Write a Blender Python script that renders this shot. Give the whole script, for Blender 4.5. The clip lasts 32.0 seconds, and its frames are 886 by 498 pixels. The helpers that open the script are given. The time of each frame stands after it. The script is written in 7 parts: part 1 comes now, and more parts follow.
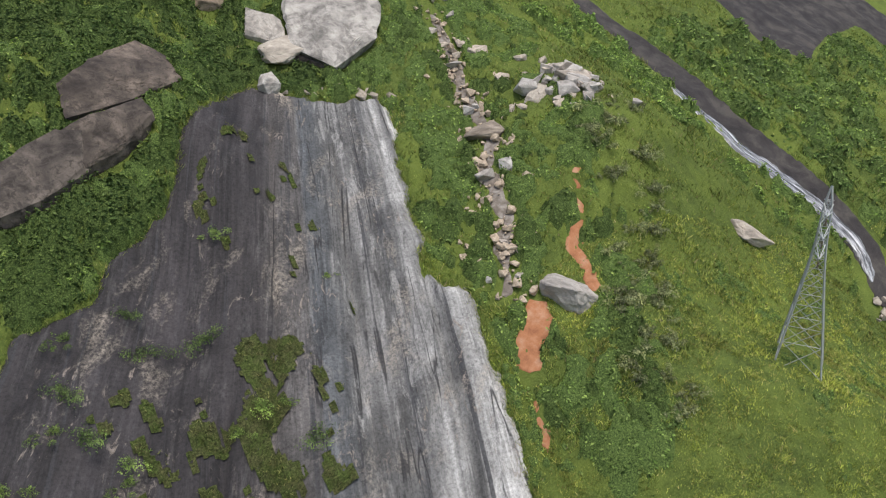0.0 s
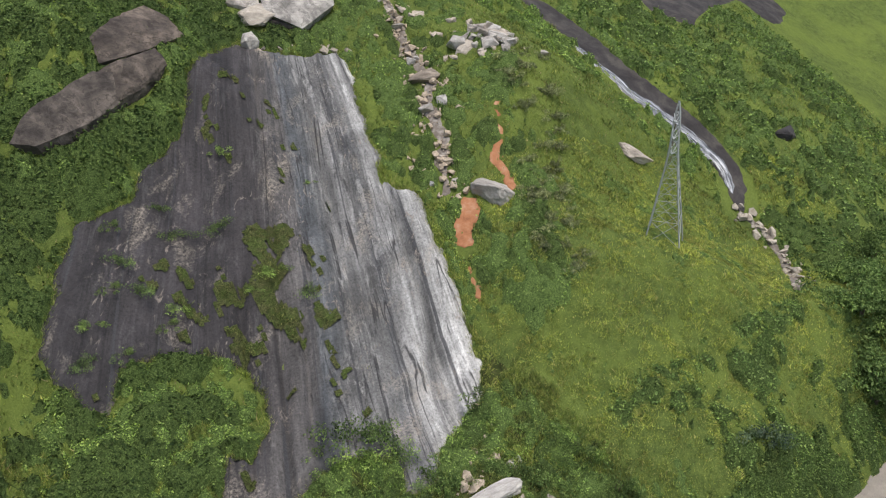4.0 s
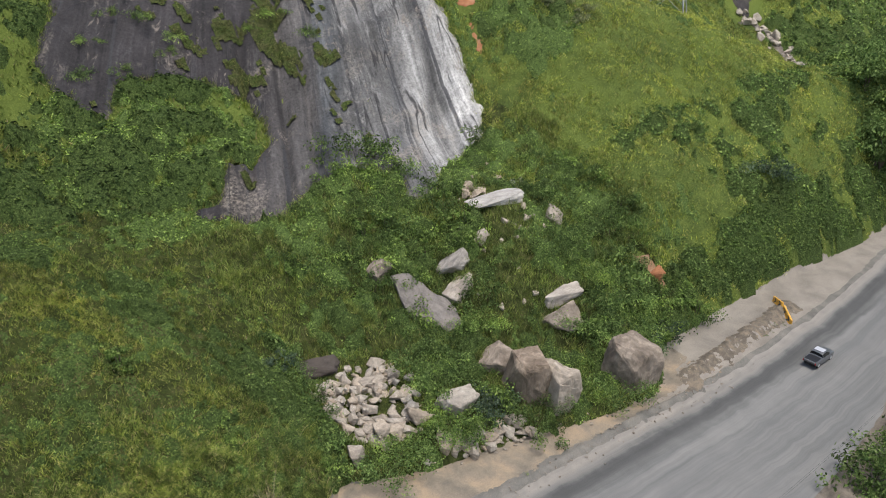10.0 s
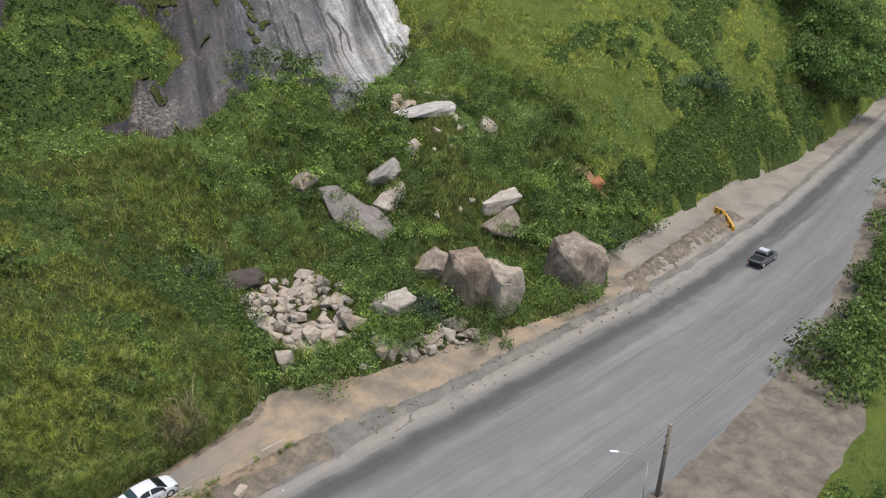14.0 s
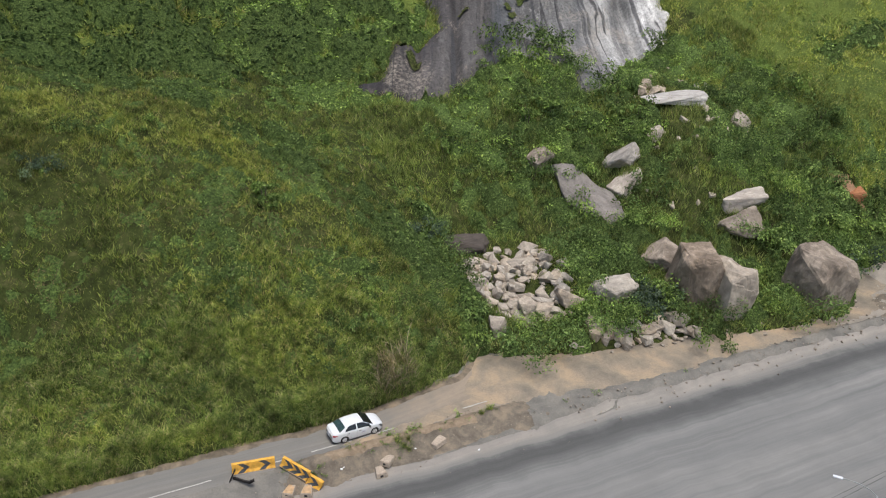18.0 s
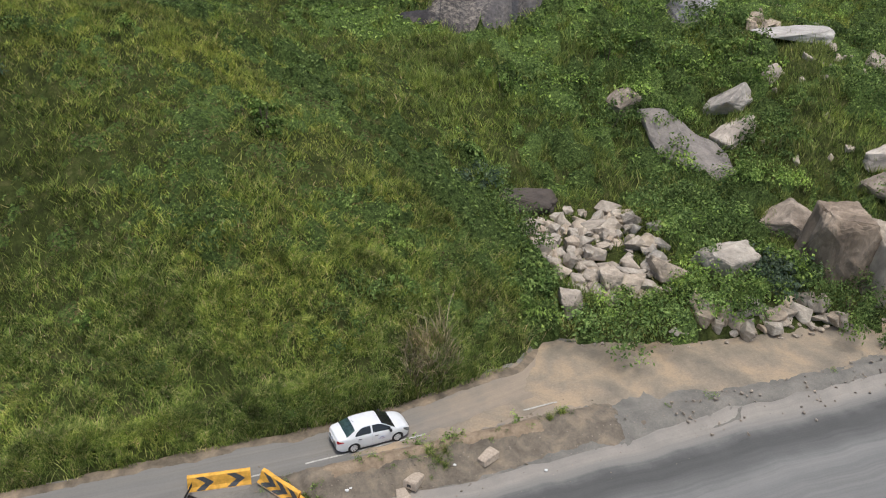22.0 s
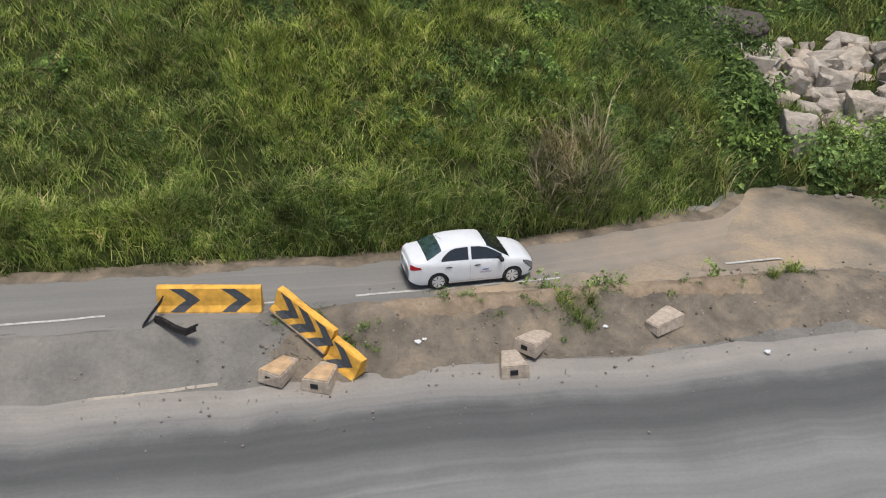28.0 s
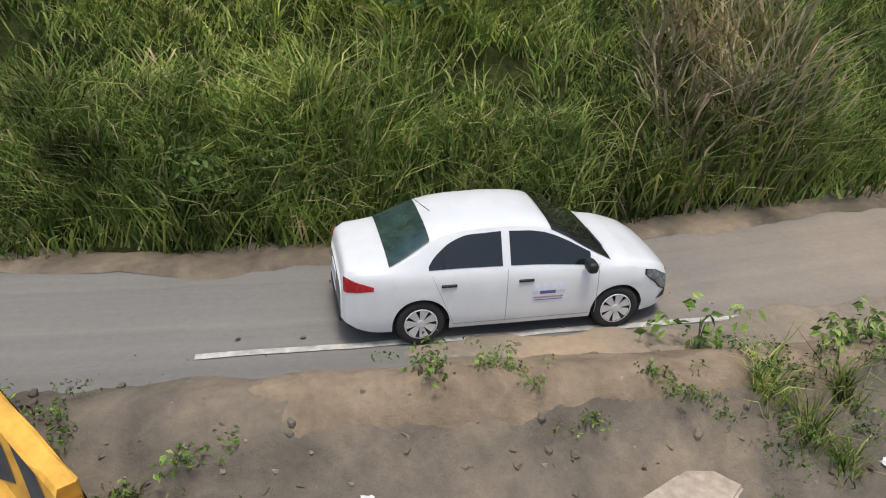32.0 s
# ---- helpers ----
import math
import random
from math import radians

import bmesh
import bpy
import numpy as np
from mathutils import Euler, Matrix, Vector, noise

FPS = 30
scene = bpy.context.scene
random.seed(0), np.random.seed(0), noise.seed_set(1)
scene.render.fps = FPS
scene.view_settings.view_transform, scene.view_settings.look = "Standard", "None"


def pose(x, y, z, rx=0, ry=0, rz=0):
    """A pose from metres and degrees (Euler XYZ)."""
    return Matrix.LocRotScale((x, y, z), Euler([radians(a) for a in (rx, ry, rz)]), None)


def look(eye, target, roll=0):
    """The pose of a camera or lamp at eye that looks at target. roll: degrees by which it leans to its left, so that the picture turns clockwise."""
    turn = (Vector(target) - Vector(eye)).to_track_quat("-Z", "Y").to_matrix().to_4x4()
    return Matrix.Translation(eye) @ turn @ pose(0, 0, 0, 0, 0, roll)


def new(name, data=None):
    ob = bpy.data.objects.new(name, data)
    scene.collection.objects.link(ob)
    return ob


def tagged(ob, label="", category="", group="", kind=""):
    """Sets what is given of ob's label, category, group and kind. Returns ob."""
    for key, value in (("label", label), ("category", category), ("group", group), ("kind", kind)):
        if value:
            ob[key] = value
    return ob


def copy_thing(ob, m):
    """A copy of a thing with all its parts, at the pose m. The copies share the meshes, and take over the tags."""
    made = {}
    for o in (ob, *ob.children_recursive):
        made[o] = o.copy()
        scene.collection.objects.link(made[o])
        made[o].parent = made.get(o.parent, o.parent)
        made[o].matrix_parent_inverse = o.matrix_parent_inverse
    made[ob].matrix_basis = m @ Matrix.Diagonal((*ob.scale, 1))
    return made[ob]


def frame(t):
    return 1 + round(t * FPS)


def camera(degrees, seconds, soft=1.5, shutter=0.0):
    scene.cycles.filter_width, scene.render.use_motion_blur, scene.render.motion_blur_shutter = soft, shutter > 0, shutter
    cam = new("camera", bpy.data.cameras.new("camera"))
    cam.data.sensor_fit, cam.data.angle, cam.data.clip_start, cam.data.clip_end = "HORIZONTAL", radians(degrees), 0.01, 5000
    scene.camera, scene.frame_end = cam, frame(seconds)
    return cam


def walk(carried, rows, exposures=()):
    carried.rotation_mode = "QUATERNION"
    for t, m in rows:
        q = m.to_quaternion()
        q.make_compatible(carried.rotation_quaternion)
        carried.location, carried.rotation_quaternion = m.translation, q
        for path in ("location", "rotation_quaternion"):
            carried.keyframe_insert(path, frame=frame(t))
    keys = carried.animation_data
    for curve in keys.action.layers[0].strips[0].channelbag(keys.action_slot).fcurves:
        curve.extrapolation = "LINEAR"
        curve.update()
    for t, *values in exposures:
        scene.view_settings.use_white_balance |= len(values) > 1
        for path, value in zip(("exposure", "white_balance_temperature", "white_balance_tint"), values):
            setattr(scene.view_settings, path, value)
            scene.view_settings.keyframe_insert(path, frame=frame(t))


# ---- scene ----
cam = camera(55.50, 32.0, soft=1.1)
# seconds, x, y, z in metres, yaw and pitch in degrees
ROWS = [
    (0, 19.36, -7.19, 86.93, -32.55, -23.51), (0.5, 16.92, -11.06, 87.35, -32.58, -23.70),
    (1, 14.33, -15.02, 87.56, -33.11, -23.80), (1.5, 11.52, -18.84, 87.71, -35.60, -23.90),
    (2, 8.56, -22.55, 87.62, -36.81, -23.91), (2.5, 5.57, -26.45, 87.77, -36.87, -24.00),
    (3, 2.48, -30.31, 87.84, -36.92, -24.03), (3.5, -0.69, -34.20, 87.73, -36.99, -24.00),
    (5.5, -11.59, -47.79, 83.80, -37.16, -23.80), (6, -12.85, -49.42, 80.61, -37.17, -24.18),
    (6.5, -13.25, -49.65, 77.50, -37.26, -25.93), (7, -13.12, -49.34, 74.38, -37.27, -26.17),
    (7.5, -12.89, -49.05, 71.18, -37.26, -26.18), (8, -12.77, -49.06, 68.11, -37.20, -26.19),
    (8.5, -12.51, -49.05, 65.05, -37.11, -26.29), (9, -12.41, -49.02, 61.98, -37.09, -26.38),
    (9.5, -12.37, -48.97, 58.94, -37.07, -26.43), (10, -12.32, -48.87, 55.82, -37.10, -26.43),
    (10.5, -12.28, -48.67, 52.55, -37.14, -26.38), (11, -12.19, -48.70, 49.57, -37.08, -26.45),
    (11.5, -12.06, -48.66, 46.91, -37.00, -26.52), (12, -11.81, -48.49, 44.97, -36.97, -26.67),
    (12.5, -11.76, -48.47, 44.20, -37.19, -26.66), (13, -11.66, -48.42, 44.14, -40.00, -26.64),
    (13.5, -11.60, -48.42, 44.16, -42.05, -26.72), (15.5, -11.87, -48.26, 43.21, -40.45, -27.01),
    (16, -11.84, -48.19, 42.78, -37.21, -27.02), (16.5, -11.75, -48.27, 42.55, -34.06, -27.04),
    (17, -11.80, -48.34, 42.31, -31.11, -27.04), (17.5, -11.73, -48.43, 42.28, -28.04, -27.17),
    (18, -11.80, -48.59, 42.11, -25.00, -27.10), (18.5, -11.67, -48.61, 41.84, -22.37, -27.05),
    (19, -11.46, -48.12, 41.57, -21.41, -26.97), (19.5, -11.08, -47.01, 41.15, -21.56, -26.82),
    (20, -10.40, -45.38, 39.98, -21.52, -26.81), (20.5, -9.32, -42.94, 37.78, -21.48, -26.81),
    (21, -8.11, -40.30, 35.02, -21.31, -26.58), (21.5, -6.92, -37.16, 32.30, -21.41, -26.62),
    (22, -5.82, -34.48, 29.55, -21.42, -26.50), (22.5, -4.83, -32.03, 26.92, -21.44, -26.57),
    (23, -4.06, -30.16, 24.45, -21.42, -26.63), (23.5, -3.32, -28.58, 21.97, -21.29, -26.74),
    (24, -3.05, -28.01, 19.77, -21.24, -27.01), (24.5, -3.07, -27.76, 17.63, -21.32, -27.29),
    (25, -3.15, -27.86, 16.55, -20.72, -27.45), (25.5, -3.25, -27.94, 16.31, -16.70, -27.31),
    (26, -3.24, -28.00, 16.31, -13.08, -27.33), (26.5, -3.13, -28.09, 16.25, -11.78, -27.16),
    (28.5, -1.08, -20.35, 12.29, -10.95, -27.76), (29, -0.48, -18.22, 10.99, -10.46, -27.49),
    (29.5, 0.06, -16.15, 9.70, -9.92, -27.15), (30, 0.48, -14.29, 8.65, -9.53, -27.01),
    (30.5, 0.82, -12.63, 7.76, -9.25, -26.99), (31, 1.10, -11.14, 6.99, -9.05, -27.01),
    (31.5, 1.35, -9.78, 6.29, -8.89, -27.00), (32, 1.60, -8.54, 5.59, -8.76, -26.88),
]
walk(cam, [(t, pose(x, y, z, 90 + pitch, 0, yaw)) for t, x, y, z, yaw, pitch in ROWS])

# ---- light: bright overcast, a wide soft sun from behind the viewer ----
world = bpy.data.worlds.new("world")
scene.world = world
world.use_nodes = True
wn = world.node_tree.nodes
sky = wn.new("ShaderNodeTexSky")
sky.sky_type, sky.sun_disc = "NISHITA", False
sky.sun_elevation, sky.sun_rotation = radians(72), radians(190)
sky.air_density, sky.dust_density, sky.ozone_density = 1.0, 3.0, 1.0
wn["Background"].inputs["Strength"].default_value = 0.12
world.node_tree.links.new(sky.outputs[0], wn["Background"].inputs["Color"])
sun = new("sun", bpy.data.lights.new("sun", "SUN"))
sun.data.energy, sun.data.angle, sun.data.color = 1.9, radians(16), (1.0, 0.96, 0.9)
sun.matrix_world = look((38, -2, 110), (30, 20, 0))
scene.view_settings.exposure = 0.55


# ---- plan: heights of the hillside ----
HILLS_LOW = [
    (2, 16, 13, 9, 1.9), (-14, 32, 20, 14, 1.9), (3, 40, 14, 12, -6.1), (24, 20, 7, 11, -4.5),
    (38, 34, 12, 13, -8.4), (17, 45, 12, 16, -3.8), (52, 46, 14, 14, -9.8), (66, 20, 10, 10, 0.3),
    (34, 62, 18, 16, -10.8), (52, 80, 18, 18, -9.2), (20, 90, 20, 18, -5.9), (40, 112, 20, 16, 1.8),
]
HILLS_HIGH = [
    (74, 104, 20, 18, -1.0), (72, 130, 25, 20, -5.1), (92, 52, 16, 18, 7.4), (112, 42, 16, 16, 9.5),
    (118, 86, 22, 20, 12.5), (150, 60, 16, 22, -3.6), (166, 96, 20, 24, 4.5), (190, 70, 18, 26, 5.3),
    (82, 22, 12, 10, 5.8), (140, 26, 22, 14, 11.7), (-25, 80, 35, 30, -3.4), (50, 8, 12, 9, -2.7),
    (7, 61, 11, 12, -6.9), (122, 112, 16, 16, 4.4), (174, 50, 12, 12, 4.2), (100, 150, 30, 25, 5.9),
    (30, 24, 8, 9, -3.9), (220, 90, 25, 40, 7.3), (-16, 14, 8, 8, -3.3),
]
KNOLLS_LOW = [
    (4, 38, 8, 8, 2.5), (100, 18, 18, 18, 3.4), (28, 26, 8, 8, 2.6), (-4, 34, 8, 8, 2.2), (100, 14, 12, 12, 3.8), (40, 18, 8, 8, -2.1),
    (88, 34, 8, 8, 1.8), (60, 14, 8, 8, 1.5), (80, 18, 8, 8, -1.7), (16, 10, 8, 8, 1.0), (40, 34, 8, 8, 2.0),
]
KNOLLS_HIGH = [
    (44, 42, 12, 12, 2.3), (-12, 54, 12, 12, -4.0), (44, 102, 12, 12, -2.2), (48, 74, 12, 12, 3.2), (164, 58, 18, 18, 2.8), (8, 70, 8, 8, -2.8),
    (32, 118, 8, 8, 2.7), (64, 58, 12, 12, -2.2), (44, 46, 12, 12, 2.9), (100, 82, 18, 18, 2.3), (124, 78, 12, 12, -3.4), (28, 42, 8, 8, -1.9),
    (16, 58, 8, 8, 1.9), (40, 98, 12, 12, -2.4), (72, 54, 12, 12, -2.1),
]


def sst(a, b, x):
    t = np.clip((x - a) / (b - a), 0, 1)
    return t * t * (3 - 2 * t)


def hash2(i, j, seed):
    v = np.sin(i * 127.1 + j * 311.7 + seed * 74.7) * 43758.5453
    return v - np.floor(v)


def vnoise(x, y, seed=0):
    i, j = np.floor(x), np.floor(y)
    fx, fy = x - i, y - j
    fx, fy = fx * fx * (3 - 2 * fx), fy * fy * (3 - 2 * fy)
    a, b = hash2(i, j, seed), hash2(i + 1, j, seed)
    c, d = hash2(i, j + 1, seed), hash2(i + 1, j + 1, seed)
    return (a + (b - a) * fx) * (1 - fy) + (c + (d - c) * fx) * fy


def fbm(x, y, seed=0, octaves=4):
    v, a = 0.0, 0.5
    for o in range(octaves):
        v = v + a * (vnoise(x * 2 ** o, y * 2 ** o, seed + o) - 0.5)
        a *= 0.5
    return v


FOOT = [(-60, 2.5), (2, 2.6), (8, 3.3), (11.5, 4.0), (14.5, 4.6), (16.2, 6.0), (17.5, 7.0), (19, 6.1), (24, 4.0), (30, 2.7), (38, 1.2),
        (45, 0.0), (50, -0.8), (54, -1.0), (57, 0.5), (61, 4.2), (65, 6.2), (75, 6.8), (92, 7.9), (118, 8.4), (145, 12.0), (300, 44.0)]


def y_foot(x):
    """The foot of the hillside, beside the old road."""
    return np.interp(x, [s[0] for s in FOOT], [s[1] for s in FOOT])


def bend(x):
    return 5.0 * sst(32, 112, x) + 0.0003 * np.maximum(x - 100, 0) ** 2


def drop(x):
    """How far the highway lies below the lane."""
    return 0.9 - 0.3 * sst(5, 14, x) - 0.45 * sst(60, 100, x)


NEAR = [(-300, -4.6), (5, -4.65), (14, -5.1), (50, -4.7), (60, -4.7), (73, -3.9), (88, -2.3), (100, -0.6), (115, 2.1), (144, 7.1), (300, 36)]
OUTER = [(-300, -21.4), (35, -22.6), (45, -21.9), (58, -20.2), (70, -18.2), (80, -15.7), (99, -10.1), (113, -5.9), (144, 0.5), (300, 27)]


def y_near(x):
    """The highway's edge on the hill side."""
    return np.interp(x, [s[0] for s in NEAR], [s[1] for s in NEAR])


def y_far(x):
    return np.interp(x, [s[0] for s in OUTER], [s[1] for s in OUTER])


def mound(x, y):
    """The dirt bank between the old road and the highway."""
    ridge = 0.42 * np.exp(-((y + 1.25) / 0.5) ** 2) * sst(-3.2, 3.0, x) * (1 - sst(15, 19, x))
    ridge = ridge + 0.35 * np.exp(-((y - y_near(x) - 1.9) / 0.8) ** 2) * sst(14, 20, x) * (1 - sst(62, 72, x))
    ridge = ridge + 1.0 * np.exp(-((y + 0.9 - 0.13 * (x - 59)) / 1.2) ** 2) * sst(57, 62, x) * (1 - sst(84, 89, x))
    return ridge * (0.75 + 1.1 * fbm(x * 0.9, y * 0.9, 31) + 0.55 * np.abs(fbm(x * 3.1, y * 3.1, 33, 4)))


def road_height(x):
    return -0.036 * np.clip(x, -300, 300)


def ground_height(x, y):
    x, y = np.broadcast_arrays(np.asarray(x, float), np.asarray(y, float))
    d = np.maximum(y - y_foot(x), 0)
    z = road_height(x) + 0.528 * np.where(d < 150, d, 150 + 40 * (1 - np.exp(-(d - 150) / 60)))
    gate = 1 - np.exp(-d / 3.0)
    for cx, cy, rx, ry, hh in HILLS_LOW + HILLS_HIGH + KNOLLS_LOW + KNOLLS_HIGH:
        if z.ndim == 0:
            z = z + gate * hh * np.exp(-((x - cx) / rx) ** 2 - ((y - cy) / ry) ** 2)
            continue
        m = (np.abs(x - cx) < 2.7 * rx) & (np.abs(y - cy) < 2.7 * ry)
        z[m] += gate[m] * hh * np.exp(-((x[m] - cx) / rx) ** 2 - ((y[m] - cy) / ry) ** 2)
    z = z + gate * (1.5 * fbm(x * 0.09, y * 0.09, 3) + 0.5 * fbm(x * 0.45, y * 0.45, 9, 3))
    z = z + mound(x, y) + 0.05 * fbm(x * 1.3, y * 1.3, 5, 2) * sst(-5.5, -4.5, y - bend(x))
    far = sst(12, 22, x)
    top = (1 - far) * -0.9 + far * (y_near(x) + 2.5)
    foot = (1 - far) * -3.1 + far * (y_near(x) + 0.9)
    z = z - drop(x) * sst(0, 1, (top - y) / (top - foot))
    low = np.maximum(y_far(x) - 4 - 5 * (1 - sst(54, 66, x)) - y, 0)
    return z - 0.35 * np.minimum(low, 60)


def inside(poly, x, y):
    """Signed distance to a polygon, positive inside."""
    x, y = np.asarray(x, float), np.asarray(y, float)
    best, odd = np.full(x.shape, 1e9), np.zeros(x.shape, bool)
    for (ax, ay), (bx, by) in zip(poly, poly[1:] + poly[:1]):
        t = np.clip(((x - ax) * (bx - ax) + (y - ay) * (by - ay)) / ((bx - ax) ** 2 + (by - ay) ** 2), 0, 1)
        best = np.minimum(best, np.hypot(x - ax - t * (bx - ax), y - ay - t * (by - ay)))
        if ay != by:
            odd ^= ((ay > y) != (by > y)) & (x < (bx - ax) * (y - ay) / (by - ay) + ax)
    return np.where(odd, best, -best)


def along(line, x, y):
    """Distance to a broken line."""
    best = np.full(np.shape(x), 1e9)
    for (ax, ay), (bx, by) in zip(line, line[1:]):
        t = np.clip(((x - ax) * (bx - ax) + (y - ay) * (by - ay)) / ((bx - ax) ** 2 + (by - ay) ** 2), 0, 1)
        best = np.minimum(best, np.hypot(x - ax - t * (bx - ax), y - ay - t * (by - ay)))
    return best


CLIFF_TOP = [(50.3, 111.2), (59.7, 120.5), (66, 125), (69, 123.6), (79.9, 119.3), (86.4, 118.6), (87.6, 114.7), (82.4, 103.6), (80.2, 96.4), (77.6, 88.7),
             (76.1, 83.9), (76.2, 81.3), (78.2, 80.5), (78.3, 75.8), (77.2, 71.7), (75.1, 65.3), (73.9, 60.2), (72.7, 55.8), (70.5, 50.3)]
CLIFF_FOOT = [(67.6, 45.1), (63.8, 44.3), (57.7, 41.2), (52.1, 36.2), (48.8, 35.4), (46.4, 35.6), (46.2, 37.4), (47.9, 41.5), (44.6, 43.1), (40.4, 43.7),
              (35.3, 42.9), (30.9, 41.5), (26, 42), (22, 43.7), (19, 45.9), (21.4, 47.5), (23.8, 46.9), (27.9, 54.4), (30.8, 52.5), (35.2, 54.7)]
CLIFF_SIDE = [(37.2, 61), (36.8, 65.5), (34.2, 68), (25.8, 68.8), (21, 68.2), (18.9, 65.9), (15.9, 62.7), (13.7, 65.2), (13.3, 67.9), (11.3, 70.2),
              (11.5, 73.7), (15.2, 80.8), (17.1, 85.7), (22.9, 92.3), (32.1, 93.5), (36.3, 98.5), (44.7, 101.9), (47.7, 106.7)]
CLIFF = CLIFF_TOP + CLIFF_FOOT + CLIFF_SIDE
FALL = [(150, 150), (151, 138), (155, 128.6), (156, 117.5), (154.5, 108), (154.5, 99.5), (156, 92.5), (159, 85.3), (161.8, 78.5), (161.5, 72.6), (160, 67.7), (154, 61.3)]
WATER = [(149.7, 112), (149.8, 101.5), (150.5, 93.4), (155.1, 85.6), (158.5, 79.4), (160.1, 73.4), (159, 69), (155.9, 65.2)]
STREAM = [(154, 61.3), (154.5, 55), (153, 49), (146, 42), (134, 34.4)]
SCAR = [(105.8, 134), (105.1, 127), (103.1, 119.9), (99.7, 111.7), (98.2, 104.3), (96.2, 98.8), (92.9, 95.8), (90.3, 88.6), (89.5, 84.6), (86.3, 82.3), (84.8, 78.1), (81.7, 75.5)]
UPPER_SLAB = [(201.4, 144), (199.2, 129), (209.3, 119.5), (234.6, 133), (262, 142), (265, 126), (310, 150), (300, 200), (205, 190)]


def cliff_in(x, y):
    x, y = np.broadcast_arrays(np.asarray(x, float), np.asarray(y, float))
    out = np.full(x.shape, -6.0)
    m = (x > 5) & (x < 94) & (y > 29) & (y < 132)
    px, py = x[m], y[m]
    out[m] = np.maximum(inside(CLIFF, px, py) + 1.8 * fbm(px * 0.2, py * 0.2, 41) + 1.6 * fbm(px * 0.7, py * 0.7, 43, 3), -6.0)
    return out


# ---- materials ----
def material(name, rough=0.9, spec=0.3):
    m = bpy.data.materials.new(name)
    m.use_nodes = True
    nt = m.node_tree
    b = nt.nodes["Principled BSDF"]
    b.inputs["Roughness"].default_value = rough
    b.inputs["Specular IOR Level"].default_value = spec
    return m, nt, b


def node(nt, kind, **vals):
    n = nt.nodes.new(kind)
    for key, v in vals.items():
        n.inputs[key].default_value = v
    return n


def coords(nt, scale=(1, 1, 1), uv=False, rot=(0, 0, 0)):
    tc = nt.nodes.new("ShaderNodeTexCoord")
    mp = nt.nodes.new("ShaderNodeMapping")
    mp.inputs["Scale"].default_value = scale
    mp.inputs["Rotation"].default_value = rot
    nt.links.new(tc.outputs["UV" if uv else "Object"], mp.inputs["Vector"])
    return mp.outputs[0]


def noise_tex(nt, vec, scale, detail=6, rough=0.6, dist=0.0):
    n = node(nt, "ShaderNodeTexNoise", Scale=scale, Detail=detail, Roughness=rough, Distortion=dist)
    if vec is not None:
        nt.links.new(vec, n.inputs["Vector"])
    return n.outputs["Fac"]


def ramp(nt, fac, stops):
    r = nt.nodes.new("ShaderNodeValToRGB")
    el = r.color_ramp.elements
    while len(el) < len(stops):
        el.new(0.5)
    for e, (p, c) in zip(el, stops):
        e.position, e.color = p, (*c, 1) if len(c) == 3 else c
    nt.links.new(fac, r.inputs[0])
    return r.outputs[0]


def grey(v):
    return (v, v, v)


def mix(nt, fac, a, b, kind="MIX"):
    m = nt.nodes.new("ShaderNodeMix")
    m.data_type, m.blend_type = "RGBA", kind
    for sock, v in ((m.inputs["Factor"], fac), (m.inputs["A"], a), (m.inputs["B"], b)):
        if isinstance(v, (int, float)):
            sock.default_value = v
        elif isinstance(v, tuple):
            sock.default_value = (*v, 1)
        else:
            nt.links.new(v, sock)
    return m.outputs["Result"]


def bump(nt, b, height, strength=0.5, dist=0.05):
    n = node(nt, "ShaderNodeBump", Strength=strength, Distance=dist)
    nt.links.new(height, n.inputs["Height"])
    nt.links.new(n.outputs[0], b.inputs["Normal"])


def plain(name, color, rough=0.6, metal=0.0, grain=30.0, amount=0.25, spec=0.4):
    m, nt, b = material(name, rough, spec)
    b.inputs["Metallic"].default_value = metal
    f = noise_tex(nt, coords(nt), grain, 5)
    dark = tuple(c * (1 - amount) for c in color)
    light = tuple(min(1, c * (1 + amount)) for c in color)
    nt.links.new(ramp(nt, f, [(0.3, dark), (0.7, light)]), b.inputs["Base Color"])
    bump(nt, b, f, 0.2, 0.01)
    return m


def soil_under_grass():
    m, nt, b = material("grassy_soil", 1.0, 0.1)
    v = coords(nt)
    big = noise_tex(nt, v, 0.06, 5)
    mid = noise_tex(nt, v, 0.5, 8, 0.7)
    fine = noise_tex(nt, v, 4.0, 8, 0.75)
    c1 = ramp(nt, mid, [(0.32, (0.04, 0.055, 0.018)), (0.5, (0.095, 0.135, 0.03)), (0.66, (0.17, 0.215, 0.05))])
    c2 = ramp(nt, fine, [(0.35, (0.03, 0.04, 0.014)), (0.5, (0.09, 0.125, 0.03)), (0.65, (0.20, 0.22, 0.07))])
    c = mix(nt, 0.5, c1, c2)
    c = mix(nt, ramp(nt, big, [(0.42, grey(0)), (0.62, grey(0.55))]), c, (0.16, 0.205, 0.042))
    nt.links.new(c, b.inputs["Base Color"])
    bump(nt, b, fine, 1.0, 0.3)
    return m


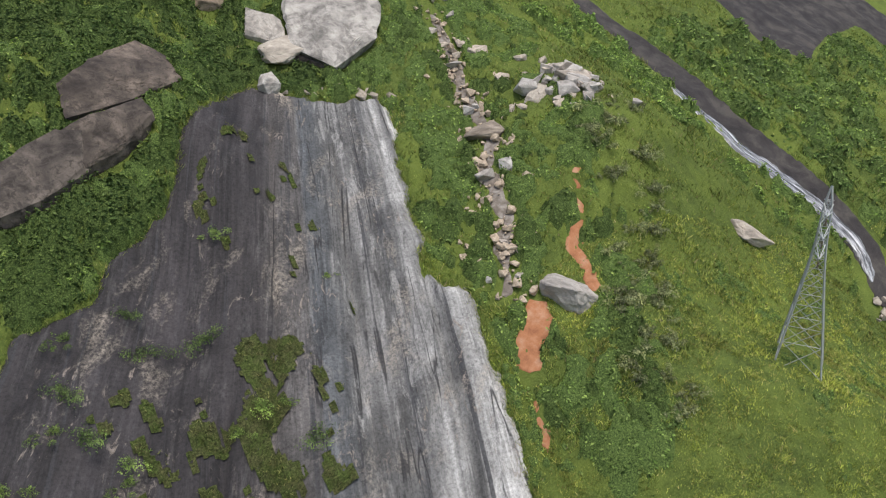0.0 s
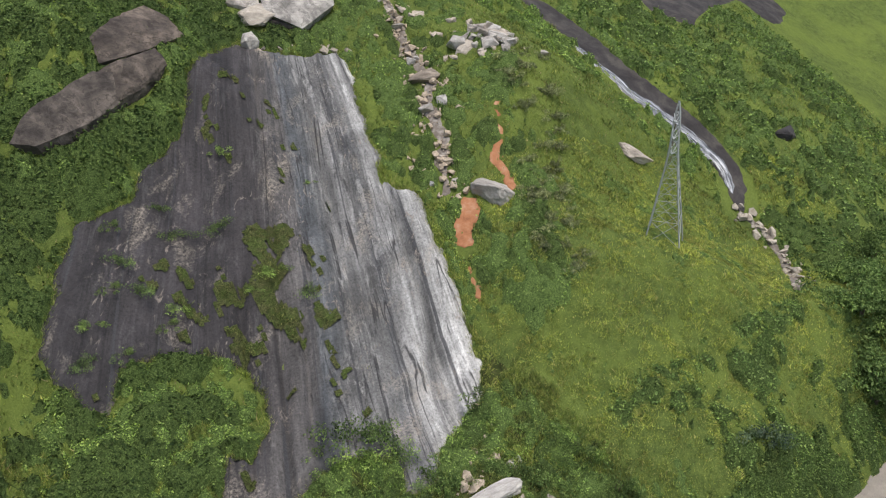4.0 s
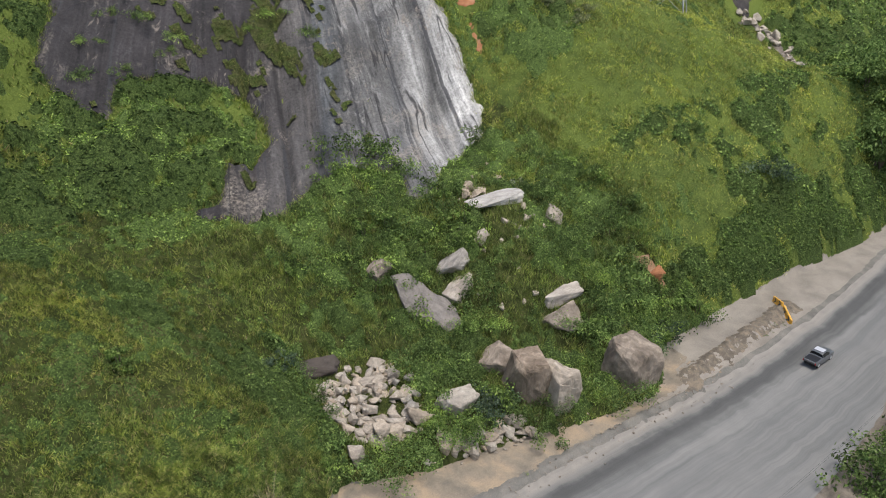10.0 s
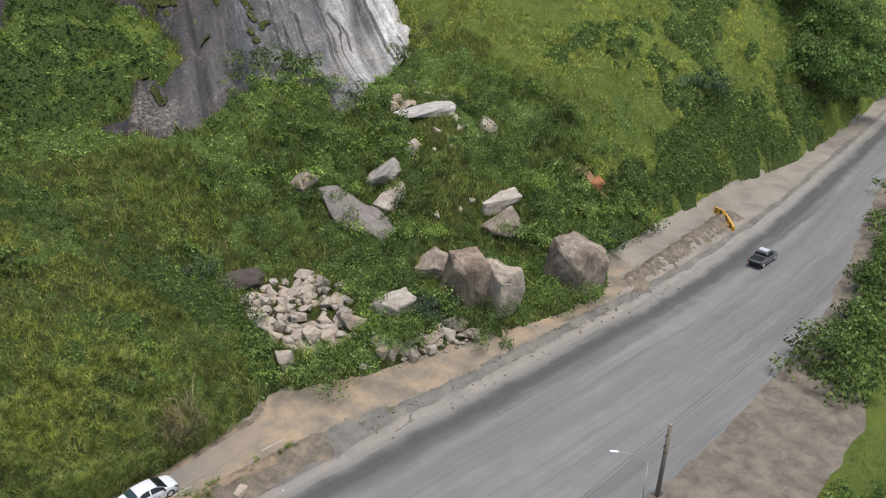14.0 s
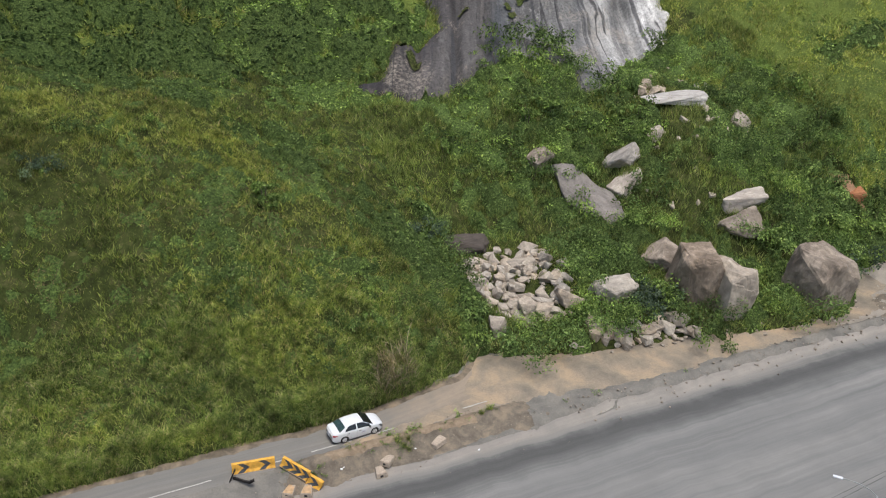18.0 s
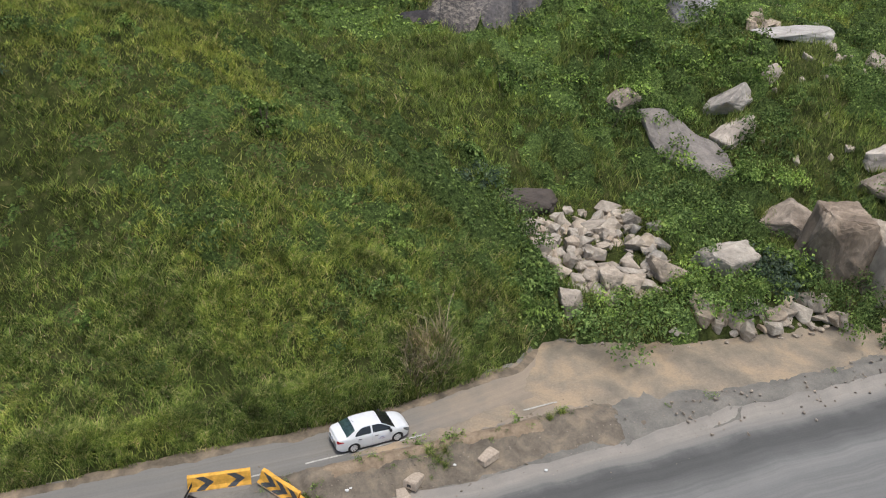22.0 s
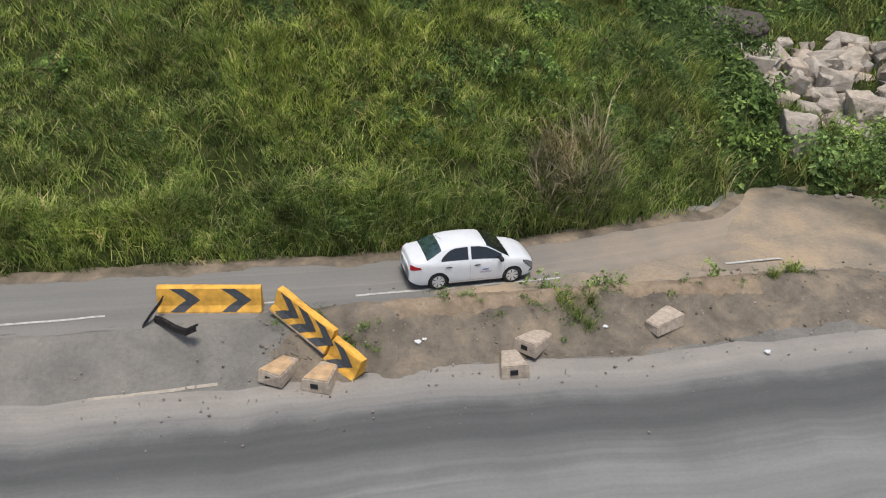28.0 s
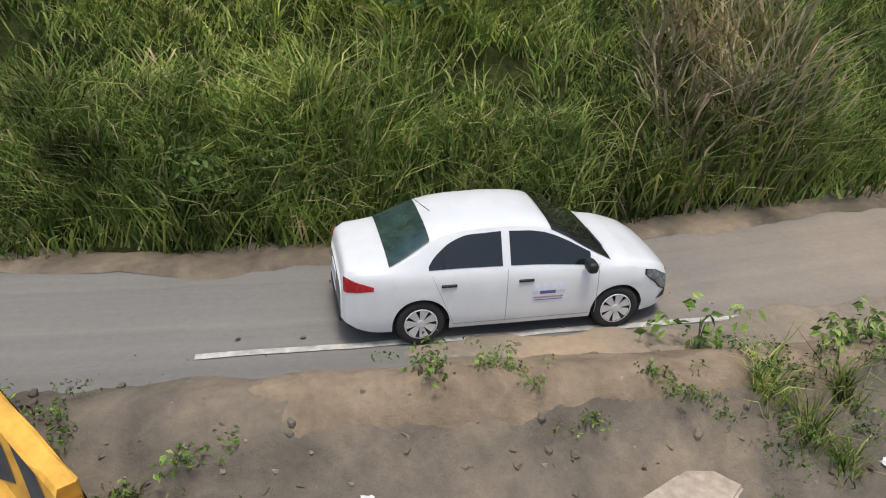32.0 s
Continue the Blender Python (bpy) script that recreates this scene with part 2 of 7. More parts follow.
def mounds(x, y, cell, seed):
    """Rounded tussock tops of uneven size, one or none to a cell, with gaps between them."""
    i, j = np.floor(x / cell), np.floor(y / cell)
    best = np.zeros(np.shape(x))
    for a in (-1, 0, 1):
        for b in (-1, 0, 1):
            p, q = i + a, j + b
            cx, cy = (p + hash2(p, q, seed)) * cell, (q + hash2(p, q, seed + 1)) * cell
            r = cell * (0.45 + 0.5 * hash2(p, q, seed + 2))
            d = 1 - ((x - cx) ** 2 + (y - cy) ** 2) / r ** 2
            best = np.maximum(best, (0.35 + 0.65 * hash2(p, q, seed + 3)) * np.sqrt(np.maximum(d, 0)))
    return best


def turf_height(x, y):
    """How high the matted grass stands over the soil."""
    far = np.maximum(sst(62, 80, x), sst(42, 60, y))
    patch = np.clip(0.75 + 2.2 * fbm(x * 0.13, y * 0.13, 203, 3), 0.25, 1.35)
    h = (1 - far) * (0.55 * mounds(x, y, 1.0, 205) + 0.2 * mounds(x, y, 0.42, 215) + 0.35 * mounds(x, y, 2.3, 235))
    h = h + far * (0.6 * mounds(x, y, 1.7, 225) + 0.28 * mounds(x, y, 0.85, 245) + 0.45 * mounds(x, y, 4.2, 255))
    return h * patch * sst(-0.3, 0.9, y - y_foot(x)) + 0.06


def leaf_material(name, stops, trans=0.3, clump_scale=1.1):
    m, nt, b = material(name, 0.8, 0.1)
    g = nt.nodes.new("ShaderNodeNewGeometry")
    oi = nt.nodes.new("ShaderNodeObjectInfo")
    c = ramp(nt, g.outputs["Random Per Island"], stops)
    v = noise_tex(nt, coords(nt), 0.07, 4)
    w = noise_tex(nt, coords(nt), 0.7, 3, 0.7)
    patch_c = mix(nt, ramp(nt, v, [(0.36, grey(0.9)), (0.62, grey(0.0))]), c, mix(nt, 0.7, c, (0.62, 0.72, 0.75), "MULTIPLY"))
    patch_c = mix(nt, ramp(nt, w, [(0.36, grey(0.7)), (0.52, grey(0.0))]), patch_c, mix(nt, 0.8, patch_c, (0.55, 0.5, 0.45), "MULTIPLY"))
    clump = noise_tex(nt, coords(nt), clump_scale, 5, 0.75)
    patch_c = mix(nt, 1.0, patch_c, ramp(nt, clump, [(0.36, (0.46, 0.46, 0.5)), (0.47, (1.0, 1.0, 1.0)), (0.62, (1.65, 1.56, 1.4))]), "MULTIPLY")
    zone = noise_tex(nt, coords(nt), 0.11, 5, 0.62)
    patch_c = mix(nt, 1.0, patch_c, ramp(nt, zone, [(0.36, (0.66, 0.62, 0.62)), (0.5, (0.98, 0.98, 0.95)), (0.62, (1.2, 1.16, 0.95))]), "MULTIPLY")
    patch_c = mix(nt, 1.0, patch_c, (1.09, 1.0, 1.12), "MULTIPLY")
    hue = node(nt, "ShaderNodeHueSaturation", Saturation=0.94)
    add = nt.nodes.new("ShaderNodeMath")
    add.operation, add.inputs[1].default_value = "MULTIPLY_ADD", 0.4
    add.inputs[2].default_value = 0.8
    nt.links.new(oi.outputs["Random"], add.inputs[0])
    nt.links.new(add.outputs[0], hue.inputs["Value"])
    nt.links.new(patch_c, hue.inputs["Color"])
    nt.links.new(hue.outputs[0], b.inputs["Base Color"])
    t = nt.nodes.new("ShaderNodeBsdfTranslucent")
    nt.links.new(hue.outputs[0], t.inputs["Color"])
    ms = nt.nodes.new("ShaderNodeMixShader")
    ms.inputs[0].default_value = trans
    nt.links.new(b.outputs[0], ms.inputs[1])
    nt.links.new(t.outputs[0], ms.inputs[2])
    nt.links.new(ms.outputs[0], nt.nodes["Material Output"].inputs["Surface"])
    return m


def shade_toned_thatch():
    """Dead matted leaves and soil low in grass; tussock-gap shade painted into the colour."""
    m, nt, b = material("shade_toned_thatch", 1.0, 0.05)
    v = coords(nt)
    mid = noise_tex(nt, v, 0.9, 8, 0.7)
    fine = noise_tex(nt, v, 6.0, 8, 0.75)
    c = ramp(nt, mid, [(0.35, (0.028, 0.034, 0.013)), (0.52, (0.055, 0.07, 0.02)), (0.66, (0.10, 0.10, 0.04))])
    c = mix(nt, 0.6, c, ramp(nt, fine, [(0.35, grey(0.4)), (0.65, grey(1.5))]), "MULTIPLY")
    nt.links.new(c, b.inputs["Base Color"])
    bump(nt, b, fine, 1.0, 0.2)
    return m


def shade_toned_core(name="shade_toned_leaves", k=1.0):
    """Inner leaves of a thicket, with the shade among them put into the colour."""
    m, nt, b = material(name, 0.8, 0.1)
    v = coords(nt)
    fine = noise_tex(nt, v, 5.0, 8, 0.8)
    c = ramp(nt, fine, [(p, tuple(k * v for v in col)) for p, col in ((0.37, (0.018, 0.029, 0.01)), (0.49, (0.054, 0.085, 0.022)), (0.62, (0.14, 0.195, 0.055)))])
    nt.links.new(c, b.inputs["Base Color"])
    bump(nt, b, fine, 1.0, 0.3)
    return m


def cushion_plants():
    m, nt, b = material("cushion_plants", 0.95, 0.08)
    v = coords(nt)
    mid, fine = noise_tex(nt, v, 0.5, 6, 0.7), noise_tex(nt, v, 3.5, 8, 0.8)
    c = ramp(nt, fine, [(0.38, (0.022, 0.024, 0.012)), (0.5, (0.07, 0.075, 0.03)), (0.64, (0.15, 0.15, 0.062))])
    c = mix(nt, ramp(nt, mid, [(0.42, grey(0)), (0.6, grey(0.6))]), c, mix(nt, 1.0, c, (0.75, 1.15, 0.6), "MULTIPLY"))
    nt.links.new(c, b.inputs["Base Color"])
    bump(nt, b, fine, 1.0, 0.3)
    return m


def stone_material(name, dark, mid, light, scale=0.6, grain=14.0, stain=0.0):
    m, nt, b = material(name, 0.9, 0.25)
    oi = nt.nodes.new("ShaderNodeObjectInfo")
    v = coords(nt)
    f = noise_tex(nt, v, scale * 2, 8, 0.65, 0.4)
    fine = noise_tex(nt, v, grain, 7, 0.75)
    c = ramp(nt, f, [(0.36, dark), (0.5, mid), (0.62, light)])
    if stain:
        lich = noise_tex(nt, v, grain * 0.22, 8, 0.7, 0.6)
        c = mix(nt, ramp(nt, lich, [(0.5, grey(0)), (0.6, grey(stain))]), c, tuple(x * 0.55 for x in dark))
    c = mix(nt, 0.35, c, ramp(nt, fine, [(0.35, grey(0.35)), (0.7, grey(1.0))]), "MULTIPLY")
    tone = ramp(nt, oi.outputs["Random"], [(0.0, (0.8, 0.74, 0.68)), (0.5, (1, 0.97, 0.93)), (1.0, (1, 0.87, 0.74))])
    c = mix(nt, 1.0, c, tone, "MULTIPLY")
    nt.links.new(c, b.inputs["Base Color"])
    bump(nt, b, mix(nt, 0.5, f, fine), 0.6, 0.12)
    return m


def cliff_rock():
    """Bare granite: weathered bands and streaks run down the fall line, which is the v of the map."""
    m, nt, b = material("granite_face", 0.8, 0.35)
    uv = coords(nt, uv=True)
    streak = noise_tex(nt, coords(nt, (1.0, 0.06, 1), True), 0.3, 6, 0.6, 1.1)
    thin = noise_tex(nt, coords(nt, (1.0, 0.12, 1), True), 1.1, 7, 0.72, 1.3)
    mottle = noise_tex(nt, coords(nt, (1.0, 0.4, 1), True), 0.55, 8, 0.72, 0.6)
    blot = noise_tex(nt, uv, 0.11, 8, 0.66, 0.5)
    patchy = noise_tex(nt, coords(nt, (1.0, 0.3, 1), True), 0.2, 6, 0.62, 0.8)
    fine = noise_tex(nt, coords(nt), 2.5, 8, 0.72)
    ledge = noise_tex(nt, coords(nt, (0.3, 1.0, 1), True), 0.4, 9, 0.7)
    sep = nt.nodes.new("ShaderNodeSeparateXYZ")
    nt.links.new(uv, sep.inputs[0])

    def madd(x, k, c):
        n = nt.nodes.new("ShaderNodeMath")
        n.operation, n.inputs[1].default_value = "MULTIPLY_ADD", k
        nt.links.new(x, n.inputs[0])
        if isinstance(c, float):
            n.inputs[2].default_value = c
        else:
            nt.links.new(c, n.inputs[2])
        return n.outputs[0]

    pos = madd(sep.outputs[0], 1 / 80.0, 0.355)
    pos = madd(streak, 0.055, pos)
    pos = madd(patchy, 0.035, pos)
    corner = nt.nodes.new("ShaderNodeMapRange")
    corner.interpolation_type = "SMOOTHSTEP"
    for key, val in (("From Min", 50.0), ("From Max", 72.0), ("To Min", 0.0), ("To Max", 1.0)):
        corner.inputs[key].default_value = val
    nt.links.new(sep.outputs[1], corner.inputs["Value"])
    pos = madd(corner.outputs[0], 0.04, pos)
    bands = [(0.0, (0.03, 0.027, 0.028)), (0.42, (0.034, 0.030, 0.031)), (0.51, (0.047, 0.042, 0.042)), (0.54, (0.07, 0.064, 0.061)), (0.61, (0.088, 0.082, 0.078)), (0.632, (0.06, 0.064, 0.068)), (0.665, (0.072, 0.075, 0.077)),
             (0.69, (0.112, 0.11, 0.106)), (0.775, (0.128, 0.125, 0.12)), (0.80, (0.085, 0.085, 0.085)), (0.835, (0.235, 0.23, 0.22)), (0.866, (0.31, 0.305, 0.29)), (0.883, (0.11, 0.108, 0.105)), (0.90, (0.30, 0.295, 0.28)), (0.985, (0.38, 0.37, 0.35))]
    c = ramp(nt, pos, bands)
    c = mix(nt, 1.0, c, ramp(nt, streak, [(0.34, grey(0.55)), (0.46, grey(0.88)), (0.54, grey(1.05)), (0.66, grey(1.4))]), "MULTIPLY")
    c = mix(nt, ramp(nt, patchy, [(0.4, grey(0.25)), (0.6, grey(0.9))]), c, mix(nt, 1.0, c, ramp(nt, thin, [(0.36, grey(0.5)), (0.47, grey(0.95)), (0.55, grey(1.05)), (0.64, grey(1.7))]), "MULTIPLY"))
    c = mix(nt, 1.0, c, ramp(nt, noise_tex(nt, uv, 0.07, 6, 0.65, 1.2), [(0.36, grey(0.66)), (0.5, grey(1.0)), (0.62, grey(1.3))]), "MULTIPLY")
    # pale mottles on the middle of the face
    middle = ramp(nt, pos, [(0.50, grey(0.12)), (0.66, grey(0.35)), (0.70, grey(1)), (0.80, grey(0.9)), (0.86, grey(0.3))])
    white = mix(nt, 1.0, ramp(nt, mottle, [(0.53, grey(0)), (0.61, grey(0.6))]), middle, "MULTIPLY")
    white = mix(nt, 1.0, white, ramp(nt, patchy, [(0.42, grey(0.1)), (0.56, grey(1.0))]), "MULTIPLY")
    c = mix(nt, white, c, (0.36, 0.35, 0.33))
    # dark seeps
    c = mix(nt, ramp(nt, noise_tex(nt, coords(nt, (1.0, 0.03, 1), True), 0.7, 5, 0.6, 0.5), [(0.36, grey(0.85)), (0.415, grey(0))]), c, (0.042, 0.042, 0.045))
    c = mix(nt, mix(nt, 1.0, ramp(nt, blot, [(0.54, grey(0)), (0.66, grey(0.75))]), ramp(nt, fine, [(0.42, grey(0.1)), (0.6, grey(1))]), "MULTIPLY"), c, (0.29, 0.25, 0.20))
    c = mix(nt, ramp(nt, ledge, [(0.29, grey(0.8)), (0.345, grey(0))]), c, (0.05, 0.05, 0.05))
    # long curved cracks and rusty pits
    split = noise_tex(nt, coords(nt, (1.0, 0.1, 1), True), 0.16, 4, 0.45, 0.4)
    c = mix(nt, mix(nt, 1.0, ramp(nt, split, [(0.489, grey(0)), (0.497, grey(0.9)), (0.503, grey(0.9)), (0.511, grey(0))]), ramp(nt, blot, [(0.44, grey(0)), (0.52, grey(1))]), "MULTIPLY"), c, (0.022, 0.021, 0.022))
    pits = noise_tex(nt, coords(nt, (1.0, 0.6, 1), True), 0.7, 7, 0.7, 1.5)
    c = mix(nt, mix(nt, 1.0, ramp(nt, pits, [(0.57, grey(0)), (0.62, grey(0.75))]), ramp(nt, noise_tex(nt, uv, 0.09, 4, 0.6, 0.6), [(0.52, grey(0)), (0.6, grey(1))]), "MULTIPLY"), c, (0.25, 0.21, 0.175))
    c = mix(nt, 0.75, c, ramp(nt, fine, [(0.34, grey(0.4)), (0.5, grey(0.98)), (0.66, grey(1.4))]), "MULTIPLY")
    nt.links.new(c, b.inputs["Base Color"])
    bump(nt, b, mix(nt, 0.5, mix(nt, 0.7, thin, fine), ledge), 0.8, 0.3)
    return m


def asphalt(name, base, dust, wet=0.0, drift=None):
    """Map: u metres along the road, v metres across from the hill-side edge."""
    m, nt, b = material(name, 0.85, 0.3)
    uv = coords(nt, uv=True)
    lane = noise_tex(nt, coords(nt, (0.025, 0.55, 1), True, (0, 0, 0.03)), 1.0, 6, 0.6, 0.8)
    sweep = noise_tex(nt, coords(nt, (0.012, 0.22, 1), True, (0, 0, -0.05)), 1.0, 7, 0.62, 1.2)
    blot = noise_tex(nt, uv, 0.35, 8, 0.65)
    scuff = noise_tex(nt, coords(nt, (0.02, 1.8, 1), True, (0, 0, 0.01)), 1.0, 6, 0.7, 0.15)
    fine = noise_tex(nt, uv, 9.0, 6, 0.75)
    c = mix(nt, ramp(nt, lane, [(0.36, grey(0)), (0.68, grey(0.9))]), base, dust)
    c = mix(nt, ramp(nt, sweep, [(0.52, grey(0)), (0.70, grey(0.4))]), c, tuple(min(1, d * 1.15) for d in dust))
    sep = nt.nodes.new("ShaderNodeSeparateXYZ")
    nt.links.new(uv, sep.inputs[0])
    mul = nt.nodes.new("ShaderNodeMath")
    mul.operation, mul.inputs[1].default_value = "MULTIPLY_ADD", 0.1
    soft = nt.nodes.new("ShaderNodeMath")
    soft.operation, soft.inputs[1].default_value, soft.inputs[2].default_value = "MULTIPLY_ADD", 0.4, 0.3
    nt.links.new(mix(nt, 0.6, blot, lane), soft.inputs[0])
    nt.links.new(sep.outputs[1], mul.inputs[0])
    nt.links.new(soft.outputs[0], mul.inputs[2])
    if wet:
        edge = ramp(nt, mul.outputs[0], [(0.60, grey(0.0)), (0.72, grey(wet)), (0.80, grey(wet)), (1.0, grey(0))])
        c = mix(nt, edge, c, tuple(x * 0.44 for x in base))
        c = mix(nt, ramp(nt, mul.outputs[0], [(0.56, grey(1.0)), (0.68, grey(0.0))]), c, mix(nt, blot, (0.24, 0.22, 0.19), (0.33, 0.30, 0.26)))
    if drift:
        grow_ = nt.nodes.new("ShaderNodeMath")
        grow_.operation, grow_.inputs[1].default_value = "MULTIPLY_ADD", 0.04
        nt.links.new(sep.outputs[0], grow_.inputs[0])
        nt.links.new(mix(nt, 0.5, blot, lane), grow_.inputs[2])
        c = mix(nt, ramp(nt, grow_.outputs[0], [(0.62, grey(0)), (0.78, grey(0.45)), (1.0, grey(1))]), c, mix(nt, blot, (0.25, 0.20, 0.15), drift))
    c = mix(nt, ramp(nt, blot, [(0.3, grey(0.3)), (0.6, grey(0))]), c, tuple(x * 0.8 for x in base))
    c = mix(nt, 0.3, c, ramp(nt, scuff, [(0.36, grey(0.62)), (0.5, grey(0.95)), (0.66, grey(1.25))]), "MULTIPLY")
    c = mix(nt, 0.3, c, ramp(nt, fine, [(0.3, grey(0.5)), (0.7, grey(1))]), "MULTIPLY")
    nt.links.new(c, b.inputs["Base Color"])
    bump(nt, b, fine, 0.35, 0.02)
    return m


def dirt(name, a, b_, c_, scale=0.5):
    m, nt, b = material(name, 0.95, 0.15)
    v = coords(nt)
    f = noise_tex(nt, v, scale, 8, 0.62, 0.3)
    fine = noise_tex(nt, v, 7.0, 8, 0.75)
    c = ramp(nt, f, [(0.32, a), (0.5, b_), (0.66, c_)])
    c = mix(nt, 0.45, c, ramp(nt, fine, [(0.32, grey(0.45)), (0.68, grey(1.0))]), "MULTIPLY")
    nt.links.new(c, b.inputs["Base Color"])
    bump(nt, b, fine, 0.7, 0.06)
    return m


def foam():
    m, nt, b = material("falling_water", 0.25, 0.5)
    lines = noise_tex(nt, coords(nt, (1.0, 0.12, 1), True), 1.6, 7, 0.7, 0.7)
    nt.links.new(ramp(nt, lines, [(0.42, (0.07, 0.07, 0.072)), (0.53, (0.25, 0.255, 0.26)), (0.66, (0.72, 0.73, 0.74))]), b.inputs["Base Color"])
    bump(nt, b, lines, 0.8, 0.15)
    return m


M_SOIL = soil_under_grass()
M_SHADE_THATCH = shade_toned_thatch()
M_CORE = shade_toned_core()
M_CORE_LIGHT = shade_toned_core("shade_toned_weeds", 1.45)
M_CLIFF = cliff_rock()
M_HIGHWAY = asphalt("highway_asphalt", (0.168, 0.168, 0.16), (0.25, 0.244, 0.226), 0.9)
M_TRACK = asphalt("old_asphalt", (0.172, 0.168, 0.155), (0.226, 0.209, 0.18), 0.0, (0.345, 0.282, 0.208))
M_SHOULDER = dirt("shoulder_dirt", (0.146, 0.138, 0.121), (0.193, 0.182, 0.159), (0.24, 0.222, 0.19))
M_MOUND = dirt("bank_dirt", (0.112, 0.096, 0.076), (0.185, 0.156, 0.12), (0.275, 0.22, 0.158), 0.8)
M_TAN = dirt("orange_dust", (0.18, 0.158, 0.128), (0.285, 0.238, 0.178), (0.40, 0.305, 0.205), 0.35)
M_FAR_DIRT = dirt("brown_roadside_dirt", (0.12, 0.103, 0.083), (0.19, 0.163, 0.132), (0.25, 0.217, 0.175), 0.6)
M_DUSTLANE = dirt("dusty_lane", (0.225, 0.20, 0.168), (0.285, 0.255, 0.213), (0.335, 0.30, 0.25), 0.25)
M_FOOT = dirt("foot_earth", (0.10, 0.085, 0.062), (0.19, 0.155, 0.115), (0.30, 0.235, 0.165), 0.9)
M_LIP = dirt("orange_lip_earth", (0.185, 0.14, 0.098), (0.27, 0.205, 0.14), (0.335, 0.26, 0.18), 1.4)
M_RED = dirt("red_earth", (0.27, 0.115, 0.058), (0.40, 0.18, 0.09), (0.47, 0.27, 0.17))
M_SCREE = dirt("scree", (0.12, 0.10, 0.082), (0.21, 0.18, 0.152), (0.34, 0.31, 0.275), 0.9)
M_FOAM = foam()
M_DARKSLAB = stone_material("dark_wet_granite", (0.035, 0.033, 0.035), (0.06, 0.057, 0.058), (0.10, 0.095, 0.09), 0.1)
M_STONE = stone_material("broken_granite", (0.30, 0.275, 0.24), (0.46, 0.425, 0.37), (0.58, 0.545, 0.48), 0.8, 9.0, 0.35)
M_BOULDER = stone_material("weathered_granite", (0.19, 0.162, 0.135), (0.31, 0.268, 0.222), (0.45, 0.395, 0.335), 0.9, 20.0, 0.45)
M_GREYSLAB = stone_material("smooth_grey_granite", (0.19, 0.178, 0.168), (0.245, 0.23, 0.215), (0.30, 0.28, 0.26), 0.5, 9.0, 0.1)
M_LEDGE = stone_material("ledge_granite", (0.05, 0.044, 0.041), (0.105, 0.092, 0.082), (0.20, 0.172, 0.15), 0.10, 5.0, 0.55)
M_WHITE_ROCK = stone_material("white_granite", (0.22, 0.215, 0.205), (0.42, 0.41, 0.39), (0.56, 0.55, 0.52), 0.12, 1.8, 0.6)
M_PALE = stone_material("fresh_pale_granite", (0.34, 0.33, 0.315), (0.48, 0.47, 0.45), (0.60, 0.59, 0.56), 1.0, 16.0, 0.4)
M_GRASS = leaf_material("grass_blades", [(0.0, (0.075, 0.13, 0.022)), (0.35, (0.165, 0.245, 0.042)), (0.7, (0.26, 0.345, 0.066)), (0.93, (0.34, 0.375, 0.10)), (1.0, (0.40, 0.34, 0.19))])
M_TALL = leaf_material("tall_guinea_grass", [(0.0, (0.042, 0.088, 0.016)), (0.35, (0.128, 0.205, 0.035)), (0.7, (0.245, 0.335, 0.066)), (0.93, (0.34, 0.38, 0.125)), (1.0, (0.44, 0.36, 0.22))])
M_DRY = leaf_material("dry_cane_grass", [(0.0, (0.11, 0.115, 0.04)), (0.5, (0.25, 0.225, 0.115)), (1.0, (0.42, 0.37, 0.24))])
M_LEAF = leaf_material("shrub_leaves", [(0.0, (0.06, 0.12, 0.028)), (0.5, (0.135, 0.23, 0.055)), (1.0, (0.24, 0.365, 0.10))])
M_LEAF_LIGHT = leaf_material("young_leaves", [(0.0, (0.095, 0.18, 0.032)), (0.5, (0.20, 0.34, 0.064)), (1.0, (0.33, 0.48, 0.115))])
M_LEAF_BLUE = leaf_material("bluish_leaves", [(0.0, (0.055, 0.10, 0.05)), (0.5, (0.10, 0.16, 0.085)), (1.0, (0.17, 0.24, 0.14))])
M_DULL = leaf_material("dull_dry_weeds", [(0.0, (0.075, 0.085, 0.03)), (0.5, (0.135, 0.135, 0.05)), (1.0, (0.23, 0.20, 0.10))])
M_MOSS = leaf_material("dull_ledge_plants", [(0.0, (0.055, 0.075, 0.022)), (0.5, (0.115, 0.145, 0.042)), (1.0, (0.21, 0.225, 0.08))])
M_CUSHION = cushion_plants()
M_CUT = dirt("ochre_cut", (0.22, 0.135, 0.08), (0.34, 0.21, 0.125), (0.41, 0.29, 0.195))
M_SILVER = leaf_material("silvery_leaves", [(0.0, (0.16, 0.21, 0.08)), (0.5, (0.26, 0.32, 0.13)), (1.0, (0.38, 0.43, 0.2))])
M_LEAF_DARK = leaf_material("dark_leaves", [(0.0, (0.03, 0.06, 0.016)), (0.5, (0.06, 0.11, 0.026)), (1.0, (0.12, 0.185, 0.05))])
M_PASTURE = leaf_material("pasture_grass", [(0.0, (0.14, 0.195, 0.034)), (0.4, (0.285, 0.365, 0.064)), (0.8, (0.40, 0.475, 0.096)), (1.0, (0.48, 0.45, 0.165))])
M_HERB = leaf_material("upright_herbs", [(0.0, (0.12, 0.19, 0.036)), (0.4, (0.23, 0.33, 0.066)), (0.8, (0.34, 0.45, 0.105)), (1.0, (0.44, 0.46, 0.17))])
M_BARK = plain("bark", (0.13, 0.10, 0.075), 0.9, 0, 20, 0.4)


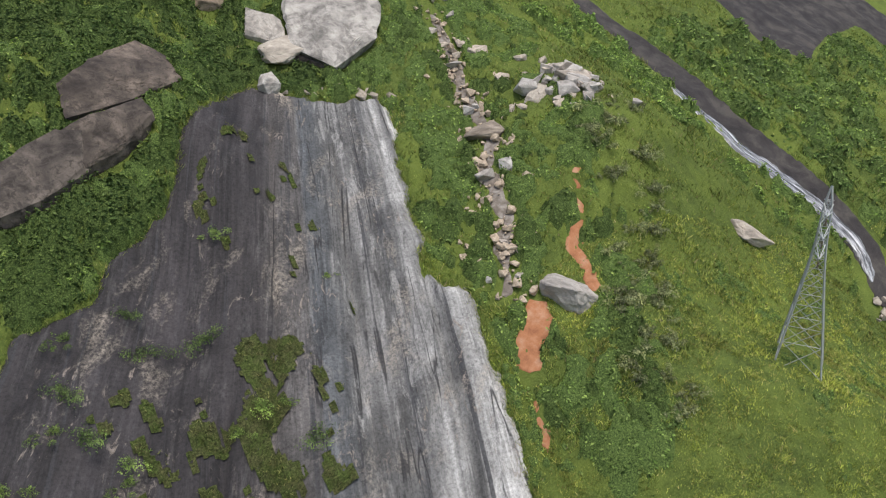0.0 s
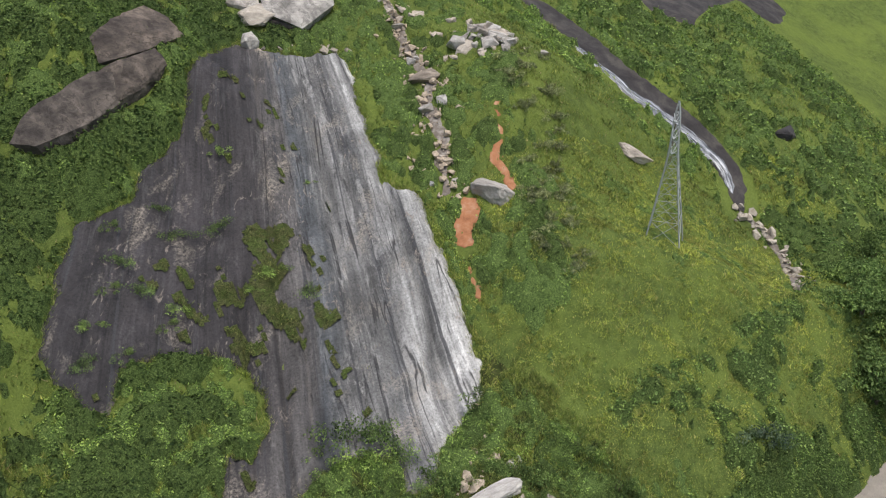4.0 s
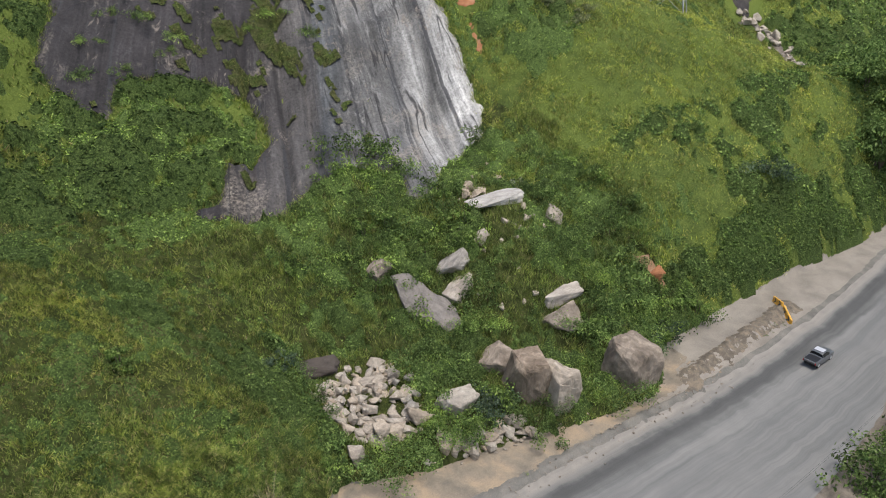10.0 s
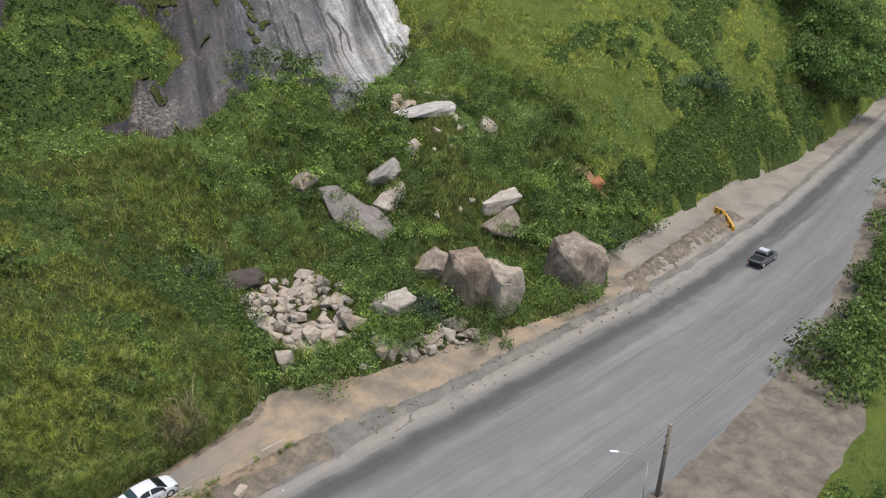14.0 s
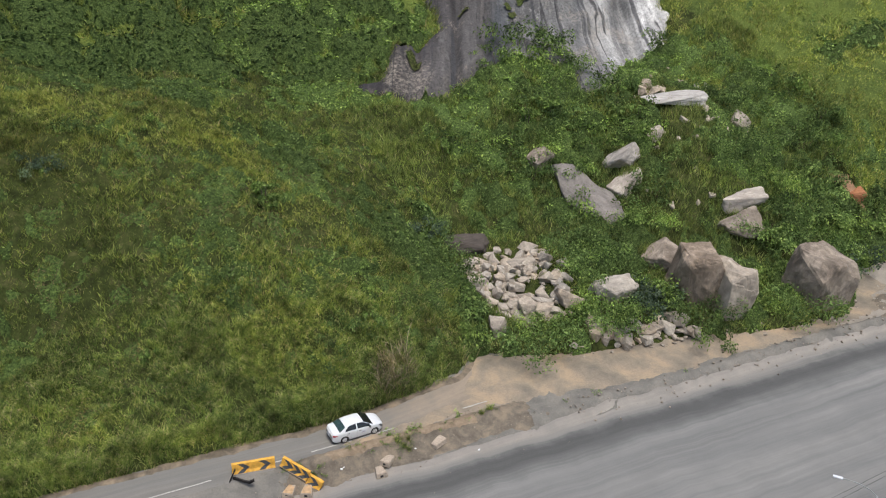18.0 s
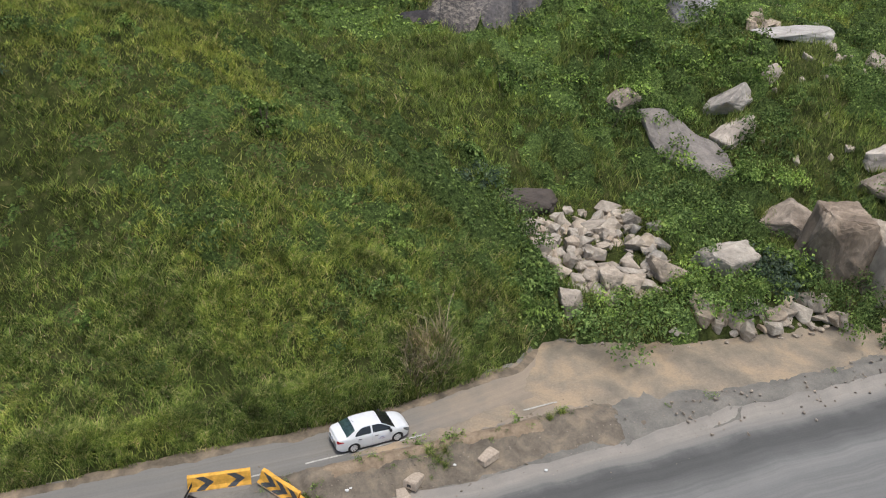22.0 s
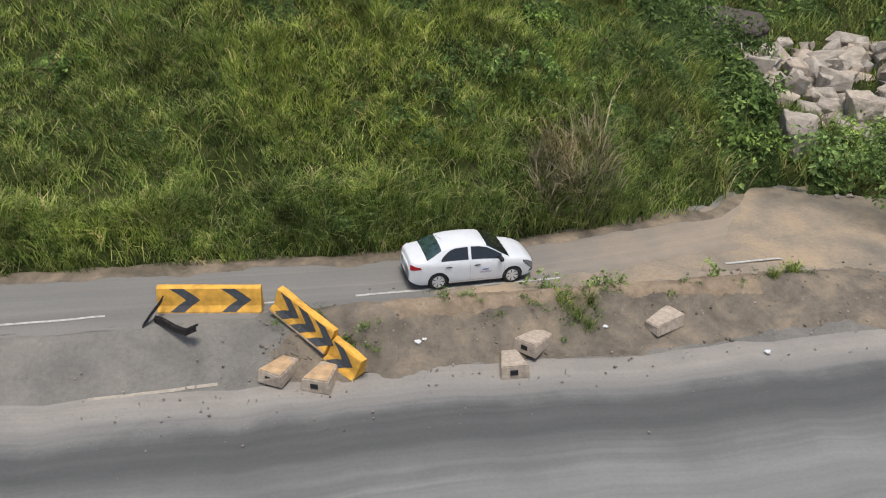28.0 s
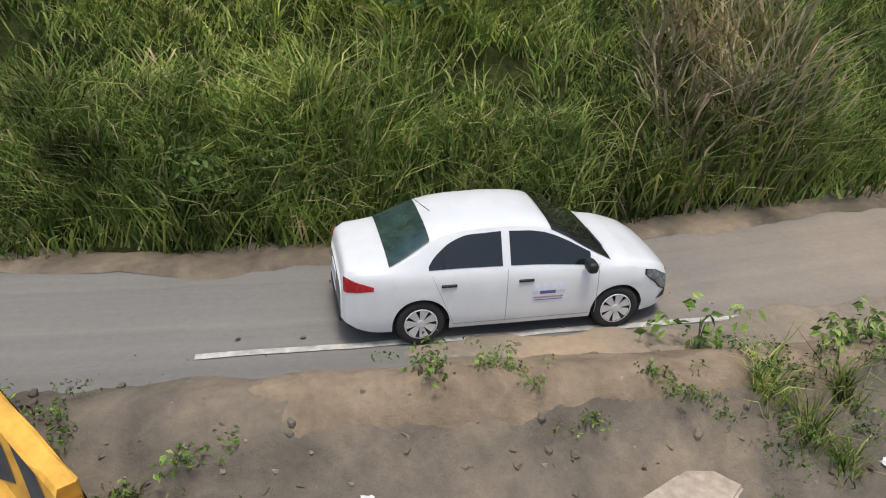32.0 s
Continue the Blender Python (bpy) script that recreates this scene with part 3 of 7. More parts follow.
# ---- building helpers ----
def part(name, bm, mat, parent=None, label=""):
    me = bpy.data.meshes.new(name)
    bm.to_mesh(me)
    bm.free()
    me.materials.append(mat)
    ob = new(name, me)
    if parent is not None:
        ob.parent = parent
    if label:
        ob["label"] = label
    return ob


def smooth(ob):
    ob.data.polygons.foreach_set("use_smooth", np.ones(len(ob.data.polygons), bool))
    return ob


def raw_mesh(name, verts, faces, mat, uv=None, smooth_on=True):
    """A mesh from arrays: verts (n, 3), faces (m, 3 or 4), uv per vertex."""
    verts, faces = np.asarray(verts, np.float32), np.asarray(faces, np.int32)
    me = bpy.data.meshes.new(name)
    me.vertices.add(len(verts))
    me.vertices.foreach_set("co", verts.ravel())
    k = faces.shape[1]
    me.loops.add(faces.size)
    me.loops.foreach_set("vertex_index", faces.ravel())
    me.polygons.add(len(faces))
    me.polygons.foreach_set("loop_start", np.arange(0, faces.size, k, dtype=np.int32))
    me.polygons.foreach_set("loop_total", np.full(len(faces), k, np.int32))
    me.polygons.foreach_set("use_smooth", np.full(len(faces), smooth_on))
    if uv is not None:
        layer = me.uv_layers.new(name="UVMap")
        layer.data.foreach_set("uv", np.asarray(uv, np.float32)[faces.ravel()].ravel())
    me.materials.append(mat)
    me.update(calc_edges=True)
    return me


def grid_faces(nx, ny):
    i = np.arange((nx - 1) * (ny - 1))
    a = (i // (ny - 1)) * ny + i % (ny - 1)
    return np.stack([a, a + ny, a + ny + 1, a + 1], 1)


def sheet(name, xs, ys, height, mat, keep=None, uvf=None, hem=False):
    X, Y = np.meshgrid(xs, ys, indexing="ij")
    Z = height(X, Y)
    v = np.stack([X.ravel(), Y.ravel(), Z.ravel()], 1)
    f = grid_faces(len(xs), len(ys))
    if keep is not None:
        ok = keep(X, Y).ravel()
        f = f[ok[f].any(1)]
        if hem:
            v[~ok, 2] = (ground_height(X, Y).ravel() - 0.3)[~ok]
    uv = None
    if uvf is not None:
        U, V = uvf(X, Y)
        uv = np.stack([U.ravel(), V.ravel()], 1)
    return new(name, raw_mesh(name, v, f, mat, uv))


def strip(name, x0, x1, low, high, lift, mat, nx, ny, rough_edge=0.0, seed=0, tuck=0.0):
    """A surface that follows the ground between two edge lines given as functions of x."""
    xs, t = np.linspace(x0, x1, nx), np.linspace(0, 1, ny)
    X = np.repeat(xs[:, None], ny, 1)
    lo, hi = [e(xs) + rough_edge * (fbm(xs * 0.35, xs * 0 + k, seed) + 0.5 * fbm(xs * 1.7, xs * 0 + k, seed + 1)) for e, k in ((low, 0), (high, 9))]
    Y = lo[:, None] + (hi - lo)[:, None] * t[None]
    far_in = np.minimum(np.minimum(t, 1 - t)[None] * 6, np.minimum(X - x0, x1 - X) / 2.5)
    Z = ground_height(X, Y) + lift - tuck * (1 - np.clip(far_in + 1.1 * fbm(X * 0.9, Y * 0.9, seed + 5, 4), 0, 1))
    uv = np.stack([X.ravel(), (hi[:, None] - Y).ravel()], 1)
    return new(name, raw_mesh(name, np.stack([X.ravel(), Y.ravel(), Z.ravel()], 1), grid_faces(nx, ny), mat, uv))


# ---- ground ----
def spaced(knots):
    out = []
    for (a, b, s) in knots:
        out.append(np.arange(a, b, s))
    return np.concatenate(out + [[knots[-1][1]]])


GX = spaced([(-3000, -300, 300), (-300, -60, 12), (-60, -20, 2), (-20, 70, 0.7), (70, 140, 1.2), (140, 260, 3), (260, 500, 20), (500, 3000, 250)])
GY = spaced([(-3000, -200, 280), (-200, -40, 10), (-40, -8, 2), (-8, 60, 0.7), (60, 130, 1.2), (130, 220, 5), (220, 400, 20), (400, 3000, 260)])


def ground_sheet(x, y):
    z = ground_height(x, y)
    on_road = (y < y_foot(x) - 0.4) & (y > y_far(x) - 2.0 - 6 * (1 - sst(54, 66, x))) & (np.abs(x) < 290)
    return z - 0.25 * on_road - 0.4 * sst(0.3, 1.2, cliff_in(x, y))


ground = tagged(sheet("ground", GX, GY, ground_sheet, M_SOIL), "grass-covered hillside of green and brown tones", "hillside", kind="structure")

road_x0, road_x1 = -160, 280
tagged(strip("road", road_x0, road_x1, y_far, lambda x: y_near(x) + 1.6, 0.06, M_HIGHWAY, 440, 30, 0.6, 2), "wide grey dusty asphalt highway", "road", kind="structure")
tagged(strip("road_shoulder", road_x0, road_x1, lambda x: y_near(x) + 0.2, lambda x: y_foot(x) + 0.3, 0.045, M_SHOULDER, 900, 26, 0.5, 3),
       "dusty brown gravel shoulder beside the highway", "shoulder", kind="structure")
tagged(strip("far_shoulder", road_x0, road_x1, lambda x: y_far(x) - 2.6 - 6.4 * (1 - sst(54, 68, x)), lambda x: y_far(x) + 0.6, 0.035, M_FAR_DIRT, 400, 16, 0.9, 6), "orange dirt shoulder along the outer road edge", "shoulder", kind="structure")
tagged(strip("old_road", -160, 17.5, lambda x: x * 0 - 1.0, lambda x: y_foot(x) + 0.2, 0.075, M_TRACK, 500, 20, 0.2, 4, 0.035), "narrow old asphalt lane with dust", "lane", kind="structure")
tagged(strip("dirt_track", 12.5, 66, lambda x: np.maximum(y_near(x) + 2.6, -0.6 - 0.08 * (x - 10)), lambda x: -0.55 + (y_foot(x) + 1.55) * sst(11, 17, x + 2.5 * fbm(x * 0.5, x * 0, 23)), 0.10, M_TAN, 340, 30, 0.9, 8, 0.08), "tan dirt track past the rockfall", "track", kind="structure")
tagged(strip("lane_end", 52, 280, lambda x: y_near(x) + 2.4, lambda x: y_foot(x) + 0.4, 0.085, M_DUSTLANE, 300, 10, 0.7, 12), "dusty lane that runs back to the highway", "lane", kind="structure")
tagged(strip("island_bank", 57, 89, lambda x: -3.0 + 0.13 * (x - 59), lambda x: 0.9 + 0.13 * (x - 59), 0.13, M_MOUND, 200, 24, 1.2, 16, 0.16), "bank of brown dirt between lane and highway", "dirt bank", kind="structure")
tagged(strip("dust_drift", 1.0, 16.5, lambda x: x * 0 - 0.55 + 0.12 * (x - 8) * sst(8, 16, x), lambda x: 0.05 + 0.16 * np.maximum(x - 6, 0), 0.105, M_TAN, 200, 16, 1.0, 17, 0.06), "orange dust drifted over the old lane", "dust", kind="structure")
tagged(strip("foot_earth", -60, 17, lambda x: y_foot(x) - 0.6, lambda x: y_foot(x) + 0.1, 0.125, M_FOOT, 520, 10, 0.7, 19, 0.05), "brown earth along the foot of the hill", "earth", kind="structure")
tagged(strip("dirt_bank", -3.6, 19, lambda x: x * 0 - 3.3, lambda x: x * 0 - 0.25, 0.12, M_MOUND, 300, 40, 1.1, 15, 0.16), "low bank of loose brown dirt", "dirt bank", kind="structure")

tagged(strip("bank_lip", -0.5, 15, lambda x: x * 0 - 1.75, lambda x: x * 0 - 0.55, 0.15, M_LIP, 240, 20, 0.8, 25, 0.12), "crumbling orange earth along the lip of the bank", "earth", kind="structure")

# ---- the granite face ----
def face_height(x, y):
    e = cliff_in(x, y)
    s = (x - 60 + 0.5 * (119 - y)) / np.maximum(27 + 0.2 * (119 - y), 8)
    groove = 0.25 * fbm(s * 26, y * 0.06, 51, 3) + 1.3 * fbm(s * 6, y * 0.05, 57, 4)
    ledge = 1.9 * np.abs(fbm(s * 6, y * 0.2, 61, 5))
    crack = 0.0
    for at, wd, y0, y1 in ((0.27, 0.016, 38, 118), (0.36, 0.012, 38, 70), (0.62, 0.012, 60, 112), (0.945, 0.016, 42, 90), (0.80, 0.012, 46, 66), (0.12, 0.014, 44, 80)):
        crack = crack + np.exp(-((s - at - 0.05 * fbm(y * 0.06 + at * 9, y * 0, 67, 3)) / wd) ** 2) * sst(y0, y0 + 5, y) * (1 - sst(y1 - 5, y1, y))
    step = 1.2 * sst(0.0, 1.0, (y - 50 - 14 * (s - 0.72) - 2.5 * fbm(s * 9, y * 0, 68)) / 1.2) * sst(0.55, 0.62, s) * (1 - sst(0.86, 0.92, s)) * (1 - sst(52, 62, y))
    return ground_height(x, y) - 0.3 - 0.9 * crack + step + 0.9 * np.clip(e * 0.6, -1.5, 1) + groove * sst(0, 3, e) + ledge * sst(0, 3, e)


def face_map(x, y):
    s = (x - 60 + 0.5 * (119 - y)) / np.maximum(27 + 0.2 * (119 - y), 8)
    return s * 40, 119 - y


tagged(sheet("cliff_face", np.arange(8, 92, 0.5), np.arange(32, 130, 0.5), face_height, M_CLIFF, lambda x, y: cliff_in(x, y) > -1.2, face_map),
       "bare grey granite face with dark and white streaks", "cliff", kind="structure")


# ---- grass: joined blades ----
rng = np.random.default_rng(7)


def grow(name, x, y, z, tall, wide, mat, lean=0.55, label="green grass on the hillside", category="grass", simple=False):
    """One joined mesh of bent, tapered blades rooted at x, y, z."""
    n = len(x)
    a, tip = rng.uniform(0, 2 * np.pi, n), rng.uniform(0, 2 * np.pi, n)
    hh = tall * rng.uniform(0.55, 1.25, n)
    out = hh * lean * rng.uniform(0.3, 1.3, n)
    side = np.stack([np.cos(a), np.sin(a), np.zeros(n)], 1) * (wide * rng.uniform(0.6, 1.3, n))[:, None] * 0.5
    base = np.stack([x, y, z - 0.05], 1)
    bendv = np.stack([np.cos(tip), np.sin(tip), np.zeros(n)], 1) * out[:, None]
    up = np.zeros((n, 3))
    up[:, 2] = hh
    mid = base + bendv * 0.35 + up * 0.62
    top = base + bendv + up * rng.uniform(0.75, 1.0, n)[:, None]
    if simple:
        v = np.stack([base - side, base + side, top], 1).reshape(-1, 3)
        return tagged(new(name, raw_mesh(name, v, np.arange(3 * n).reshape(-1, 3), mat)), label, category, kind="stuff")
    v = np.stack([base - side, base + side, mid - side * 0.8, mid + side * 0.8, top], 1).reshape(-1, 3)
    o = np.arange(n)[:, None, None] * 5
    f = (np.array([[0, 1, 3], [0, 3, 2], [2, 3, 4]])[None] + o).reshape(-1, 3)
    return tagged(new(name, raw_mesh(name, v, f, mat)), label, category, kind="stuff")


def bare(x, y):
    """Where nothing grows: the face, the fall, the scar, the slabs and the roads."""
    return ((cliff_in(x, y) > 0.4) | (along(FALL, x, y) < 4.6) | (along(STREAM, x, y) < 1.0) | (along(SCAR, x, y) < 1.7 + 1.2 * fbm(x * 0.4, y * 0.4, 77))
            | (inside(UPPER_SLAB, x, y) > 0) | (y < y_foot(x) - 0.1 + 0.6 * fbm(x * 0.7, y * 0.7, 78)) | RED_BARE(x, y))


RED = [([(102.7, 85.7), (99.8, 81.9), (98.4, 78.6), (95, 76.6), (94.5, 72.5), (92.7, 69.3)], 1.5), ([(84.5, 73), (83.9, 69.5), (80.5, 67.8), (79, 65)], 2.4), ([(77.6, 63.4), (76.6, 59.5), (75.4, 56.5)], 0.9), ([(69.2, 16.4), (70.2, 14), (70.8, 11.5)], 2.0), ([(115.5, 12.6), (111.5, 9.6)], 1.0)]


PILE = [(20.4, 18.2), (26.3, 20.6), (29.4, 20.2), (31.4, 16.8), (30.2, 12), (29.6, 9.2), (27, 7.2), (23, 7.8), (20.2, 11)]

BEHIND = [(-9, 41), (0, 39), (5, 34), (10, 26), (14, 20), (17.5, 14)]
CREST = [(-24, 34), (-12, 33), (-3, 33), (2, 28.5), (5.5, 21.5), (9.5, 16.6), (14, 13), (16.5, 9.5)]


def RED_BARE(x, y):
    r = np.zeros(np.shape(x), bool)
    ragged = 1.6 * fbm(x * 0.5, y * 0.5, 81)
    for line, wdt in RED:
        r |= along(line, x, y) < wdt - 0.7 + 1.6 * ragged
    return r


def clumped(n, x0, x1, y0, y1, scale, bias, extra=None):
    """Random roots in a rectangle, gathered in tufts."""
    x, y = rng.uniform(x0, x1, n), rng.uniform(y0, y1, n)
    d = fbm(x * scale, y * scale, 91, 3) + 0.5
    ok = (rng.uniform(0, 1, n) < np.clip((d - 0.5) * 3.2 + 0.55 + bias, 0.06, 1)) & ~bare(x, y)
    if extra is not None:
        ok &= extra(x, y)
    return x[ok], y[ok]


def steep_grass(name, n, box, scale, bias, tall, wide, mat, lean=0.55, extra=None, label="green grass on the hillside", simple=False):
    x, y = clumped(n, *box, scale, bias, extra)
    t = tall * (0.35 + 1.5 * np.clip(fbm(x * 0.5, y * 0.5, 95, 4) * 1.5 + 0.4, 0, 1))
    h = turf_height(x, y)
    keep = rng.uniform(0, 1, len(x)) < np.clip(h * 3.2 - 0.12, 0.10, 1)
    x, y, t, h = x[keep], y[keep], t[keep], h[keep]
    return grow(name, x, y, ground_height(x, y) + h * 0.92, t, wide, mat, lean, label, simple=simple)


def turf(name, box, step, label, mat):
    """The matted tops of the grass as one uneven sheet, left out where the slope is bare."""
    return tagged(sheet(name, np.arange(box[0], box[1], step), np.arange(box[2], box[3], step), lambda x, y: ground_height(x, y) + turf_height(x, y) - 0.08, mat,
                        lambda x, y: ~bare(x, y), None, True), label, "grass", kind="stuff")

fade = lambda x, y: sst(8, 17, y + 6 * fbm(x * 0.2, y * 0.2, 96))
# low hill and gully sheets are coloured dark for the shade between tussocks
turf("matted_grass_low", (-30, 30.2, 2.4, 50), 0.3, "matted green grass on the lower hill", M_SHADE_THATCH)
turf("matted_grass_gully", (30, 72, -3, 50), 0.33, "matted green grass in the gully", M_SHADE_THATCH)
turf("matted_grass_ridge", (71.5, 172.6, 3, 50), 0.55, "matted bright grass on the ridge", M_SOIL)
turf("matted_grass_top", (-50, 172, 48.8, 165), 0.8, "matted grass of the upper slope", M_SOIL)
turf("matted_grass_far", (172, 262, 0, 165), 1.3, "matted grass of the far slope", M_SOIL)
steep_grass("bank_grass", 330000, (-24, 19, 2, 19), 1.0, 0.05, 0.62, 0.036, M_TALL, 1.2, lambda x, y: rng.uniform(0, 1, len(x)) > fade(x, y), label="tall rank grass leaning over the lane")
steep_grass("hill_grass", 370000, (-45, 32, 8, 62), 0.7, 0.0, 0.5, 0.075, M_GRASS, 0.9, lambda x, y: rng.uniform(0, 1, len(x)) < 0.15 + 0.85 * fade(x, y), simple=True)
steep_grass("gully_grass", 150000, (18, 75, -1, 46), 0.8, 0.0, 1.0, 0.1, M_HERB, 0.6, lambda x, y: (inside(PILE, x, y) < -0.2) & ~((x > 25) & (x < 39) & (y < y_foot(x) + 3.8)), "light green upright herbs among the boulders", True)
steep_grass("ridge_grass", 360000, (62, 175, 4, 75), 0.45, -0.05, 0.45, 0.14, M_PASTURE, 0.8, simple=True)
steep_grass("upper_grass", 360000, (-60, 260, 55, 175), 0.35, -0.05, 0.7, 0.2, M_GRASS, 0.8, simple=True)
steep_grass("crest_grass", 130000, (-24, 18, 8, 38), 0.8, 0.3, 0.42, 0.07, M_PASTURE, 0.9, lambda x, y: along(CREST, x, y) < 1.2 + 3.0 * (rng.uniform(0, 1, len(x)) ** 2) + 4 * fbm(x * 0.3, y * 0.3, 99, 3) + 2.5 * (y > 26), label="short bright grass along the crest of the hill", simple=True)
steep_grass("verge_grass", 60000, (-24, 19, 2.0, 4.4), 1.0, 0.2, 1.0, 0.036, M_TALL, 0.95, label="long grass hanging over the edge of the lane")
steep_grass("cane_grass", 5000, (5.5, 15.5, 2.6, 6.2), 1.5, 0.0, 1.7, 0.05, M_DRY, 0.8, lambda x, y: fbm(x * 0.5, y * 0.2, 97, 2) > 0.13, label="tall dry cane-like grass at the hill foot")


# ---- undergrowth: leaves over an uneven canopy ----
def canopy(x, y, seed, bias):
    b = fbm(x * 0.16, y * 0.16, seed, 2) * 1.5 + fbm(x * 0.55, y * 0.55, seed + 5, 3) * 1.3
    return np.clip(b * 2.4 + bias, 0, 1)


def canopy_height(x, y, tall, seed):
    """Bush tops of uneven size, with gaps down to the ground between them."""
    big = mounds(x, y, tall * 1.35, seed + 3)
    return tall * (0.85 * big + 0.28 * mounds(x, y, tall * 0.45, seed + 9) * np.minimum(1, big * 3))


def undergrowth(name, n, box, tall, size, mat, seed, bias, label, where=None):
    """Bushes packed together: cores with painted shade, and small leaves over them like shingles."""
    def grows(px, py):
        ok = (canopy(px, py, seed, bias) > 0.1) & ~bare(px, py) & (inside(PILE, px, py) < -0.3) & ~((px > 27.5) & (px < 40) & (py < y_foot(px) + 4.2)) & ~on_slab(px, py)
        for ob in ROCKS:
            m = ob.matrix_world
            r = 0.5 * max(m.to_scale().x, m.to_scale().y)
            ok &= np.hypot(px - m[0][3], py - m[1][3]) > r * 0.85
            ok &= ~((np.abs(px + 0.4 * (m[1][3] - py) - m[0][3]) < r * 0.6) & (m[1][3] - py > 0) & (m[1][3] - py < r + 1.4))
        return ok if where is None else ok & where(px, py)

    def top(px, py):
        rim = np.minimum(np.minimum(px - box[0], box[1] - px), np.minimum(py - box[2], box[3] - py)) / (tall * 2.5) - 0.15 + 0.8 * fbm(px * 0.3, py * 0.3, seed + 21, 2)
        return canopy_height(px, py, tall, seed) * np.clip(canopy(px, py, seed, bias) * 3, 0, 1) * np.clip(rim * 2, 0, 1)

    x, y = rng.uniform(box[0], box[1], n), rng.uniform(box[2], box[3], n)
    h = top(x, y)
    ok = grows(x, y) & (h > tall * 0.12)
    x, y, h = x[ok], y[ok], h[ok]
    k = len(x)
    e = 0.12 * tall
    up = np.stack([-(top(x + e, y) - h) / e, -(top(x, y + e) - h) / e, np.ones(k)], 1) * np.array([0.6, 0.6, 1.0])
    up += rng.normal(0, 0.55, (k, 3))
    up /= np.linalg.norm(up, axis=1)[:, None]
    p = np.stack([x, y, ground_height(x, y) + h * (1 - 0.25 * rng.uniform(0, 1, k) ** 2) + 0.1 * size], 1)
    s = size * rng.uniform(0.5, 1.4, k)
    out = np.cross(up, rng.normal(0, 1, (k, 3)))
    out /= np.linalg.norm(out, axis=1)[:, None] + 1e-6
    side = np.cross(up, out)
    v = np.stack([p, p + out * (s * 0.5)[:, None] + side * (s * 0.3)[:, None], p + out * s[:, None] - up * (s * 0.25)[:, None], p + out * (s * 0.5)[:, None] - side * (s * 0.3)[:, None]], 1).reshape(-1, 3)
    f = (np.array([[0, 1, 2], [0, 2, 3]])[None] + np.arange(k)[:, None, None] * 4).reshape(-1, 3)
    # core sheet under the leaves; its dark colour stands for inner shade
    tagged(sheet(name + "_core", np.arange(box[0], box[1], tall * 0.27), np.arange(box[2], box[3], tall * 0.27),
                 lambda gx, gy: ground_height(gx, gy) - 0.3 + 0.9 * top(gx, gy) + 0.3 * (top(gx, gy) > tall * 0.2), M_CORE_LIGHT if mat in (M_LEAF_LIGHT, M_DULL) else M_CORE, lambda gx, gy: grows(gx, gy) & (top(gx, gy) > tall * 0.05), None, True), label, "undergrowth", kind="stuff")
    return tagged(new(name, raw_mesh(name, v, f, mat, None, False)), label, "undergrowth", kind="stuff")


def ledge_tufts(x, y):
    s = (x - 60 + 0.5 * (119 - y)) / np.maximum(27 + 0.2 * (119 - y), 8)
    return (cliff_in(x, y) > 0.3) & (0.75 * fbm(x * 0.14, y * 0.10, 63, 4) + 0.75 * fbm(x * 0.55, y * 0.42, 66, 4) > 0.13 + 0.35 * np.abs(s - 0.2)) & (s < 0.62)


def cushion_height(x, y):
    return face_height(x, y) - 0.1 + 0.5 * mounds(x, y, 1.3, 265) + 0.3 * mounds(x, y, 0.6, 275)


tagged(sheet("ledge_cushions", np.arange(8, 64, 0.4), np.arange(44, 110, 0.4), cushion_height, M_CUSHION, ledge_tufts), "brownish green cushion plants on the ledges of the rock face", "plants", kind="stuff")
lx, ly = rng.uniform(8, 64, 120000), rng.uniform(44, 110, 120000)
ok = ledge_tufts(lx, ly) & (fbm(lx * 0.6, ly * 0.6, 64) > -0.04)
lx, ly = lx[ok], ly[ok]
grow("ledge_grass", lx, ly, cushion_height(lx, ly), np.full(len(lx), 0.35), 0.16, M_MOSS, 1.2, "dull green tufts on the ledges of the rock face", "grass", True)
ex, ey = rng.uniform(8, 92, 260000), rng.uniform(34, 128, 260000)
ok = np.abs(cliff_in(ex, ey) - 0.2) < 0.9
ex, ey = ex[ok], ey[ok]
grow("edge_grass", ex, ey, ground_height(ex, ey), np.full(len(ex), 0.9), 0.13, M_GRASS, 0.9, "grass hanging over the edges of the rock face", "grass", True)


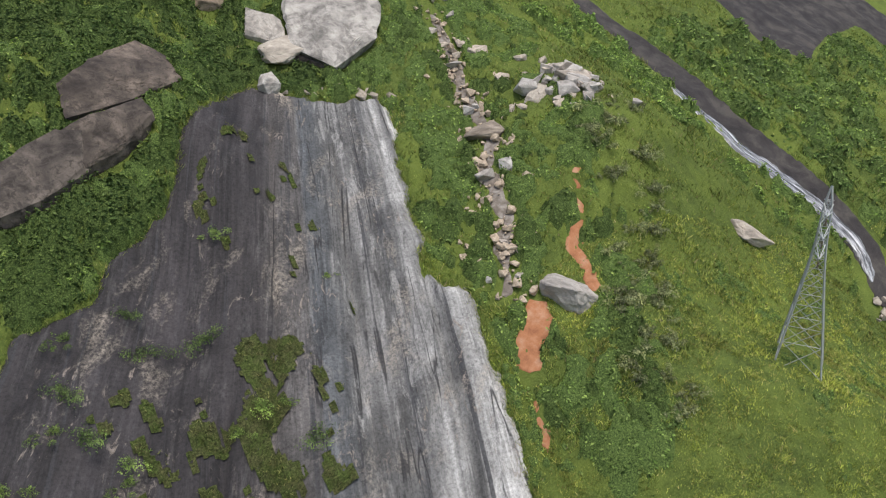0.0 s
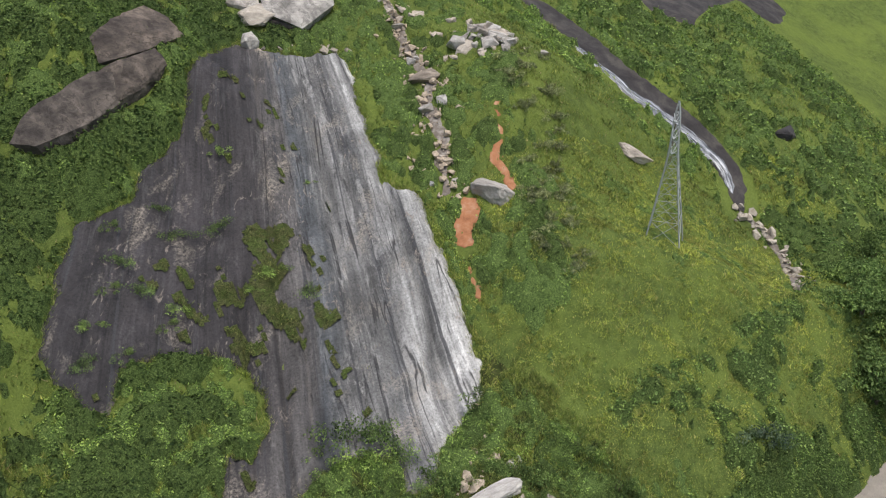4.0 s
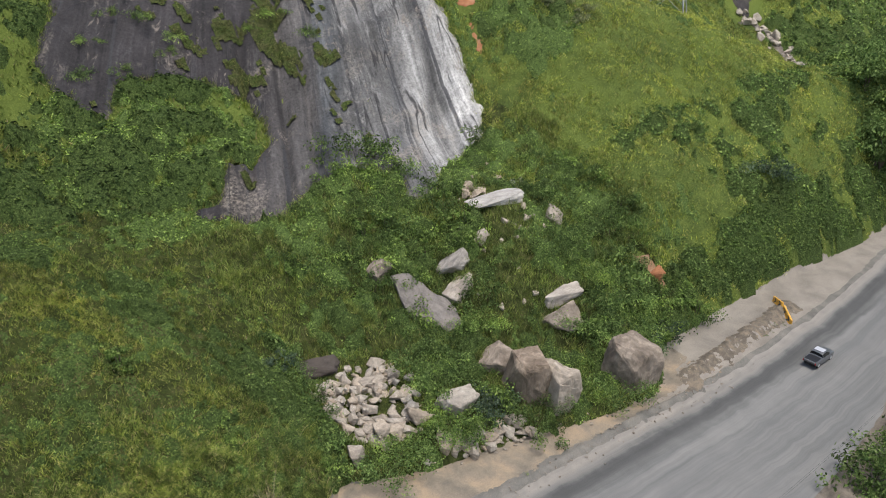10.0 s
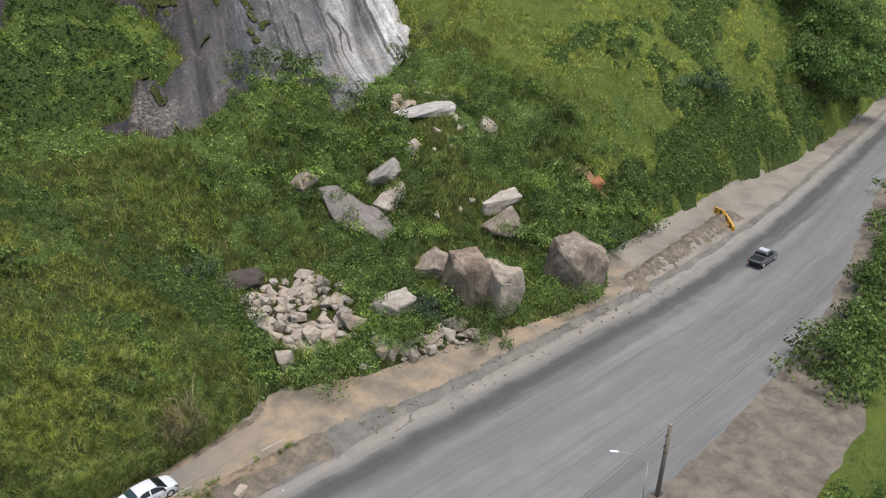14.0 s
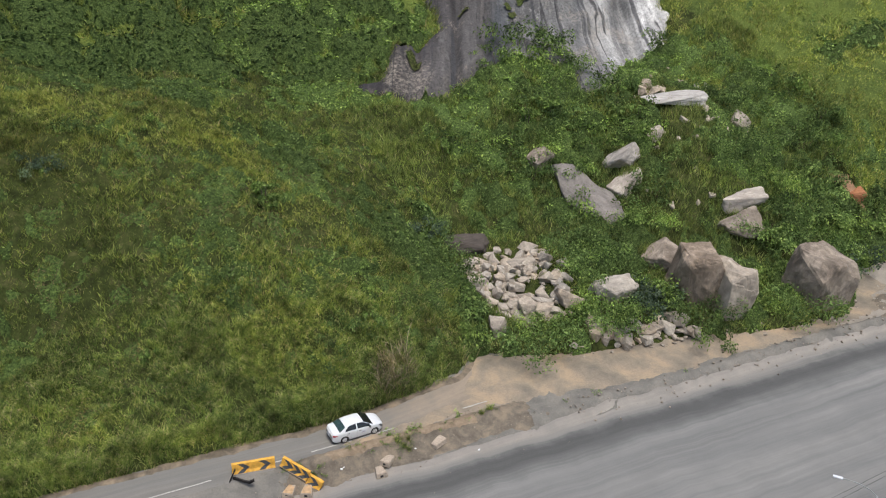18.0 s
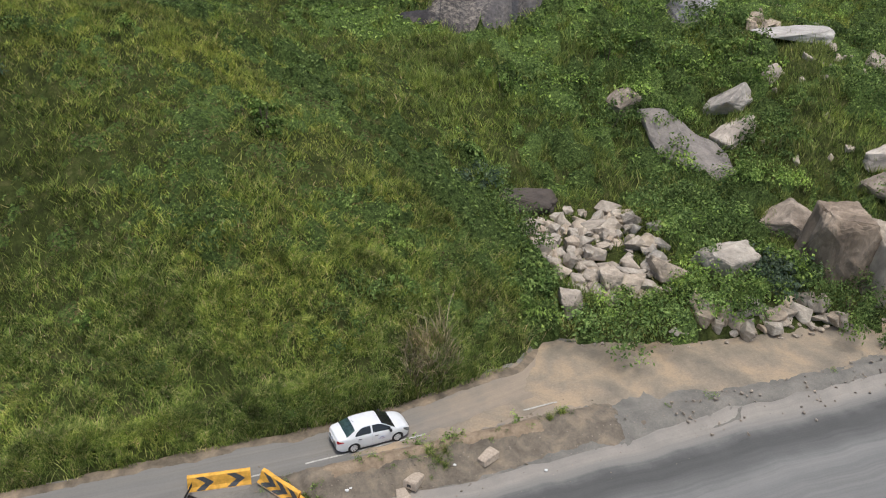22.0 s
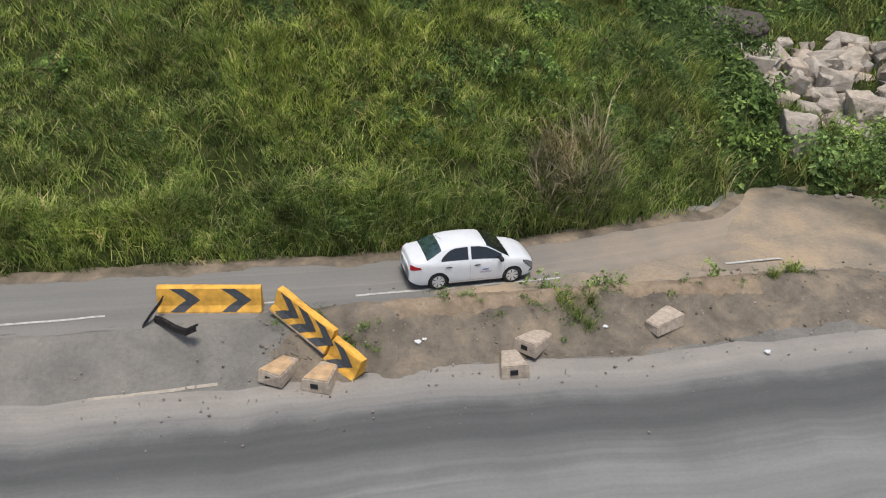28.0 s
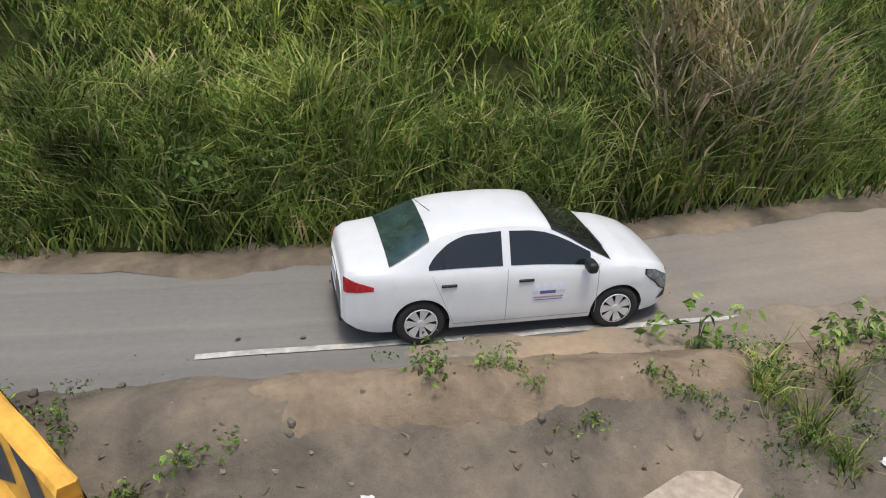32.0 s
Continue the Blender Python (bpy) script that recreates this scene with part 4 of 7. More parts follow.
# ---- bare patches of the slope ----
def ribbon(name, line, wide, lift, mat, step=0.6, wob=1.2, seed=0, label="", category="", kind="structure"):
    """A sheet that follows a broken line downhill, with a ragged edge; its map runs along the line."""
    pts = [np.array(p, float) for p in line]
    seg = [np.linalg.norm(b - a) for a, b in zip(pts, pts[1:])]
    run = np.concatenate([[0], np.cumsum(seg)])
    n = int(run[-1] / step) + 2
    u = np.linspace(0, run[-1], n)
    cx, cy = np.interp(u, run, [p[0] for p in pts]), np.interp(u, run, [p[1] for p in pts])
    for _ in range(6):
        cx[1:-1], cy[1:-1] = (cx[:-2] + cx[2:]) / 2, (cy[:-2] + cy[2:]) / 2
    tx, ty = np.gradient(cx), np.gradient(cy)
    ln = np.hypot(tx, ty)
    nx_, ny_ = -ty / ln, tx / ln
    m = 11
    t = np.linspace(-1, 1, m)
    half = wide * (1 + 0 * u)
    half *= 0.12 + 0.95 * np.clip(np.minimum(u, run[-1] - u) / (0.3 * run[-1]), 0, 1) ** 0.7
    L = np.maximum(half + wob * fbm(u * 0.45, u * 0, seed + 1), 0.1)
    R = np.maximum(half + wob * fbm(u * 0.45, u * 0 + 5, seed + 2), 0.1)
    off = np.where(t[None] < 0, t[None] * L[:, None], t[None] * R[:, None])
    X, Y = cx[:, None] + nx_[:, None] * off, cy[:, None] + ny_[:, None] * off
    X = X + 0.5 * fbm(X * 1.3, Y * 1.3, seed + 3, 3)
    Z = ground_height(X, Y) + lift - 0.35 * (np.abs(t)[None] > 0.95) + 0.25 * fbm(X * 0.6, Y * 0.6, seed)
    uv = np.stack([off.ravel(), np.repeat(u, m)], 1)
    ob = new(name, raw_mesh(name, np.stack([X.ravel(), Y.ravel(), Z.ravel()], 1), grid_faces(n, m), mat, uv))
    return tagged(ob, label, category, kind=kind)


ribbon("stream_bed", FALL, 5.2, 0.35, M_DARKSLAB, 0.8, 1.6, 101, "dark wet granite chute of the waterfall", "rock chute")
ribbon("water", WATER, 1.9, 0.62, M_FOAM, 0.5, 1.3, 107, "white water running down the chute", "waterfall")
ribbon("stream_stones", STREAM, 1.5, 0.25, M_SCREE, 0.6, 1.2, 111, "pale gravel of the stream bed", "gravel")
ribbon("slide_scar", SCAR, 1.4, 0.12, M_SCREE, 0.6, 3.0, 113, "scree chute of brown earth and stone", "scree")
for i, (line, wdt) in enumerate(RED):
    ribbon("red_earth", line, wdt * 1.1, 0.1, M_RED if i < 3 else M_CUT, 0.4, 4.2, 121 + 7 * i, "bare patch of orange-red earth", "earth")
ribbon("rock_slot", [(25.5, 22.5), (24, 18), (21.5, 12), (19.5, 8)], 1.0, 0.05, M_SCREE, 0.5, 0.8, 137, "dark stony slot beside the rubble", "scree")
tagged(sheet("upper_slab", np.arange(170, 290, 2.0), np.arange(105, 195, 2.0), lambda x, y: ground_height(x, y) - 0.5 + 1.0 * np.clip(inside(UPPER_SLAB, x, y) * 0.3, -1, 1), M_DARKSLAB,
             lambda x, y: inside(UPPER_SLAB, x, y) > -2), "dark bare granite slab above the waterfall", "rock slab", kind="structure")


# ---- stones ----
def stone_mesh(seed, cuts=12, sub=0, rough=0.02, name="stone", mat=None):
    """A broken angular block: the hull of random points in a box, its faces roughened; one unit in each direction."""
    r = random.Random(seed * 7 + 3)
    bm = bmesh.new()
    for _ in range(cuts):
        p = Vector((r.uniform(-1, 1), r.uniform(-1, 1), r.uniform(-1, 1)))
        k = max(abs(p.x), abs(p.y), abs(p.z)) ** 0.75
        bm.verts.new(p / k)
    hull = bmesh.ops.convex_hull(bm, input=bm.verts[:])
    bmesh.ops.delete(bm, geom=[g for g in hull["geom_interior"] if isinstance(g, bmesh.types.BMVert)], context="VERTS")
    bmesh.ops.dissolve_limit(bm, angle_limit=radians(14), verts=bm.verts[:], edges=bm.edges[:])
    bmesh.ops.bevel(bm, geom=bm.edges[:], offset=0.05, segments=1, affect="EDGES")
    bmesh.ops.triangulate(bm, faces=bm.faces[:])
    for _ in range(sub):
        bmesh.ops.subdivide_edges(bm, edges=bm.edges[:], cuts=1, use_grid_fill=True)
        bmesh.ops.triangulate(bm, faces=bm.faces[:])
    if sub:
        o = Vector((seed * 3.1, seed * 1.7, 0))
        for v in bm.verts:
            v.co += v.co.normalized() * rough * (1.6 * noise.noise(v.co * 1.7 + o) + 0.8 * noise.noise(v.co * 5 + o) + 0.4 * noise.noise(v.co * 13 + o))
    lo, hi = min(v.co.z for v in bm.verts), max(v.co.z for v in bm.verts)
    mx, my = max(abs(v.co.x) for v in bm.verts), max(abs(v.co.y) for v in bm.verts)
    for v in bm.verts:
        v.co = Vector((v.co.x / mx * 0.5, v.co.y / my * 0.5, (v.co.z - lo) / (hi - lo) - 0.25))
    me = bpy.data.meshes.new(name)
    bm.to_mesh(me)
    bm.free()
    me.materials.append(mat)
    return me


def ground_tilt(x, y, d=1.0):
    gx = float(ground_height(x + d, y) - ground_height(x - d, y)) / (2 * d)
    gy = float(ground_height(x, y + d) - ground_height(x, y - d)) / (2 * d)
    return gx, gy


def seat(x, y, dims, yaw=0.0, sink=0.0, follow=0.7, tip=0.0, z=None):
    """A pose for a stone of that size lying on the slope."""
    gx, gy = ground_tilt(x, y, max(1.0, dims[0] / 2)) if follow else (0.0, 0.0)
    n = Vector((-gx * follow, -gy * follow, 1)).normalized()
    q = Vector((0, 0, 1)).rotation_difference(n).to_matrix().to_4x4()
    zz = float(ground_height(x, y)) if z is None else z
    return Matrix.Translation((x, y, zz - sink)) @ q @ pose(0, 0, 0, tip, 0, yaw) @ Matrix.Diagonal((*dims, 1))


def boulder(x, y, dims, mat, seed, label, yaw=0.0, sink=0.0, follow=0.7, tip=0.0, sub=3, cuts=16, rough=0.06):
    ob = new("boulder", stone_mesh(seed, cuts, sub, rough, "boulder", mat))
    ob.matrix_world = seat(x, y, dims, yaw, sink, follow, tip)
    return tagged(ob, label, "boulder")


boulder(37.2, 29.6, (3.6, 2.4, 2.2), M_BOULDER, 12, "dark split boulder at the head of a slab", 20)
boulder(44.7, 24.6, (4.8, 3.2, 2.8), M_PALE, 13, "pale angular granite block on the debris slope", 15)
boulder(43.6, 21.7, (5.0, 3.0, 2.2), M_PALE, 14, "pale flat granite block below another block", 20)
boulder(49.7, 25.1, (2.8, 1.8, 1.5), M_PALE, 15, "small pale boulder among the shrubs", 35)
boulder(55.4, 29.4, (10.6, 2.8, 1.7), M_PALE, 16, "long pale broken slab below the rock face", 0)
boulder(62.6, 33.0, (3.2, 2.2, 1.4), M_PALE, 17, "pale flat stone at the foot of the face", 10)
boulder(62.0, 24.8, (3.6, 2.6, 2.0), M_STONE, 18, "light brown broken granite boulder", 40)
boulder(40.9, 6.4, (4.8, 4.6, 8.0), M_BOULDER, 19, "huge brown weathered boulder beside the track", -8, 0.6, 0.45, 0.0, 3, 46)
boulder(43.2, 4.0, (3.2, 4.4, 8.2), M_STONE, 20, "pale split slab of rock at the track edge", -10, 0.6, 0.45, 0.0, 3, 40)
boulder(40.6, 11.4, (4.8, 4.0, 3.2), M_BOULDER, 21, "dark brown boulder resting above a larger one", 30)
boulder(53.7, 2.6, (6.0, 5.4, 8.0), M_BOULDER, 22, "large rounded grey boulder at the track edge", 5, 0.5, 0.4, 0.0, 3, 50)
boulder(32.6, 8.4, (4.6, 3.4, 3.4), M_STONE, 23, "light brown block above the lower rubble", 10, 0.2)
boulder(53.0, 13.6, (5.2, 2.4, 1.8), M_PALE, 24, "pale flat boulder in the grass", -10)
boulder(51.2, 11.4, (5.0, 3.4, 2.6), M_BOULDER, 25, "brown boulder among shrubs", -5)
boulder(28.5, 9.0, (2.6, 2.4, 2.6), M_STONE, 26, "large light grey block at the foot of the rubble", 0)
boulder(19.9, 8.4, (2.6, 2.2, 2.2), M_STONE, 27, "grey mossy block beside the slot", 25)
boulder(23.6, 9.2, (2.2, 2.0, 2.4), M_STONE, 28, "upright block in the rubble", 50)
boulder(23.4, 21.4, (6.0, 2.6, 1.7), M_LEDGE, 29, "dark rock outcrop behind the rubble", -8)
boulder(70.4, 13.2, (2.6, 2.0, 2.0), M_RED, 30, "orange earth-stained boulder in the grass", 10)
boulder(89.4, 71.2, (9.6, 5.2, 5.0), M_PALE, 31, "big pale boulder on orange earth", -72, 0.5)
boulder(131.6, 74.6, (8.0, 4.4, 3.0), M_PALE, 32, "white flat boulder on the grassy slope", -20)
boulder(68.3, 123.0, (3.6, 2.8, 4.2), M_PALE, 33, "pale block perched on the cliff top", 20)
boulder(74.0, 131.0, (8.0, 6.0, 4.0), M_STONE, 35, "grey broken slab beside the white rock", 20)
boulder(66.0, 142.0, (6.0, 4.0, 2.5), M_BOULDER, 38, "dark rock in the upper grass", 0)
boulder(186.0, 72.5, (6.4, 4.0, 3.4), M_DARKSLAB, 39, "dark rounded rock on the far slope", 10)
boulder(109.0, 103.4, (6.5, 3.2, 2.4), M_STONE, 40, "tan angular slab at the edge of the debris", 25)
boulder(117.4, 107.0, (4.6, 3.6, 3.4), M_PALE, 46, "large pale block in the debris pile", 10)
boulder(96.6, 101.0, (8.0, 3.0, 2.6), M_BOULDER, 47, "brown rock step across the scar", -25)



SLABS = []


def on_slab(x, y):
    r = np.zeros(np.shape(x), bool)
    for poly in SLABS:
        r |= inside(poly, x, y) > -0.4
    return r


def slab_rock(poly, high, mat, label, seed, over=1.08):
    """A massive slab from a convex outline: its top follows the slope and juts out over its foot."""
    SLABS.append(poly)
    r = random.Random(seed)
    cx, cy = sum(p[0] for p in poly) / len(poly), sum(p[1] for p in poly) / len(poly)
    bm = bmesh.new()
    cz = float(ground_height(cx, cy))
    for px, py in poly:
        g = float(ground_height(px, py))
        for k, zz in ((0.74, -0.8), (over, high * r.uniform(0.75, 1.1)), (over * 0.93, high * r.uniform(1.0, 1.25))):
            bm.verts.new(((px - cx) * k, (py - cy) * k, g - cz + zz))
    hull = bmesh.ops.convex_hull(bm, input=bm.verts[:])
    bmesh.ops.delete(bm, geom=[g for g in hull["geom_interior"] if isinstance(g, bmesh.types.BMVert)], context="VERTS")
    bmesh.ops.triangulate(bm, faces=bm.faces[:])
    for _ in range(4):
        bmesh.ops.subdivide_edges(bm, edges=[e for e in bm.edges if e.calc_length() > 0.9], cuts=1, use_grid_fill=True)
        bmesh.ops.triangulate(bm, faces=bm.faces[:])
    o = Vector((seed * 2.3, seed * 0.7, 0))
    for v in bm.verts:
        d = Vector((v.co.x, v.co.y, 1.5)).normalized()
        v.co += d * (0.55 * noise.noise(v.co * 0.28 + o) + 0.3 * noise.noise(v.co * 0.9 + o) + 0.12 * noise.noise(v.co * 2.6 + o))
    ob = part("rock_slab", bm, mat)
    ob.location = (cx, cy, cz)
    return tagged(ob, label, "rock slab")


slab_rock([(19, 103.2), (22.3, 101.6), (30, 102.7), (36, 105.4), (37, 108.7), (34, 109.2), (23, 106.2)], 2.6, M_LEDGE, "long overhanging brown granite ledge on the slope", 141)
slab_rock([(35.5, 105.4), (41, 107.2), (46.9, 110.4), (46, 112.8), (40, 111), (35, 109.2)], 2.5, M_LEDGE, "end block of an overhanging brown ledge", 142)
slab_rock([(36.5, 111.5), (44.6, 113.7), (53, 118), (52.5, 122.5), (49.5, 126), (43, 121.5), (36.4, 115.4)], 1.4, M_LEDGE, "dark sloping granite slab with dry grass", 151)
slab_rock([(76.5, 130.5), (81.5, 124), (91, 127.5), (95, 133.5), (93, 140), (79, 139)], 2.4, M_WHITE_ROCK, "huge white fractured granite slab above the face", 161)
slab_rock([(70, 135), (75.5, 132), (77, 136), (72, 139)], 1.8, M_WHITE_ROCK, "white split block beside the huge slab", 162)
slab_rock([(75, 130), (80.5, 125.4), (83, 126.6), (78, 131)], 1.4, M_LEDGE, "grey underside block of the white slab", 163)
slab_rock([(37.4, 28), (39.4, 26.6), (41.0, 21.0), (40.7, 17.4), (38.2, 16.8), (36.4, 22.5)], 1.1, M_GREYSLAB, "long grey weathered boulder slab sunk in the grass", 164, 1.0)
ROCKS = [ob for ob in scene.objects if ob.name.startswith("boulder")]
bpy.context.view_layer.update()
STONES = [stone_mesh(60 + i, 11 + i % 4, 0, 0.0, "stone", M_STONE) for i in range(14)]
PALE_STONES = [stone_mesh(80 + i, 12, 1, 0.03, "stone", M_PALE) for i in range(8)]
rs = random.Random(5)


def joined(name, pieces, mats, label, category):
    """One object from many posed meshes."""
    vs, fs, base = [], [], 0
    for me, m in pieces:
        v = np.empty(len(me.vertices) * 3, np.float32)
        me.vertices.foreach_get("co", v)
        f = np.empty(len(me.polygons) * 3, np.int32)
        me.polygons.foreach_get("vertices", f)
        a = np.array(m)
        vs.append(v.reshape(-1, 3) @ a[:3, :3].T + a[:3, 3])
        fs.append(f.reshape(-1, 3) + base)
        base += len(me.vertices)
    ob = new(name, raw_mesh(name, np.concatenate(vs), np.concatenate(fs), mats, None, False))
    return tagged(ob, label, category, kind="stuff")


def strew(n, where, size, name, label, meshes, mat, taper=1.6):
    pieces = []
    for _ in range(n):
        x, y, lift = where()
        sz = size[0] + (size[1] - size[0]) * rs.random() ** taper
        dims = (sz * rs.uniform(0.8, 1.3), sz * rs.uniform(0.7, 1.1), sz * rs.uniform(0.55, 0.9))
        pieces.append((rs.choice(meshes), seat(x, y, dims, rs.uniform(0, 360), -lift, 0.7 if sz > 0.5 else 0.0, rs.uniform(-25, 25))))
    return joined(name, pieces, mat, label, "stones")


def scatter_stones(n, where, size, group, label, meshes, layers=0.0, taper=1.6):
    made = 0
    while made < n:
        x, y, lift = where()
        s = size[0] + (size[1] - size[0]) * rs.random() ** taper
        dims = (s * rs.uniform(0.8, 1.3), s * rs.uniform(0.7, 1.1), s * rs.uniform(0.55, 0.9))
        ob = new("stone", rs.choice(meshes))
        ob.matrix_world = seat(x, y, dims, rs.uniform(0, 360), -lift, 0.7, rs.uniform(-25, 25))
        tagged(ob, label, "stone", group)
        made += 1


def in_pile():
    while True:
        x, y = rs.uniform(20, 35), rs.uniform(7, 23)
        e = float(inside(PILE, np.array(x), np.array(y)))
        if e > 0:
            return x, y, min(e, 2.0) * rs.uniform(0.0, 0.45)


def in_low_pile():
    x = rs.uniform(28.5, 38) if rs.random() < 0.85 else rs.uniform(25.4, 27.6)
    return x, float(y_foot(x)) + rs.uniform(0.2, 3.2 if x > 28 else 1.6), rs.uniform(0, 0.35)


def near_line(line, spread):
    def pick():
        k = rs.randrange(len(line) - 1)
        t = rs.random()
        (ax, ay), (bx, by) = line[k], line[k + 1]
        return ax + (bx - ax) * t + rs.gauss(0, spread), ay + (by - ay) * t + rs.gauss(0, spread), 0.25
    return pick


def box_pick(x0, x1, y0, y1):
    return lambda: (rs.uniform(x0, x1), rs.uniform(y0, y1), 0.2)


scatter_stones(190, in_pile, (0.6, 1.8), "rubble pile stones", "light grey broken granite stone in the rubble pile", STONES)
strew(110, in_pile, (0.35, 1.0), "small_rubble", "small grey stones between the larger rubble", STONES, M_STONE)
scatter_stones(60, in_low_pile, (0.5, 1.6), "lower rubble stones", "grey-brown broken stone beside the track", STONES)
scatter_stones(12, near_line(SCAR, 2.6), (1.3, 2.8), "scar blocks", "large pale block in the scree chute", PALE_STONES)
scatter_stones(34, lambda: (rs.gauss(114.5, 3.4), rs.gauss(102, 3.4), 0.4), (1.2, 4.0), "debris blocks", "pale angular block in the debris pile", PALE_STONES)
strew(420, near_line(SCAR, 2.8), (0.3, 1.7), "scar_stones", "grey stones lying in the scree chute", STONES, M_STONE, 3.0)
strew(26, box_pick(103, 122, 95, 135), (0.8, 3.0), "slope_stones", "pale stones scattered on the upper slope", PALE_STONES, M_PALE)
strew(60, near_line(STREAM, 1.6), (0.7, 2.4), "stream_stones", "pale stones in the stream bed", STONES, M_STONE)
strew(60, near_line([(66, 45), (61, 39), (58, 36), (54, 31)], 1.4), (0.4, 1.8), "fallen_stones", "grey stones fallen at the foot of the face", STONES, M_STONE)
strew(30, near_line([(60, 25), (56, 24), (50, 20), (46, 17)], 2.0), (0.5, 1.6), "debris_stones", "grey stones in the debris slope", STONES, M_STONE)
strew(18, near_line([(88, 118), (80, 122), (70, 122)], 1.0), (0.8, 2.4), "cliff_top_stones", "grey stones on the edge of the cliff top", STONES, M_STONE)
TINY = [stone_mesh(95 + i, 16, 0, 0.0, "pebble", M_STONE) for i in range(4)]
M_GRAVEL = stone_material("roadside_gravel", (0.21, 0.185, 0.16), (0.32, 0.285, 0.24), (0.43, 0.385, 0.33), 1.5)


def on_bank():
    x = rs.uniform(-8, 24)
    return x, rs.gauss(-2.7, 1.3) if x > -3 else rs.gauss(-3.6, 1.2), 0.1


strew(1300, lambda: (rs.uniform(-3, 18), rs.gauss(-1.8, 0.7), 0.08), (0.02, 0.13), "clods", "brown clods of earth on the dirt bank", TINY, M_MOUND, 4.0)
strew(900, on_bank, (0.02, 0.09), "gravel", "loose grey gravel and clods on the shoulder", TINY, M_GRAVEL, 3.5)
strew(400, lambda: (lambda x: (x, float(y_near(x)) + rs.gauss(1.7, 0.8), 0.1))(rs.uniform(20, 64)), (0.04, 0.26), "rubble_strip", "grey rubble between track and highway", TINY, M_GRAVEL, 3.0)
strew(160, lambda: (lambda x: (x, float(y_foot(x)) + rs.uniform(-0.6, 1.0), 0.08))(rs.uniform(17, 58)), (0.08, 0.5), "track_stones", "small stones along the track edge", TINY, M_GRAVEL, 2.5)

# ---- thickets ----
gully_box = (24, 74, -2, 48)
undergrowth("gully_thicket", 64000, gully_box, 2.5, 0.27, M_LEAF, 310, 0.25, "dark green undergrowth between the boulders")
undergrowth("gully_thicket_light", 40000, gully_box, 1.9, 0.26, M_LEAF_LIGHT, 315, 0.15, "light green undergrowth between the boulders")
undergrowth("slot_thicket", 14000, (15.5, 22.5, 4, 30), 2.2, 0.3, M_LEAF, 320, 0.6, "dark green thicket along the slot", lambda x, y: np.abs(x - 18.6) < 2.6)
undergrowth("hill_weeds", 30000, (-24, 20, 5, 46), 1.1, 0.2, M_LEAF, 330, -0.3, "dark weeds among the hill grass")
undergrowth("dry_weeds", 60000, (-18, 16, 6, 30), 0.8, 0.17, M_DULL, 333, 0.35, "dull brownish weeds on the face of the hill", lambda x, y: (along(CREST, x, y) > 2.5) & (y < 29))
undergrowth("ledge_thicket", 26000, (4, 40, 40, 71), 1.7, 0.36, M_LEAF_LIGHT, 343, 0.45, "green bushes on the shelf below the rock face")
undergrowth("hill_herbs", 22000, (-24, 22, 4, 46), 0.9, 0.24, M_LEAF_LIGHT, 335, -0.3, "light green herbs among the hill grass")
undergrowth("left_thicket", 46000, (-45, 36, 44, 106), 2.8, 0.5, M_LEAF_DARK, 340, 0.75, "dark green thicket on the upper slope")
undergrowth("upper_thicket", 50000, (6, 80, 92, 152), 3.0, 0.6, M_LEAF_DARK, 350, 0.8, "dark green thicket above the rock face")
undergrowth("upper_thicket_light", 24000, (6, 80, 92, 152), 2.4, 0.5, M_LEAF_LIGHT, 355, 0.0, "light green thicket above the rock face")
undergrowth("scar_thicket", 40000, (76, 124, 44, 152), 2.5, 0.45, M_LEAF, 360, -0.15, "green thicket beside the scree chute", lambda x, y: x - 76 < 0.52 * (y - 44) + 8 + 22 * fbm(x * 0.12, y * 0.12, 361))
undergrowth("scar_thicket_light", 34000, (76, 128, 44, 152), 2.2, 0.46, M_LEAF_LIGHT, 365, 0.3, "light green thicket beside the scree chute", lambda x, y: x - 76 < 0.52 * (y - 44) + 9 + 26 * fbm(x * 0.12, y * 0.12, 366))
undergrowth("ridge_thicket", 26000, (76, 136, 8, 34), 2.8, 0.45, M_LEAF, 370, -0.1, "dark shrubs on the lower ridge")
undergrowth("ridge_weeds", 34000, (66, 140, 14, 70), 0.9, 0.36, M_LEAF_LIGHT, 375, -0.2, "light green weeds on the grassy ridge")
undergrowth("fall_thicket", 36000, (118, 160, 58, 140), 2.8, 0.6, M_LEAF_LIGHT, 380, 0.1, "dark thicket beside the waterfall", lambda x, y: x > 150 - 0.42 * (y - 58) * 0.7)
undergrowth("far_thicket", 54000, (150, 262, 14, 140), 3.4, 0.85, M_LEAF, 390, -0.1, "green thicket on the far slope")
undergrowth("far_thicket_light", 40000, (150, 262, 14, 140), 2.8, 0.8, M_LEAF_LIGHT, 395, -0.1, "light green scrub on the far slope")
undergrowth("roadside_thicket", 60000, (58, 128, 3, 22), 3.0, 0.36, M_LEAF, 400, 0.75, "dark bushes along the foot of the ridge", lambda x, y: (y > y_foot(x) + 0.3) & (y < y_foot(x) + 6.5 + 5 * fbm(x * 0.1, y * 0.1, 401)))
undergrowth("crest_thicket", 26000, (-14, 22, 10, 46), 1.9, 0.3, M_LEAF, 410, 0.8, "dark bushes behind the crest of the hill", lambda x, y: along(BEHIND, x, y) < 2.6 + 5 * fbm(x * 0.2, y * 0.2, 411))
undergrowth("foot_thicket", 12000, (28, 66, 34, 50), 2.5, 0.38, M_LEAF_LIGHT, 398, 0.3, "light green thicket at the foot of the face")


